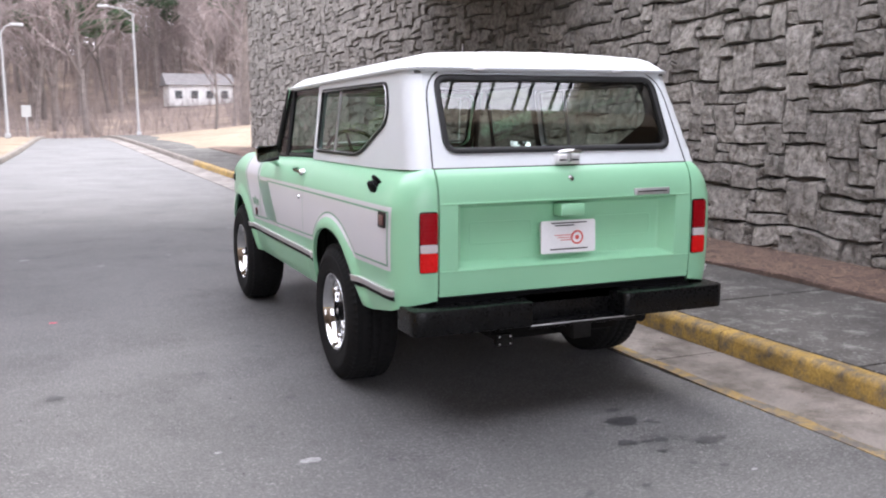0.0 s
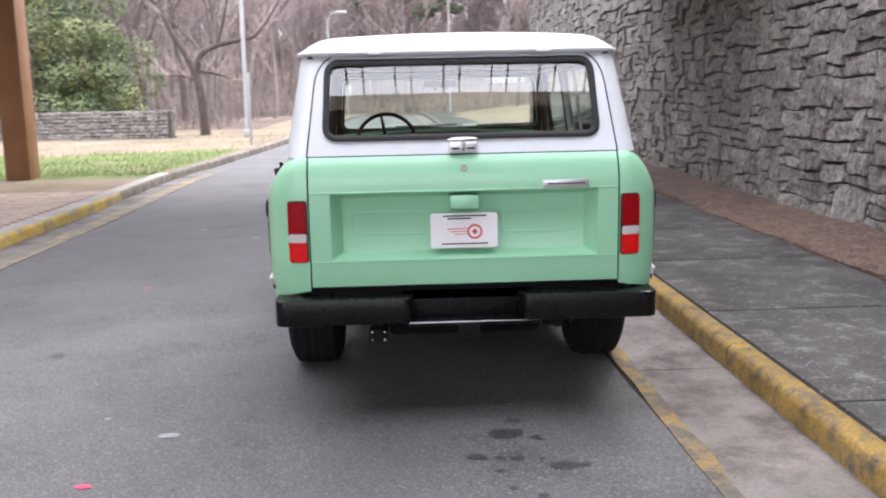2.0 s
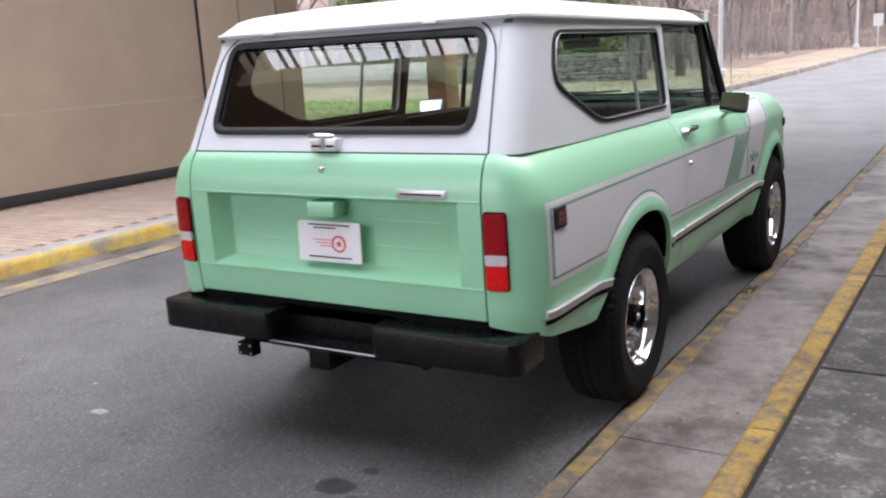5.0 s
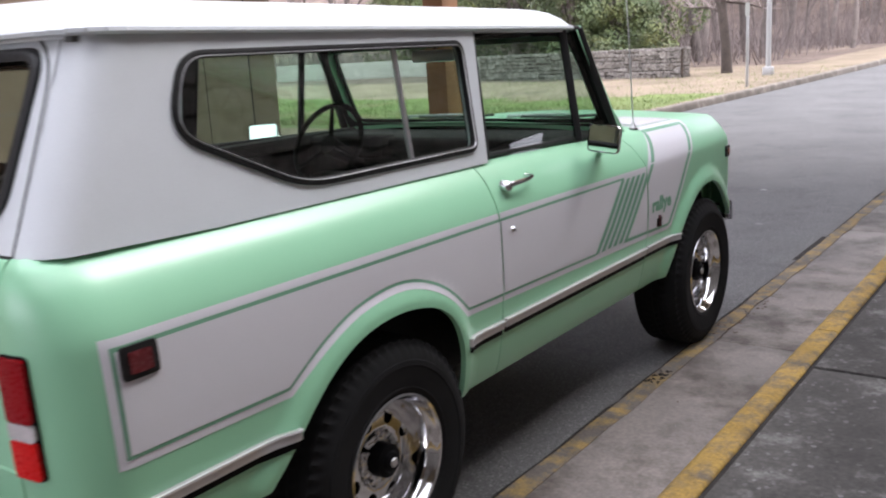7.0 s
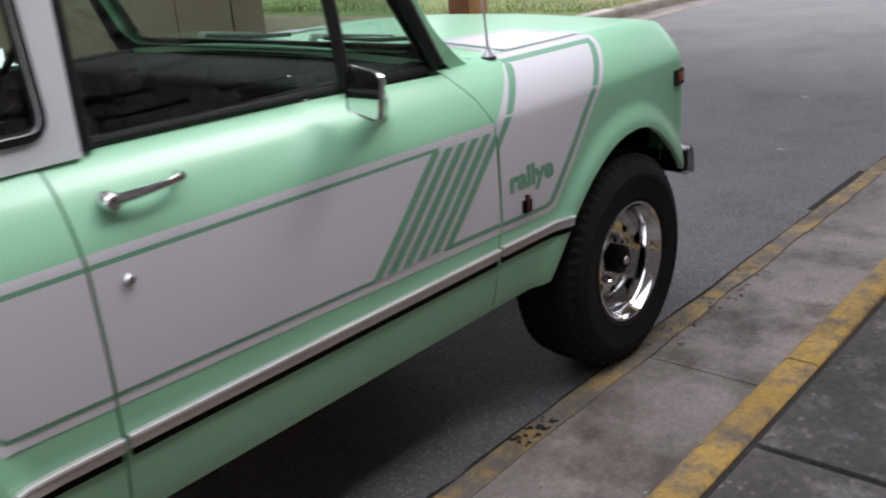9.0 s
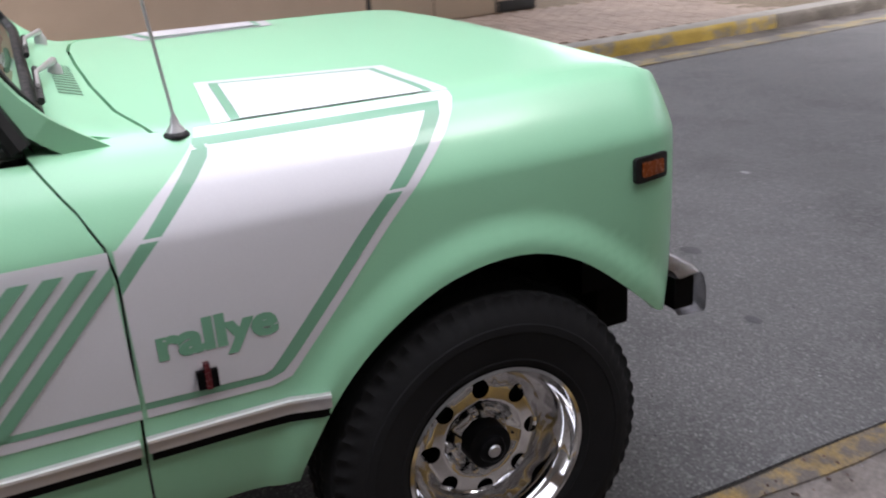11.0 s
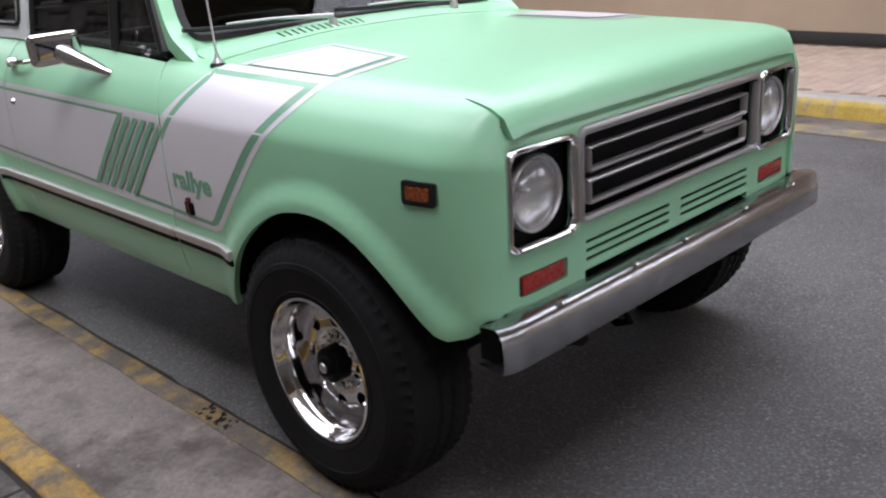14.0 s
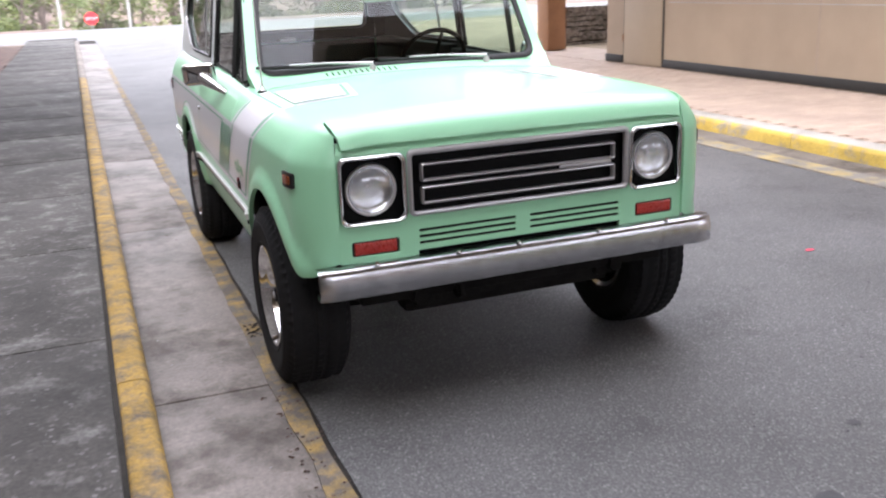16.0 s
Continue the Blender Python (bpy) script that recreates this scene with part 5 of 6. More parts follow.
for p in me.polygons:
    p.use_smooth = True
    c = p.center
    woods = (c.y > 48) or (c.x < -24) or (c.x > 14) or (c.y < -40) or (c.y > 23 and c.x < -9.5) or (c.y > 29 and -9.5 <= c.x < -5.6 and c.y < 48)
    p.material_index = 1 if woods else (2 if 11 < c.y < 17.5 + 1.5 * noise.noise((c.x * 0.3, 0, 0)) and c.x < left_face(c.y) - 0.35 else 0)
tagged(mesh_part("ground", me, None), "tan winter lawn with green patches and leaf litter under trees", "ground", kind="structure")

# ---------------------------------------------------------------- road
road = tagged(strip("road", lambda y: left_face(y) + (0.52 if y < 13 else 0.05), lambda y: right_face(y) - 0.5565 - smooth01((y + 1.6) / 1.2) * 0.024 + smooth01((y + 1.6) / 1.2) * (0.014 * noise.noise((2, y * 2.6, 0)) + 0.009 * noise.noise((5, y * 9, 0))), spread((-30, -10, 2), (-10, 14, 0.1), (14, 62, 1)), 0.0, ASPHALT, wave=0.006, nx=14),
              "worn grey asphalt road with small oil stains", "road", kind="structure")
strip("road_edge_crack", lambda y: right_face(y) - 0.61, lambda y: right_face(y) - 0.557 + 0.010 * noise.noise((0, y * 3, 0)), spread((-1.6, 14, 0.12)), -0.003, TAR, road, nx=1)


cross = tagged(strip("cross_road", lambda y: -45.0, lambda y: 45.0, spread((-41.5, -30.0, 0.5)), -0.004, ASPHALT, wave=0.004, nx=60), "grey asphalt street crossing behind", "road", kind="structure")


def blot(name, x, y, r, material, seed, squash=1.0, lift=0.0028):
    rnd = random.Random(seed)
    bm = bmesh.new()
    ph = rnd.uniform(0, 9)
    pts = []
    for k in range(18):
        a = 2 * math.pi * k / 18
        rr = r * (1 + 0.35 * noise.noise((math.cos(a) * 1.3 + ph, math.sin(a) * 1.3, seed)))
        px, py = x + rr * math.cos(a), y + rr * squash * math.sin(a)
        pts.append(bm.verts.new((px, py, rise(py) + lift + 0.006 * noise.noise((px * 0.7, py * 0.7, 3.0)))))
    bm.faces.new(pts)
    return part(name, bm, material, road, smooth=False)


for k, (x, y, r) in enumerate(((0.345, -1.64, 0.055), (0.17, -1.55, 0.034), (0.145, -1.27, 0.080), (0.20, -1.11, 0.034), (0.0, -1.52, 0.045), (0.08, -1.67, 0.022), (0.43, -1.64, 0.026), (0.27, -1.32, 0.022), (0.29, -1.35, 0.015), (0.27, -1.57, 0.014),
                               (0.32, -1.48, 0.012), (0.12, -1.84, 0.020), (0.22, -1.91, 0.024), (0.26, -1.60, 0.010), (-0.45, -1.93, 0.02), (-0.09, -1.32, 0.014), (-0.41, -1.48, 0.013), (-0.22, -1.10, 0.015), (-0.68, -1.06, 0.014), (-1.03, -1.28, 0.02), (-0.97, -0.18, 0.014), (-1.02, -0.41, 0.012), (0.10, -1.54, 0.024),
                               (-1.585, 0.40, 0.045), (-1.50, -0.62, 0.026), (-1.22, -0.25, 0.03), (-2.35, 0.25, 0.05), (-2.62, -0.1, 0.03), (-1.9, 0.5, 0.02), (-1.15, 0.9, 0.03), (-0.5, 4.25, 0.05), (-0.95, 3.9, 0.03), (0.15, 4.0, 0.035),
                               (-2.1, -1.9, 0.022), (-1.0, -2.1, 0.025), (-0.2, -1.95, 0.02), (-3.0, 2.2, 0.04), (-2.4, 3.4, 0.03))):
    blot("oil_stain", x, y, r, STAIN, k + 11, 0.75)
for k, (x, y, r) in enumerate(((-1.35, -1.15, 0.05), (-0.85, -1.9, 0.018), (0.3, -2.0, 0.015), (-1.7, -0.9, 0.016), (-0.4, -2.2, 0.02), (-1.9, 4.7, 0.04), (-2.6, 5.4, 0.05), (-1.2, 5.2, 0.03), (0.25, 5.6, 0.03), (-0.2, 7.2, 0.04))):
    blot("pale_scuff", x, y, r, PALEMARK, k + 51, 0.6, 0.0036)
blot("red_paint_mark", -1.55, -1.68, 0.035, REDMARK, 77, 0.55, 0.0042)
blot("red_paint_mark", -2.35, 2.15, 0.03, REDMARK, 78, 0.5, 0.0042)

# grit on the road and leaf scraps in the gutter
def scatter(name, label, n, seed, xr, yr, sizes, material, parent, lift):
    rnd = random.Random(seed)
    vs, fs = [], []
    for _ in range(n):
        x, y, s = rnd.uniform(*xr), rnd.uniform(*yr), rnd.uniform(*sizes)
        a0 = rnd.uniform(0, 6.28)
        z = rise(y) + lift + (0.006 * noise.noise((x * 0.7, y * 0.7, 3.0)) if xr[1] < 0.85 else 0)
        b0 = len(vs)
        cnt = rnd.randrange(4, 7)
        for k in range(cnt):
            a = a0 + 6.28 * k / cnt
            rr = s * rnd.uniform(0.5, 1.0)
            vs.append((x + rr * math.cos(a), y + rr * 0.7 * math.sin(a), z))
        vs.append((x, y, z + s * 0.35))
        fs += [(b0 + k, b0 + (k + 1) % cnt, b0 + cnt) for k in range(cnt)]
    me = bpy.data.meshes.new(name)
    me.from_pydata(vs, [], fs)
    tagged(mesh_part(name, me, material, parent), kind="stuff")


scatter("dark_grit", "", 260, 61, (-4.0, 0.8), (-4.2, 9), (0.004, 0.012), STAIN, road, 0.002)
scatter("pale_grit", "", 420, 62, (-4.0, 0.8), (-4.2, 9), (0.003, 0.009), PALEMARK, road, 0.002)

# gutter, kerb and sidewalk on the near side
gutter = tagged(strip("gutter", lambda y: right_face(y) - 0.555, lambda y: right_face(y) + 0.02, spread((-30, 62, 2)), -0.03, TAR), "grey concrete gutter with joints beside the kerb", "gutter", kind="structure")
yj = -27.42
while yj < 60:
    slab("gutter_slab", lambda y: right_face(y) - 0.555, lambda y: right_face(y) + 0.01, yj + 0.004, yj + 2.996, 0.004, GUTTER, gutter, deep=0.05, tilt=0.002)
    yj += 3.0
bits = random.Random(5)
line = strip("yellow_edge_line", lambda y: right_face(y) - 0.560 + 0.012 * noise.noise((1, y * 2.3, 0)), lambda y: right_face(y) - 0.474 + 0.018 * noise.noise((4, y * 2.9, 0)), spread((-16, 9.5, 0.1)), 0.0085, YELLOWLINE, gutter, "faded yellow line", drop=-0.002)


scatter("leaf_scrap", "", 60, 63, (0.9, 1.40), (-4, 9), (0.004, 0.014), MULCH, gutter, 0.006)
scatter("leaf_scrap", "", 70, 64, (0.86, 1.02), (2.6, 3.6), (0.004, 0.013), MULCH, gutter, 0.010)
scatter("leaf_scrap", "", 30, 66, (0.875, 0.945), (1.84, 2.02), (0.006, 0.018), TAR, gutter, 0.011)
scatter("pale_grit", "", 120, 65, (0.9, 1.40), (-4, 9), (0.003, 0.008), PALEMARK, gutter, 0.005)


def kerb_piece(name, face, y0, y1, sign, material, parent, w=0.13, h=0.132):
    prof = [(0.0, -0.06), (0.004, h - 0.04), (0.014, h - 0.014), (0.034, h), (w - 0.012, h + 0.002), (w, h - 0.008), (w, -0.06)]
    bm = bmesh.new()
    rows = []
    for y in step_list(y0, y1, 0.5):
        j = 0.006 * noise.noise((y * 1.7, sign, 0))
        rows.append([bm.verts.new((face(y) + sign * (px + (j if i < 3 else 0)), y, rise(y) + pz + (0.004 * noise.noise((y * 2.1, i, 2)) if pz > 0 else 0))) for i, (px, pz) in enumerate(prof)])
    for a, c in zip(rows, rows[1:]):
        for i in range(len(prof) - 1):
            bm.faces.new((a[i], a[i + 1], c[i + 1], c[i]))
    bm.faces.new(rows[0])
    bm.faces.new(rows[-1])
    return part(name, bm, material, parent, sharp=50)


kerb = tagged(strip("kerb", lambda y: right_face(y) + 0.05, lambda y: right_face(y) + 0.165, spread((-30, 62, 2)), 0.120, TAR), "yellow painted concrete kerb with worn paint", "kerb", kind="structure")
yj = -27.42
while yj < 60:
    kerb_piece("kerb_stone", right_face, yj + 0.005, yj + 2.995, 1, YELLOWKERB if -13 < yj < 18 else WORNKERB, kerb)
    yj += 3.0
walkway = tagged(strip("sidewalk", lambda y: right_face(y) + 0.15, lambda y: right_face(y) + 1.67, spread((-30, 62, 2)), 0.118, TAR), "weathered dark concrete sidewalk in square slabs", "sidewalk", kind="structure")
yj = -1.36 - 1.70 * 16
while yj < 58:
    slab("sidewalk_slab", lambda y: right_face(y) + 0.150 + 0.010 * noise.noise((0, y * 3, 8)), lambda y: right_face(y) + 1.655, yj + 0.010, yj + 1.690, 0.132, SIDEWALK, walkway, deep=0.06, tilt=0.004)
    yj += 1.70

# pine straw bed along the wall
bed = tagged(strip("mulch_bed", lambda y: right_face(y) + 1.64 + 0.03 * noise.noise((0, y * 2, 5)), lambda y: 4.35, spread((-26, 27.5, 0.25)), 0.155, MULCH, wave=0.05, nx=6), "reddish brown pine straw bed under the stone wall", "mulch bed", kind="structure")
rnd = random.Random(21)
vs, fs = [], []
for k in range(15000):
    y = rnd.uniform(-3, 14) if k < 12000 else rnd.uniform(14, 27)
    x = min(4.15, right_face(y) + 1.58 + abs(rnd.gauss(0, 0.42)) if k % 3 else rnd.uniform(3.1, 4.15))
    a, ln = rnd.uniform(0, math.pi), rnd.uniform(0.06, 0.16)
    dx, dy = math.cos(a) * ln / 2, math.sin(a) * ln / 2
    z = rise(y) + 0.158 + 0.03 * rnd.random() + 0.05 * noise.noise((x * 0.7, y * 0.7, 3.0))
    dz = rnd.uniform(-0.012, 0.016)
    wx, wy = -dy / ln * 0.006, dx / ln * 0.006
    b0 = len(vs)
    vs += [(x - dx - wx, y - dy - wy, z - dz), (x - dx + wx, y - dy + wy, z - dz), (x + dx, y + dy, z + dz)]
    fs.append((b0, b0 + 1, b0 + 2))
me = bpy.data.meshes.new("pine_needles")
me.from_pydata(vs, [], fs)
tagged(mesh_part("pine_needles", me, NEEDLE), "scattered reddish pine needles on the bed and sidewalk edge", "pine needles", kind="stuff")

# kerb, gutter and porch on the far side
far_gutter = tagged(strip("far_gutter", lambda y: left_face(y) - 0.02, lambda y: left_face(y) + 0.53, spread((-30, 13.5, 1)), 0.004, GUTTER), "pale concrete gutter on the far side", "gutter", kind="structure")
strip("yellow_edge_line", lambda y: left_face(y) + 0.30 + 0.010 * noise.noise((6, y * 2.3, 0)), lambda y: left_face(y) + 0.515, spread((-16, 12.5, 0.25)), 0.0085, PALELINE, far_gutter, "faded yellow line", drop=-0.002)
far_kerb = tagged(strip("far_kerb", lambda y: left_face(y) - 0.125, lambda y: left_face(y) - 0.02, spread((-30, 62, 1)), 0.06, TAR), "concrete kerb with yellow painted face along the porch", "kerb", kind="structure")
yj = -27.4
while yj < 60:
    kerb_piece("kerb_stone", left_face, yj + 0.004, yj + 2.996, -1, FRESHYELLOW if yj < 7 else WORNKERB, far_kerb, w=0.05 if yj < 10 else 0.14)
    if yj < 10:
        kerb_piece("kerb_top", lambda y: left_face(y) - 0.052, yj + 0.004, yj + 2.996, -1, KERBGREY, far_kerb, w=0.22, h=0.136)
    yj += 3.0

porch = tagged(part("porch_floor", box(-16, -4.72, -11.3, 11.75, -0.1, 0.118), PAVERBED), "covered porch floor laid with reddish brick pavers", "porch floor", kind="structure")
pm = bpy.data.meshes.new("paver")
pb = box(-0.099, 0.099, -0.0495, 0.0495, -0.02, 0.0, 0.004, seg=1)
pb.to_mesh(pm)
pb.free()
pm.materials.append(PAVER)
rnd = random.Random(4)
count = 0
rest_v, rest_f = [], []
base_v = [v.co.copy() for v in pm.vertices]
base_f = [list(p.vertices) for p in pm.polygons]
for j in range(270):
    y = -11.2 + j * 0.1035 + 0.05
    if y > 11.7:
        break
    for i in range(13):
        x = -4.84 - i * 0.2035 - (0.10 if j % 2 else 0.0)
        if x < -7.06:
            continue
        m = pose(x + rnd.uniform(-0.001, 0.001), y, 0.136 + rnd.uniform(-0.002, 0.002), rnd.uniform(-0.4, 0.4), rnd.uniform(-0.4, 0.4), rnd.uniform(-0.5, 0.5))
        if -0.6 < y < 2.45 and count < 300:
            mesh_part("brick_paver", pm, None, porch, m=m)
            count += 1
        else:
            b0 = len(rest_v)
            rest_v += [tuple(m @ v) for v in base_v]
            rest_f += [[b0 + q for q in f] for f in base_f]
me = bpy.data.meshes.new("paver_field")
me.from_pydata(rest_v, [], rest_f)
tagged(mesh_part("paver_field", me, PAVER, porch), kind="stuff")

# building on the far side
WX = -7.15
wall_w = tagged(part("wall_west", box(WX - 0.3, WX, -8.0, 7.40, 0.10, 5.0), BEIGE), "plain beige stucco wall with a black base", "wall", kind="structure")
part("wall_return", box(-16, WX - 0.3, 7.1, 7.40, 0.10, 5.0), BEIGE, wall_w)
part("wall_return", box(-16, WX - 0.3, -8.0, -7.7, 0.10, 5.0), BEIGE, wall_w)
part("base_trim", box(WX - 0.02, WX + 0.022, -8.022, -7.48, 0.136, 0.262, 0.004), BLACKBASE, wall_w, "black base trim")
part("base_trim", box(WX - 0.02, WX + 0.022, -6.28, 5.30, 0.136, 0.262, 0.004), BLACKBASE, wall_w, "black base trim")
part("base_trim", box(WX - 0.02, WX + 0.022, 6.94, 7.422, 0.136, 0.262, 0.004), BLACKBASE, wall_w, "black base trim")
part("wall_joint", box(WX - 0.01, WX + 0.003, -6.2, 5.2, 1.135, 1.147), KERBGREY, wall_w)
part("wall_joint", box(WX - 0.01, WX + 0.003, -3.0, -2.985, 0.27, 5.0), PAVERBED, wall_w)
part("wall_joint", box(WX - 0.01, WX + 0.003, 1.6, 1.615, 0.27, 5.0), PAVERBED, wall_w)
door1 = tagged(part("door_1", box(WX - 0.01, WX + 0.03, 5.36, 6.88, 0.142, 2.9, 0.004), BEIGEDOOR), "tall beige service door with dark hinges", "door", kind="structure")
part("door_gap", box(WX, WX + 0.012, 5.32, 6.92, 0.139, 2.94), BLACKBASE, door1)
part("door_meeting_line", box(WX + 0.02, WX + 0.0315, 6.10, 6.112, 0.15, 2.89), BLACKBASE, door1)
for z in (0.5, 1.35, 2.2):
    part("door_hinge", tube([(WX + 0.034, 6.90, z - 0.06), (WX + 0.034, 6.90, z + 0.06)], 0.012, 8), BROWNPOST, door1)
door2 = tagged(part("door_2", box(WX - 0.01, WX + 0.03, -7.42, -6.34, 0.142, 2.9, 0.004), BEIGEDOOR), "tall beige service door with dark hinges", "door", kind="structure")
part("door_gap", box(WX, WX + 0.012, -7.46, -6.30, 0.139, 2.94), BLACKBASE, door2)
for z in (0.55, 1.4, 2.2):
    part("door_hinge", tube([(WX + 0.034, -7.44, z - 0.06), (WX + 0.034, -7.44, z + 0.06)], 0.012, 8), BROWNPOST, door2)
for px, py in ((-7.20, 11.05), (-13.0, 11.05), (-7.90, -11.3)):
    post = tagged(part("porch_post", box(px, px + 0.42, py, py + 0.46, 0.13, 4.95, 0.012), BROWNPOST), "square brown stained porch post", "post", "porch posts")
tagged(part("canopy", box(-16, -5.1, -11.6, 11.9, 5.0, 5.4), SOFFIT), "tan soffit of the porch roof", "canopy", kind="structure")
tagged(part("bridge", box(-5.1, 4.14, 5.6, 11.1, 4.0, 5.3), SOFFIT), "tan underside of the bridge that spans the road", "bridge", kind="structure")
# added slab out of view: keeps the sky's reflection off windscreen and hood
tagged(part("bridge_wing", box(-2.4, -0.45, 3.6, 5.59, 4.0, 4.4), SOFFIT), "unseen tan slab added to darken the windscreen reflection", "bridge", kind="structure")
# added block that takes sky light from the stone wall below it
tagged(part("bridge_beam", box(2.3, 4.14, 5.3, 9.55, 3.35, 3.99), SOFFIT), "tan block added under the bridge to darken the stone wall", "beam", kind="structure")
tagged(part("rear_bridge", box(-5.1, 4.14, -9.5, -3.80, 4.75, 4.95), SOFFIT), "tan underside of the bridge that spans the road", "bridge", kind="structure")
for k in range(18):
    for dx in (0.0, 0.17):
        x = -5.0 + k * 0.51 + dx
        tagged(part("roof_bar", box(x, x + 0.012, -4.5, 0.4, 5.05, 5.10), BLACKANDSHADE), "thin dark steel bar over the open bay", "roof bar", "roof bars")

# ---------------------------------------------------------------- retaining wall
wall = tagged(part("wall_east", box(4.16, 4.75, -26, 27.0, -0.1, 6.4), MORTAR), "tall retaining wall of rough grey granite blocks", "retaining wall", kind="structure")
tagged(part("wall_cap", box(4.02, 4.85, -26.05, 27.05, 6.4, 6.55, 0.02), CAPSTONE), "concrete cap on the retaining wall", "wall cap", kind="structure")


def stone_block(r, w, h, proud):
    """One rough block, w by h, centred on the wall plane, with a broken face and softened corners."""
    n = 6
    g = (-0.5, -0.5, -0.17, 0.17, 0.5, 0.5)
    inset_y, inset_z = min(0.06 * w, 0.008), min(0.12 * h, 0.016)
    tilt_y, tilt_z, ph = r.uniform(-0.08, 0.08), r.uniform(-0.10, 0.18), r.uniform(0, 50)
    jit = [[(r.uniform(-0.010, 0.010), r.uniform(-0.010, 0.010)) for i in range(n)] for j in range(n)]
    v = []
    for j in range(n):
        for i in range(n):
            ring = i in (0, n - 1) or j in (0, n - 1)
            src = jit[min(max(j, 1), n - 2)][min(max(i, 1), n - 2)]
            y, z = g[i] * w + src[0], g[j] * h + src[1]
            if not ring:
                y -= inset_y * ((i == n - 2) - (i == 1))
                z -= inset_z * ((j == n - 2) - (j == 1))
                corner = i in (1, n - 2) and j in (1, n - 2)
                x = -proud * (0.78 if corner else 1.0) + tilt_y * y + tilt_z * z + 0.030 * noise.noise((y * 8, z * 8, ph)) + 0.012 * noise.noise((y * 23, z * 23, ph))
                v.append((min(x, -0.006), y, z))
            else:
                v.append((0.03, y, z))
    f = [(j * n + i, (j + 1) * n + i, (j + 1) * n + i + 1, j * n + i + 1) for j in range(n - 1) for i in range(n - 1)]
    return v, f


def lay_stones(parent, cells_y, cells_z, cell, place, near, rest_name, seed, limit=300, flat=False):
    r = random.Random(seed)
    used = np.zeros((cells_y, cells_z), bool)
    sizes = [(2, 2), (3, 2), (2, 1), (3, 3), (4, 3), (4, 1), (2, 3), (4, 2), (3, 1), (2, 1), (5, 1), (3, 4), (5, 3), (5, 2), (6, 2), (3, 2), (4, 2)]
    if flat:
        sizes = [(3, 1), (4, 1), (2, 1), (5, 1), (3, 2), (4, 2), (2, 2), (1, 1)]
    warp = 0.0 if flat else 0.055
    rv, rf, made = [], [], 0
    for j in range(cells_z):
        for i in range(cells_y):
            if used[i, j]:
                continue
            for wv, hv in [r.choice(sizes) for _ in range(5)] + [(2, 1), (1, 1)]:
                if i + wv <= cells_y and j + hv <= cells_z and not used[i:i + wv, j:j + hv].any():
                    break
            used[i:i + wv, j:j + hv] = True
            a, b = (i + wv / 2) * cell, (j + hv / 2) * cell
            v, f = stone_block(r, wv * cell + 0.006 - r.uniform(0.0, 0.014), hv * cell + 0.003 - r.uniform(0.0, 0.016), r.uniform(0.028, 0.035 if flat else 0.080))
            m = place(a, b)
            v = [(x, y + warp * noise.noise(((a + y) * 1.9, (b + z) * 1.9, 1.5)) + warp * 0.4 * noise.noise(((a + y) * 6, (b + z) * 6, 3.5)),
                  z + warp * 1.2 * noise.noise(((a + y) * 1.4, (b + z) * 1.4, 7.5)) + warp * 0.4 * noise.noise(((a + y) * 6, (b + z) * 6, 9.5))) for x, y, z in v]
            if near(a, b) and made < limit:
                made += 1
                me = bpy.data.meshes.new("stone")
                me.from_pydata(v, [], f)
                mesh_part("stone", me, STONE, parent, m=m)
            else:
                b0 = len(rv)
                rv += [tuple(m @ Vector(p)) for p in v]
                rf += [tuple(b0 + q for q in g) for g in f]
    me = bpy.data.meshes.new(rest_name)
    me.from_pydata(rv, [], rf)
    tagged(mesh_part(rest_name, me, STONE, parent), kind="stuff")


lay_stones(wall, 480, 56, 0.11, lambda a, b: Matrix.Translation((4.155, -26 + a, 0.05 + b)), lambda a, b: 27.5 < a < 32.6 and b < 2.6, "stone_field", 3)

# low garden walls across the lawn
low = tagged(part("wall_garden", box(-14.4, -7.45, 23.6, 24.05, 0.0, 1.12), MORTAR), "low grey stone garden wall across the lawn", "garden wall", kind="structure")
turn180 = pose(0, 0, 0, 0, 0, 90)
lay_stones(low, 64, 10, 0.108, lambda a, b: Matrix.Translation((-14.42 + a, 23.6, 0.10 + b)) @ turn180, lambda a, b: True, "stone_field", 8, flat=True)
lay_stones(low, 4, 10, 0.108, lambda a, b: Matrix.Translation((-7.44, 23.61 + a, 0.10 + b)) @ pose(0, 0, 0, 0, 0, 180), lambda a, b: False, "stone_field", 9, flat=True)
part("wall_cap", box(-14.43, -7.42, 23.58, 24.07, 1.12, 1.165, 0.015), STONE, low)
tagged(part("wall_concrete", box(-27, -14.3, 26.6, 26.9, 0.0, 1.12, 0.02), CAPSTONE), "plain pale concrete garden wall", "garden wall", kind="structure")
low2 = tagged(part("wall_rear", box(-20.0, -8.3, -12.3, -11.9, 0.0, 0.92), MORTAR), "low grey stone wall behind the building corner", "garden wall", kind="structure")
lay_stones(low2, 106, 8, 0.108, lambda a, b: Matrix.Translation((-8.32 - a, -11.89, 0.08 + b)) @ pose(0, 0, 0, 0, 0, -90), lambda a, b: a < 4, "stone_field", 10, 120, True)

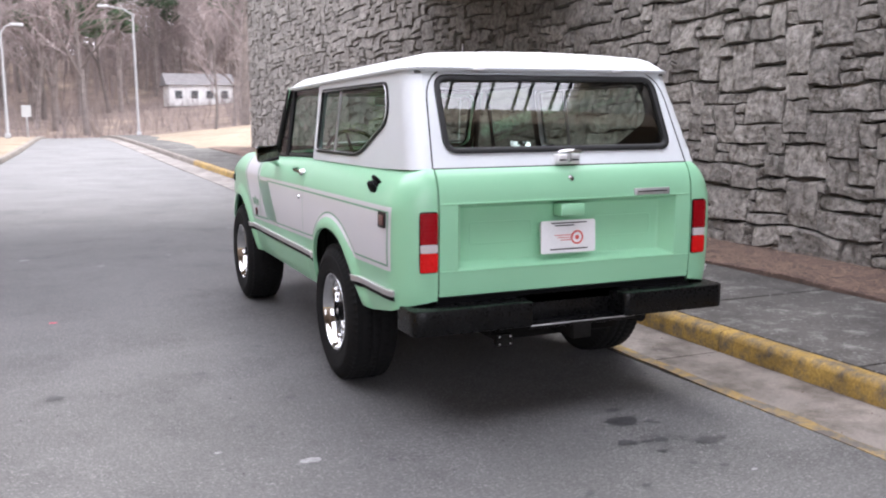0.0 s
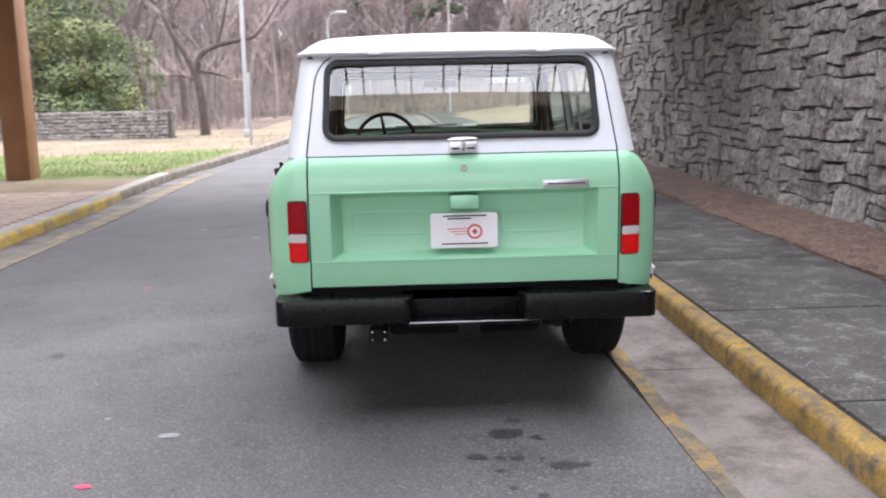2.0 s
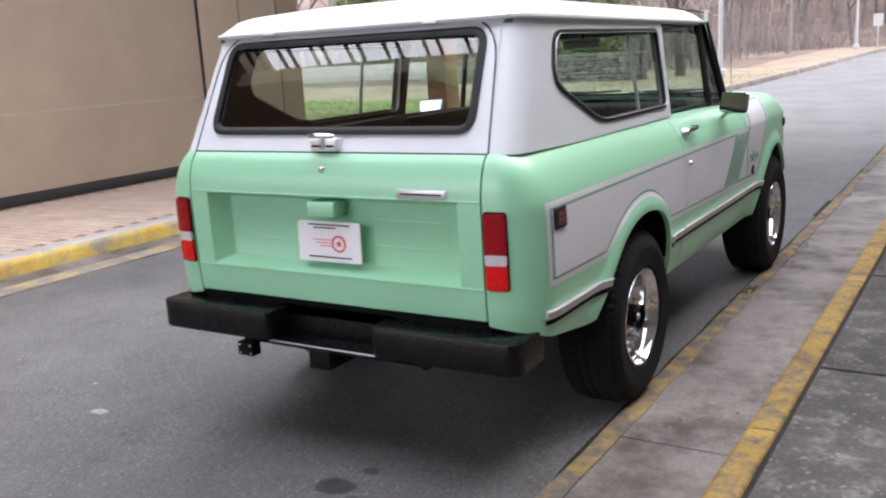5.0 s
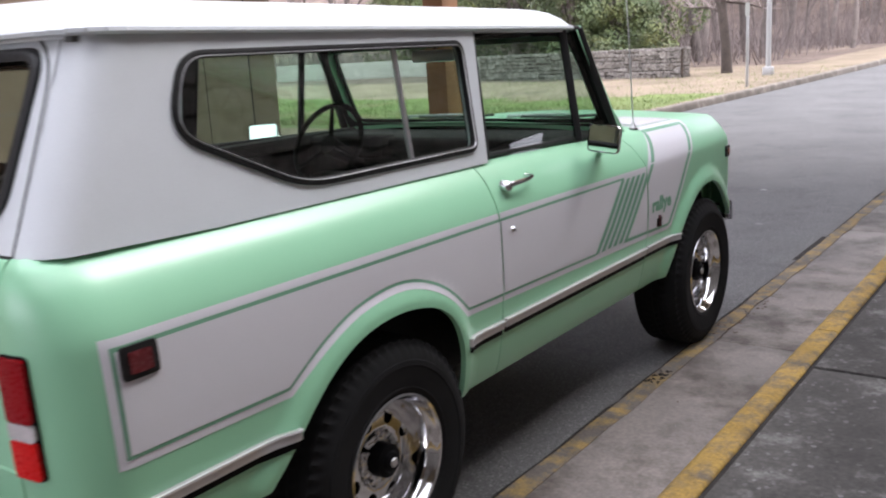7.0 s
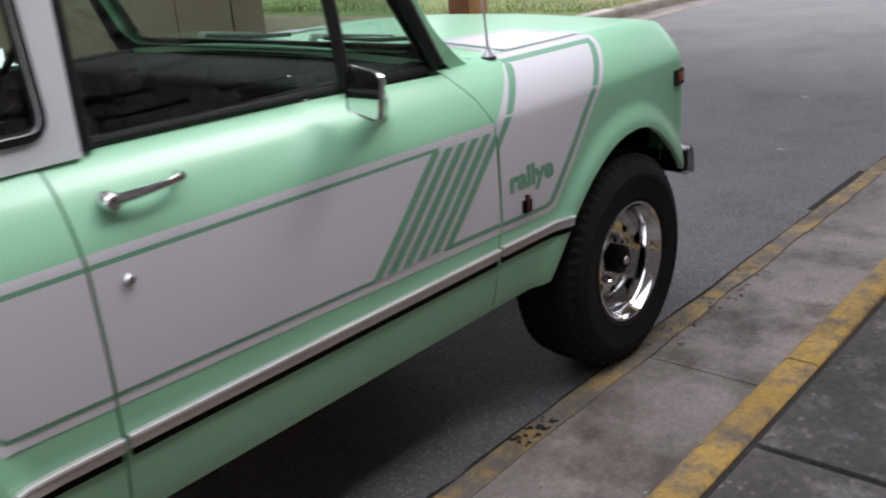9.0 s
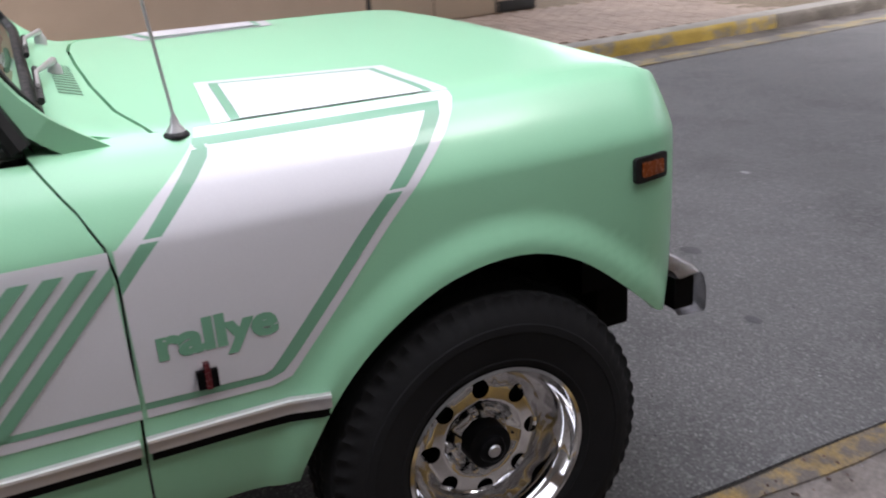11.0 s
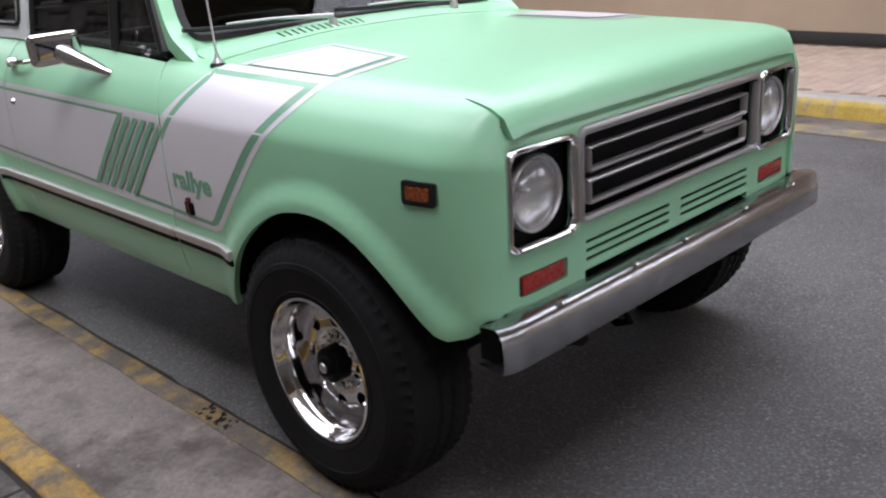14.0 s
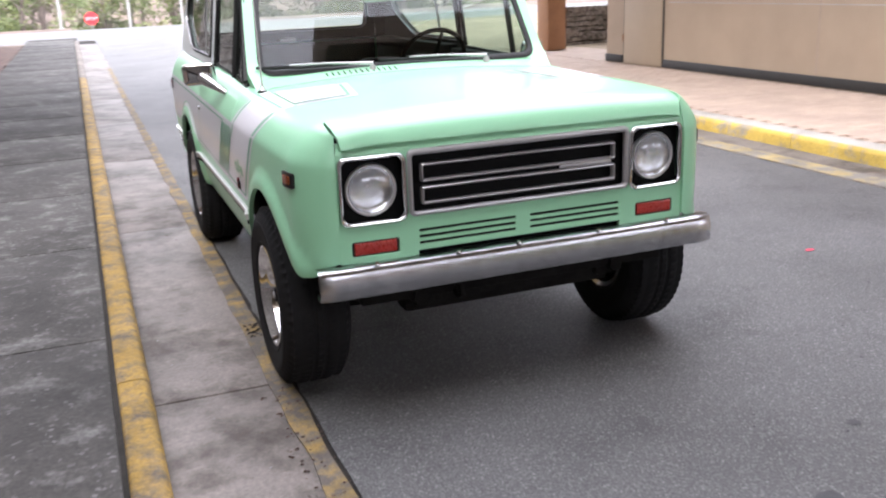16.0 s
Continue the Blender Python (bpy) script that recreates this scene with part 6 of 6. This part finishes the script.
# ---------------------------------------------------------------- lamps and signs
def street_lamp(x, y, h, reach, turn, group="street lamps"):
    z = land(x, y)
    t = thing("street_lamp", "pale grey street lamp post with a curved arm", "street lamp", group, pose(x, y, z, 0, 0, turn))
    part("base", box(-0.13, 0.13, -0.13, 0.13, -0.05, 0.22, 0.03), GALV, t)
    part("pole", tube([(0, 0, 0.1), (0, 0, h * 0.6), (0, 0, h)], [0.072, 0.058, 0.045], 12), GALV, t)
    arm = part("arm", tube([(0, 0, h - 0.1), (reach * 0.4, 0, h + 0.25), (reach, 0, h + 0.35)], [0.04, 0.035, 0.03], 8), GALV, t)
    part("lamp_head", box(reach - 0.1, reach + 0.5, -0.12, 0.12, h + 0.28, h + 0.42, 0.04), GALV, arm)
    return t


street_lamp(-5.15, 23.9, 7.9, 1.6, 0)
street_lamp(-4.06, 43.1, 4.9, 0.5, 0)
street_lamp(2.6, 52.0, 7.0, 1.4, 180)
for px in (2.1, -1.3, -4.0, -4.5):
    street_lamp(px, -46.0, 6.5, 0.8, 0)


def road_sign(name, x, y, h, w, hh, material, label, turn=0, eight=False):
    t = thing(name, label, "road sign", "", pose(x, y, land(x, y), 0, 0, turn))
    part("post", box(-0.03, 0.03, -0.02, 0.02, -0.1, h + hh, 0.004), GALV, t)
    if eight:
        outline = [(w / 2 * math.cos(radians(22.5 + 45 * k)) / math.cos(radians(22.5)), h + hh / 2 + hh / 2 * math.sin(radians(22.5 + 45 * k)) / math.cos(radians(22.5))) for k in range(8)]
    else:
        outline = rounded(-w / 2, w / 2, h, h + hh, 0.03)
    part("sign_panel", prism(outline, 0.006, pose(0, -0.03, 0)), material, t)
    return t


road_sign("road_sign", -3.2, 43.4, 1.0, 0.42, 0.55, SIGNGREY, "small grey sign plate on a thin post")
road_sign("road_sign", -4.35, 19.6, 1.6, 0.10, 0.3, SIGNGREY, "thin metal stake beside the kerb")
stop = road_sign("stop_sign", 0.46, -54.0, 1.7, 0.75, 0.75, STOPRED, "red octagonal stop sign on a post", 180, True)
word = letters("STOP", 0.26)
wd = max(v.co.x for v in word.vertices)
for v in word.vertices:
    v.co = Vector((v.co.x - wd / 2, 0.0, 1.98 + v.co.y))
mesh_part("lettering", word, PLATEWHITE, stop, m=Matrix.Translation((0, -0.033, 0)))
road_sign("street_sign", -7.5, -47.0, 1.2, 0.8, 0.55, SIGNGREEN, "green sign panel on a post", 180)

# ---------------------------------------------------------------- planting
def bare_tree(seed, height, girth_r, spread_a=0.62, levels=3, low=0.32):
    r = random.Random(seed)
    bm_t, bm_b = bmesh.new(), bmesh.new()

    def limb(p, d, length, rad, level):
        pts, radii = [p], [rad]
        segs = 5 if level == 0 else 4
        q, dd = p.copy(), d.copy()
        for k in range(segs):
            wob = Vector((r.uniform(-1, 1), r.uniform(-1, 1), r.uniform(-0.4, 0.8))) * (0.10 if level == 0 else 0.24)
            dd = (dd + wob).normalized()
            q = q + dd * (length / segs)
            pts.append(q.copy())
            radii.append(rad * (1 - 0.8 * (k + 1) / segs) + 0.004)
        add_tube(bm_t if level < 2 else bm_b, pts, radii, 8 if level == 0 else (5 if level == 1 else 3), caps=False)
        if level >= levels:
            return
        n = (8, 7, 7, 4)[level]
        for k in range(n):
            t = (low + (1 - low) * (k + r.random() * 0.7) / n) if level == 0 else (0.2 + 0.8 * (k + r.random()) / n)
            i = min(int(t * segs), segs - 1)
            f = t * segs - i
            at = pts[i].lerp(pts[i + 1], min(f, 1))
            base = (pts[i + 1] - pts[i]).normalized()
            az = r.uniform(0, 2 * math.pi)
            o1 = base.orthogonal().normalized()
            o2 = base.cross(o1)
            tilt = spread_a + r.uniform(-0.15, 0.35)
            nd = (base * math.cos(tilt) + (o1 * math.cos(az) + o2 * math.sin(az)) * math.sin(tilt) + Vector((0, 0, 0.18))).normalized()
            limb(at, nd, length * (0.62 if level == 0 else 0.52) * r.uniform(0.7, 1.15), radii[i] * 0.55, level + 1)

    limb(Vector((0, 0, -0.2)), Vector((r.uniform(-0.08, 0.08), r.uniform(-0.08, 0.08), 1)).normalized(), height * 0.72, girth_r, 0)
    return bm_t, bm_b


def plant_bare(seed, height, rad, label, spread_a=0.62, low=0.32):
    t = thing("bare_tree", label, "tree", "bare winter trees")
    a, c = bare_tree(seed, height, rad, spread_a, 3, low)
    part("trunk", a, BARK, t, sharp=80)
    part("crown", c, TWIG, t, "fine bare twigs", sharp=80)
    return t


models = [plant_bare(101, 11, 0.17, "bare grey-brown winter tree with fine twigs"), plant_bare(102, 14, 0.20, "bare grey-brown winter tree with fine twigs"),
          plant_bare(103, 9, 0.13, "slender bare winter tree with fine twigs"), plant_bare(104, 16, 0.24, "tall bare winter tree with fine twigs"), plant_bare(105, 12, 0.15, "bare grey-brown winter tree with fine twigs")]
places = [(-8.6, 34.6, 1.0), (-10.5, 33.0, 1.1), (-6.6, 40.5, 1.0), (-13.0, 38.0, 1.0), (-9.0, 47.0, 1.0)]
for ob, (x, y, s) in zip(models, places):
    ob.matrix_world = pose(x, y, land(x, y) - 0.05, 0, 0, 40) @ Matrix.Scale(s, 4)
rnd = random.Random(77)
spots = []
for k in range(230):
    if k < 176:
        x, y = rnd.uniform(-46, 34), rnd.uniform(56, 122)
        if x > 3 and y < 86 and x < 18:
            y += 32
    elif k < 208:
        x, y = rnd.uniform(-40, -9), rnd.uniform(33, 58)
    elif k < 218:
        x, y = rnd.uniform(8, 22), rnd.uniform(44, 62)
    else:
        x, y = rnd.uniform(-26, 12), rnd.uniform(-80, -52)
    spots.append((x, y))
for x, y in spots + [(5.9, 45.0)]:
    src = models[rnd.randrange(5)]
    s = rnd.uniform(0.8, 1.25) if (x, y) != (5.9, 45.0) else 0.75
    copy_thing(src, pose(x, y, land(x, y) - 0.1, 0, 0, rnd.uniform(0, 360)) @ Matrix.Scale(s, 4)).scale = (s, s, s)


def leafy(name, label, seed, lumps, leaves, size, material, trunk_h, group):
    r = random.Random(seed)
    t = thing(name, label, "tree", group)
    bm = bmesh.new()
    add_tube(bm, [(0, 0, -0.2), (r.uniform(-0.1, 0.1), 0, trunk_h * 0.5), (0, r.uniform(-0.1, 0.1), trunk_h)], [0.20, 0.15, 0.05], 8, caps=False)
    for _ in range(7):
        az = r.uniform(0, 6.28)
        add_tube(bm, [(0, 0, r.uniform(0.5, trunk_h * 0.8)), (math.cos(az) * 1.0, math.sin(az) * 1.0, trunk_h * r.uniform(0.4, 0.9))], [0.07, 0.02], 5, caps=False)
    part("trunk", bm, BARK, t, sharp=80)
    vs, fs = [], []
    for _ in range(leaves):
        cx, cy, cz, rx, rz = lumps[r.randrange(len(lumps))]
        while True:
            p = Vector((r.gauss(0, 1), r.gauss(0, 1), r.gauss(0, 1)))
            if p.length > 0.1:
                break
        p.normalize()
        rad = r.uniform(0.72, 1.06) ** 0.6
        c = Vector((cx + p.x * rx * rad, cy + p.y * rx * rad, cz + p.z * rz * rad))
        if c.z < 0.1:
            continue
        d = (p + Vector((r.uniform(-1, 1), r.uniform(-1, 1), r.uniform(-0.8, 0.6))) * 0.9).normalized()
        e = d.orthogonal().normalized()
        e = (Matrix.Rotation(r.uniform(0, 6.28), 3, d) @ e)
        f = d.cross(e)
        L, W = size * r.uniform(0.7, 1.3), size * 0.4
        b0 = len(vs)
        vs += [tuple(c - e * L / 2), tuple(c + f * W / 2 + d * 0.01), tuple(c + e * L / 2), tuple(c - f * W / 2 + d * 0.01)]
        fs.append((b0, b0 + 1, b0 + 2, b0 + 3))
    me = bpy.data.meshes.new("crown")
    me.from_pydata(vs, [], fs)
    mesh_part("crown", me, material, t, "dense glossy leaves")
    return t


def forked_tree(seed):
    """A low forked tree: a leaning trunk, two main limbs and a few side limbs with twigs."""
    r = random.Random(seed)
    t = thing("lawn_tree", "dark bare tree with a low fork on the lawn", "tree")
    wood, fine = bmesh.new(), bmesh.new()
    limbs = [([(0, 0, -0.2), (0, 0, 0.25), (-0.05, 0, 1.1), (-0.16, 0.0, 2.0)], [0.21, 0.16, 0.135, 0.13]),
             ([(-0.14, 0, 1.9), (-0.45, 0.1, 2.6), (-0.85, 0.1, 3.3), (-1.15, 0.2, 4.2), (-1.15, 0.3, 5.4), (-1.4, 0.4, 6.6)], [0.12, 0.105, 0.085, 0.07, 0.05, 0.015]),
             ([(-0.15, 0, 1.95), (0.0, -0.1, 2.6), (0.55, -0.25, 2.9), (1.2, -0.3, 3.05), (1.75, -0.35, 3.2), (2.3, -0.3, 3.9), (2.9, -0.2, 4.9)], [0.11, 0.095, 0.08, 0.07, 0.06, 0.04, 0.012]),
             ([(-0.12, 0, 1.75), (-0.5, 0.3, 1.95), (-1.1, 0.7, 2.0)], [0.05, 0.04, 0.012]),
             ([(0.0, -0.1, 2.1), (0.5, 0.3, 2.0), (0.95, 0.5, 1.85)], [0.05, 0.035, 0.010]),
             ([(-1.1, 0.2, 4.1), (-1.7, 0.0, 4.5), (-2.6, -0.1, 4.9)], [0.06, 0.045, 0.012]),
             ([(-0.95, 0.15, 3.6), (-0.6, 0.4, 4.3), (0.1, 0.6, 5.3), (0.4, 0.7, 6.4)], [0.06, 0.05, 0.035, 0.010]),
             ([(0.55, -0.25, 2.9), (0.75, -0.4, 3.6), (1.0, -0.6, 4.6), (1.5, -0.7, 5.8)], [0.055, 0.045, 0.03, 0.010])]
    for pts, radii in limbs:
        add_tube(wood, finer_path(pts), finer_path(radii), 9, caps=False)
        if radii[0] > 0.2:
            continue
        for k in range(16):
            i = r.randrange(max(1, len(pts) // 3), len(pts) - 1) if len(pts) > 3 else r.randrange(len(pts) - 1)
            at = Vector(pts[i]).lerp(Vector(pts[i + 1]), r.random())
            d = (Vector(pts[i + 1]) - Vector(pts[i])).normalized() * 0.6 + Vector((r.uniform(-1, 1), r.uniform(-1, 1), r.uniform(-0.1, 1.1)))
            d.normalize()
            n = r.uniform(0.5, 1.5)
            bend = Vector((r.uniform(-0.2, 0.2), r.uniform(-0.2, 0.2), r.uniform(0.0, 0.35))) * n
            add_tube(fine, [at, at + d * n * 0.5, at + d * n + bend], [0.016, 0.010, 0.004], 4, caps=False)
            for q in range(4):
                o = at + d * n * r.uniform(0.3, 0.9)
                e = (d + Vector((r.uniform(-1, 1), r.uniform(-1, 1), r.uniform(-0.3, 1)))).normalized() * r.uniform(0.25, 0.7)
                add_tube(fine, [o, o + e], [0.006, 0.003], 3, caps=False)
    part("trunk", wood, DARKBARK, t, sharp=80)
    part("crown", fine, TWIG, t, "fine bare twigs", sharp=80)
    return t


def finer_path(line):
    """Rounds a run of points or of radii with two steps between each pair."""
    if isinstance(line[0], (int, float)):
        return [line[i] + (line[i + 1] - line[i]) * k / 3 for i in range(len(line) - 1) for k in range(3)] + [line[-1]]
    out = []
    for i in range(len(line) - 1):
        p = [Vector(line[max(0, min(len(line) - 1, i + k))]) for k in (-1, 0, 1, 2)]
        for k in range(3):
            t = k / 3
            out.append(0.5 * (2 * p[1] + (p[2] - p[0]) * t + (2 * p[0] - 5 * p[1] + 4 * p[2] - p[3]) * t * t + (3 * p[1] - p[0] - 3 * p[2] + p[3]) * t ** 3))
    return out + [Vector(line[-1])]


lawn_tree = forked_tree(117)
lawn_tree.matrix_world = pose(-6.75, 25.2, land(-6.75, 25.2) - 0.05, 0, 0, 12)
r = random.Random(12)
for k, (x, y, w, h) in enumerate(((-11.0, 27.0, 1.9, 3.9), (-13.0, 27.4, 2.5, 5.8), (-16.4, 29.2, 2.7, 5.2), (-19.6, 30.0, 2.6, 4.4), (-22.5, 30.5, 2.5, 4.8), (-11.6, 30.0, 2.4, 6.6))):
    lumps = []
    for q in range(26):
        t = r.random()
        a, rad = r.uniform(0, 6.28), w * (1 - 0.55 * t) * math.sqrt(r.random()) * 0.8
        lumps.append((math.cos(a) * rad, math.sin(a) * rad, 0.5 + t * (h - 0.9), w * r.uniform(0.26, 0.42), w * r.uniform(0.22, 0.36)))
    bush = leafy("evergreen_tree", "broad dark evergreen tree with glossy leaves behind the garden wall", 300 + k, lumps, 13000, 0.16, LEAF, h * 0.8, "evergreen trees")
    bush.matrix_world = pose(x, y, land(x, y))
for k, (x, y, h) in enumerate(((-2.5, 70, 17), (0.5, 84, 19), (3.5, 78, 16), (-6.0, 88, 20), (8.0, 92, 19), (-20, 75, 18), (14, 80, 17))):
    lumps = []
    for q in range(24):
        t = r.random()
        a, rad = r.uniform(0, 6.28), 2.6 * (1 - 0.5 * t) * math.sqrt(r.random())
        lumps.append((math.cos(a) * rad, math.sin(a) * rad, h * (0.42 + 0.56 * t), r.uniform(0.7, 1.3), r.uniform(0.4, 0.8)))
    pine = leafy("pine_tree", "tall pine with a dark ragged crown in the woods", 400 + k, lumps, 5200, 0.42, PINE, h, "pine trees")
    pine.matrix_world = pose(x, y, land(x, y))

lumps = []
for q in range(30):
    t = r.random()
    a, rad = r.uniform(0, 6.28), 2.8 * (1 - 0.4 * t) * math.sqrt(r.random())
    lumps.append((math.cos(a) * rad, math.sin(a) * rad, 0.5 + t * 6.0, r.uniform(0.8, 1.2), r.uniform(0.7, 1.1)))
hedge = leafy("evergreen_tree", "dark evergreen tree beyond the crossing street", 500, lumps, 9000, 0.24, LEAF, 5.5, "evergreen trees across the street")
hedge.matrix_world = pose(-30, -60, land(-30, -60))
for k in range(17):
    x, y = -26 + k * 3.6 + r.uniform(-0.8, 0.8), -60 - r.uniform(0, 5)
    copy_thing(hedge, pose(x, y, land(x, y), 0, 0, r.uniform(0, 360)))

# brush under the woods and tufts on the lawn
rnd = random.Random(31)
vs, fs = [], []
for k in range(15000):
    if k % 3 == 0:
        x, y = rnd.uniform(-38, -7), rnd.uniform(29, 60)
    else:
        x, y = rnd.uniform(-42, 32), rnd.uniform(52, 112)
    z = land(x, y)
    h = rnd.uniform(0.4, 2.2)
    a = rnd.uniform(0, 6.28)
    lx, ly = rnd.gauss(0, 0.35) * h, rnd.gauss(0, 0.35) * h
    w = rnd.uniform(0.012, 0.03)
    b0 = len(vs)
    vs += [(x - w * math.cos(a), y - w * math.sin(a), z - 0.05), (x + w * math.cos(a), y + w * math.sin(a), z - 0.05), (x + lx, y + ly, z + h)]
    fs.append((b0, b0 + 1, b0 + 2))
for k in range(5200):
    # slender saplings deep in the woods
    x, y = rnd.uniform(-62, 40), rnd.uniform(92, 132)
    z, h = land(x, y), rnd.uniform(4.0, 12.5)
    w, lean = rnd.uniform(0.02, 0.06), rnd.gauss(0, 0.08) * h
    b0 = len(vs)
    vs += [(x - w, y, z - 0.1), (x + w, y, z - 0.1), (x + lean, y, z + h)]
    fs.append((b0, b0 + 1, b0 + 2))
    for q in range(3):
        t0, reach = rnd.uniform(0.35, 0.9), rnd.uniform(0.5, 1.8) * rnd.choice((-1, 1))
        cx, cz = x + lean * t0, z + h * t0
        b0 = len(vs)
        vs += [(cx, y, cz - 0.03), (cx, y, cz + 0.03), (cx + reach, y, cz + abs(reach) * rnd.uniform(0.4, 1.4))]
        fs.append((b0, b0 + 1, b0 + 2))
me = bpy.data.meshes.new("brushwood")
me.from_pydata(vs, [], fs)
tagged(mesh_part("brushwood", me, TWIG), "thin bare brushwood under the trees", "brush", kind="stuff")
vs, fs = [], []
for k in range(26000):
    y = 11.4 + 16 * rnd.random() ** 1.5
    x = rnd.uniform(-16, left_face(y) - 0.2)
    if y > 17.5 and k % 3:
        continue
    if noise.noise((x * 0.28, y * 0.28, 0.0)) < -0.15 and rnd.random() < 0.6:
        continue
    z = land(x, y)
    h = rnd.uniform(0.03, 0.085)
    a = rnd.uniform(0, 6.28)
    w = 0.006
    b0 = len(vs)
    vs += [(x - w * math.cos(a), y - w * math.sin(a), z - 0.01), (x + w * math.cos(a), y + w * math.sin(a), z - 0.01), (x + rnd.gauss(0, 0.03), y + rnd.gauss(0, 0.03), z + h)]
    fs.append((b0, b0 + 1, b0 + 2))
me = bpy.data.meshes.new("lawn_grass")
me.from_pydata(vs, [], fs)
tagged(mesh_part("lawn_grass", me, GRASS), "short winter grass, partly green, on the lawn", "grass", kind="stuff")

# far house
hx, hy = 10.8, 84.0
hz = land(hx, hy) - 0.1
house = thing("house", "white single-storey house with a grey shingle roof", "house", "", pose(hx, hy, hz) @ Matrix.Scale(0.75, 4))
part("wall", box(-3.8, 3.8, -3.0, 3.0, 0, 2.6), SIDING, house)
roof_bm = prism([(-3.5, 2.5), (3.5, 2.5), (0, 4.0)], 8.4, pose(-4.2, 0, 0, 0, 0, -90))
part("roof", roof_bm, SHINGLE, house, smooth=False)
for x in (-2.7, -0.8, 1.0, 2.8):
    wnd = part("window", box(x - 0.5, x + 0.5, -3.04, -2.98, 0.8, 1.9, 0.0), SIDING, house)
    part("pane", box(x - 0.42, x + 0.42, -3.06, -3.03, 0.88, 1.82, 0.0), DARKPANE, wnd)
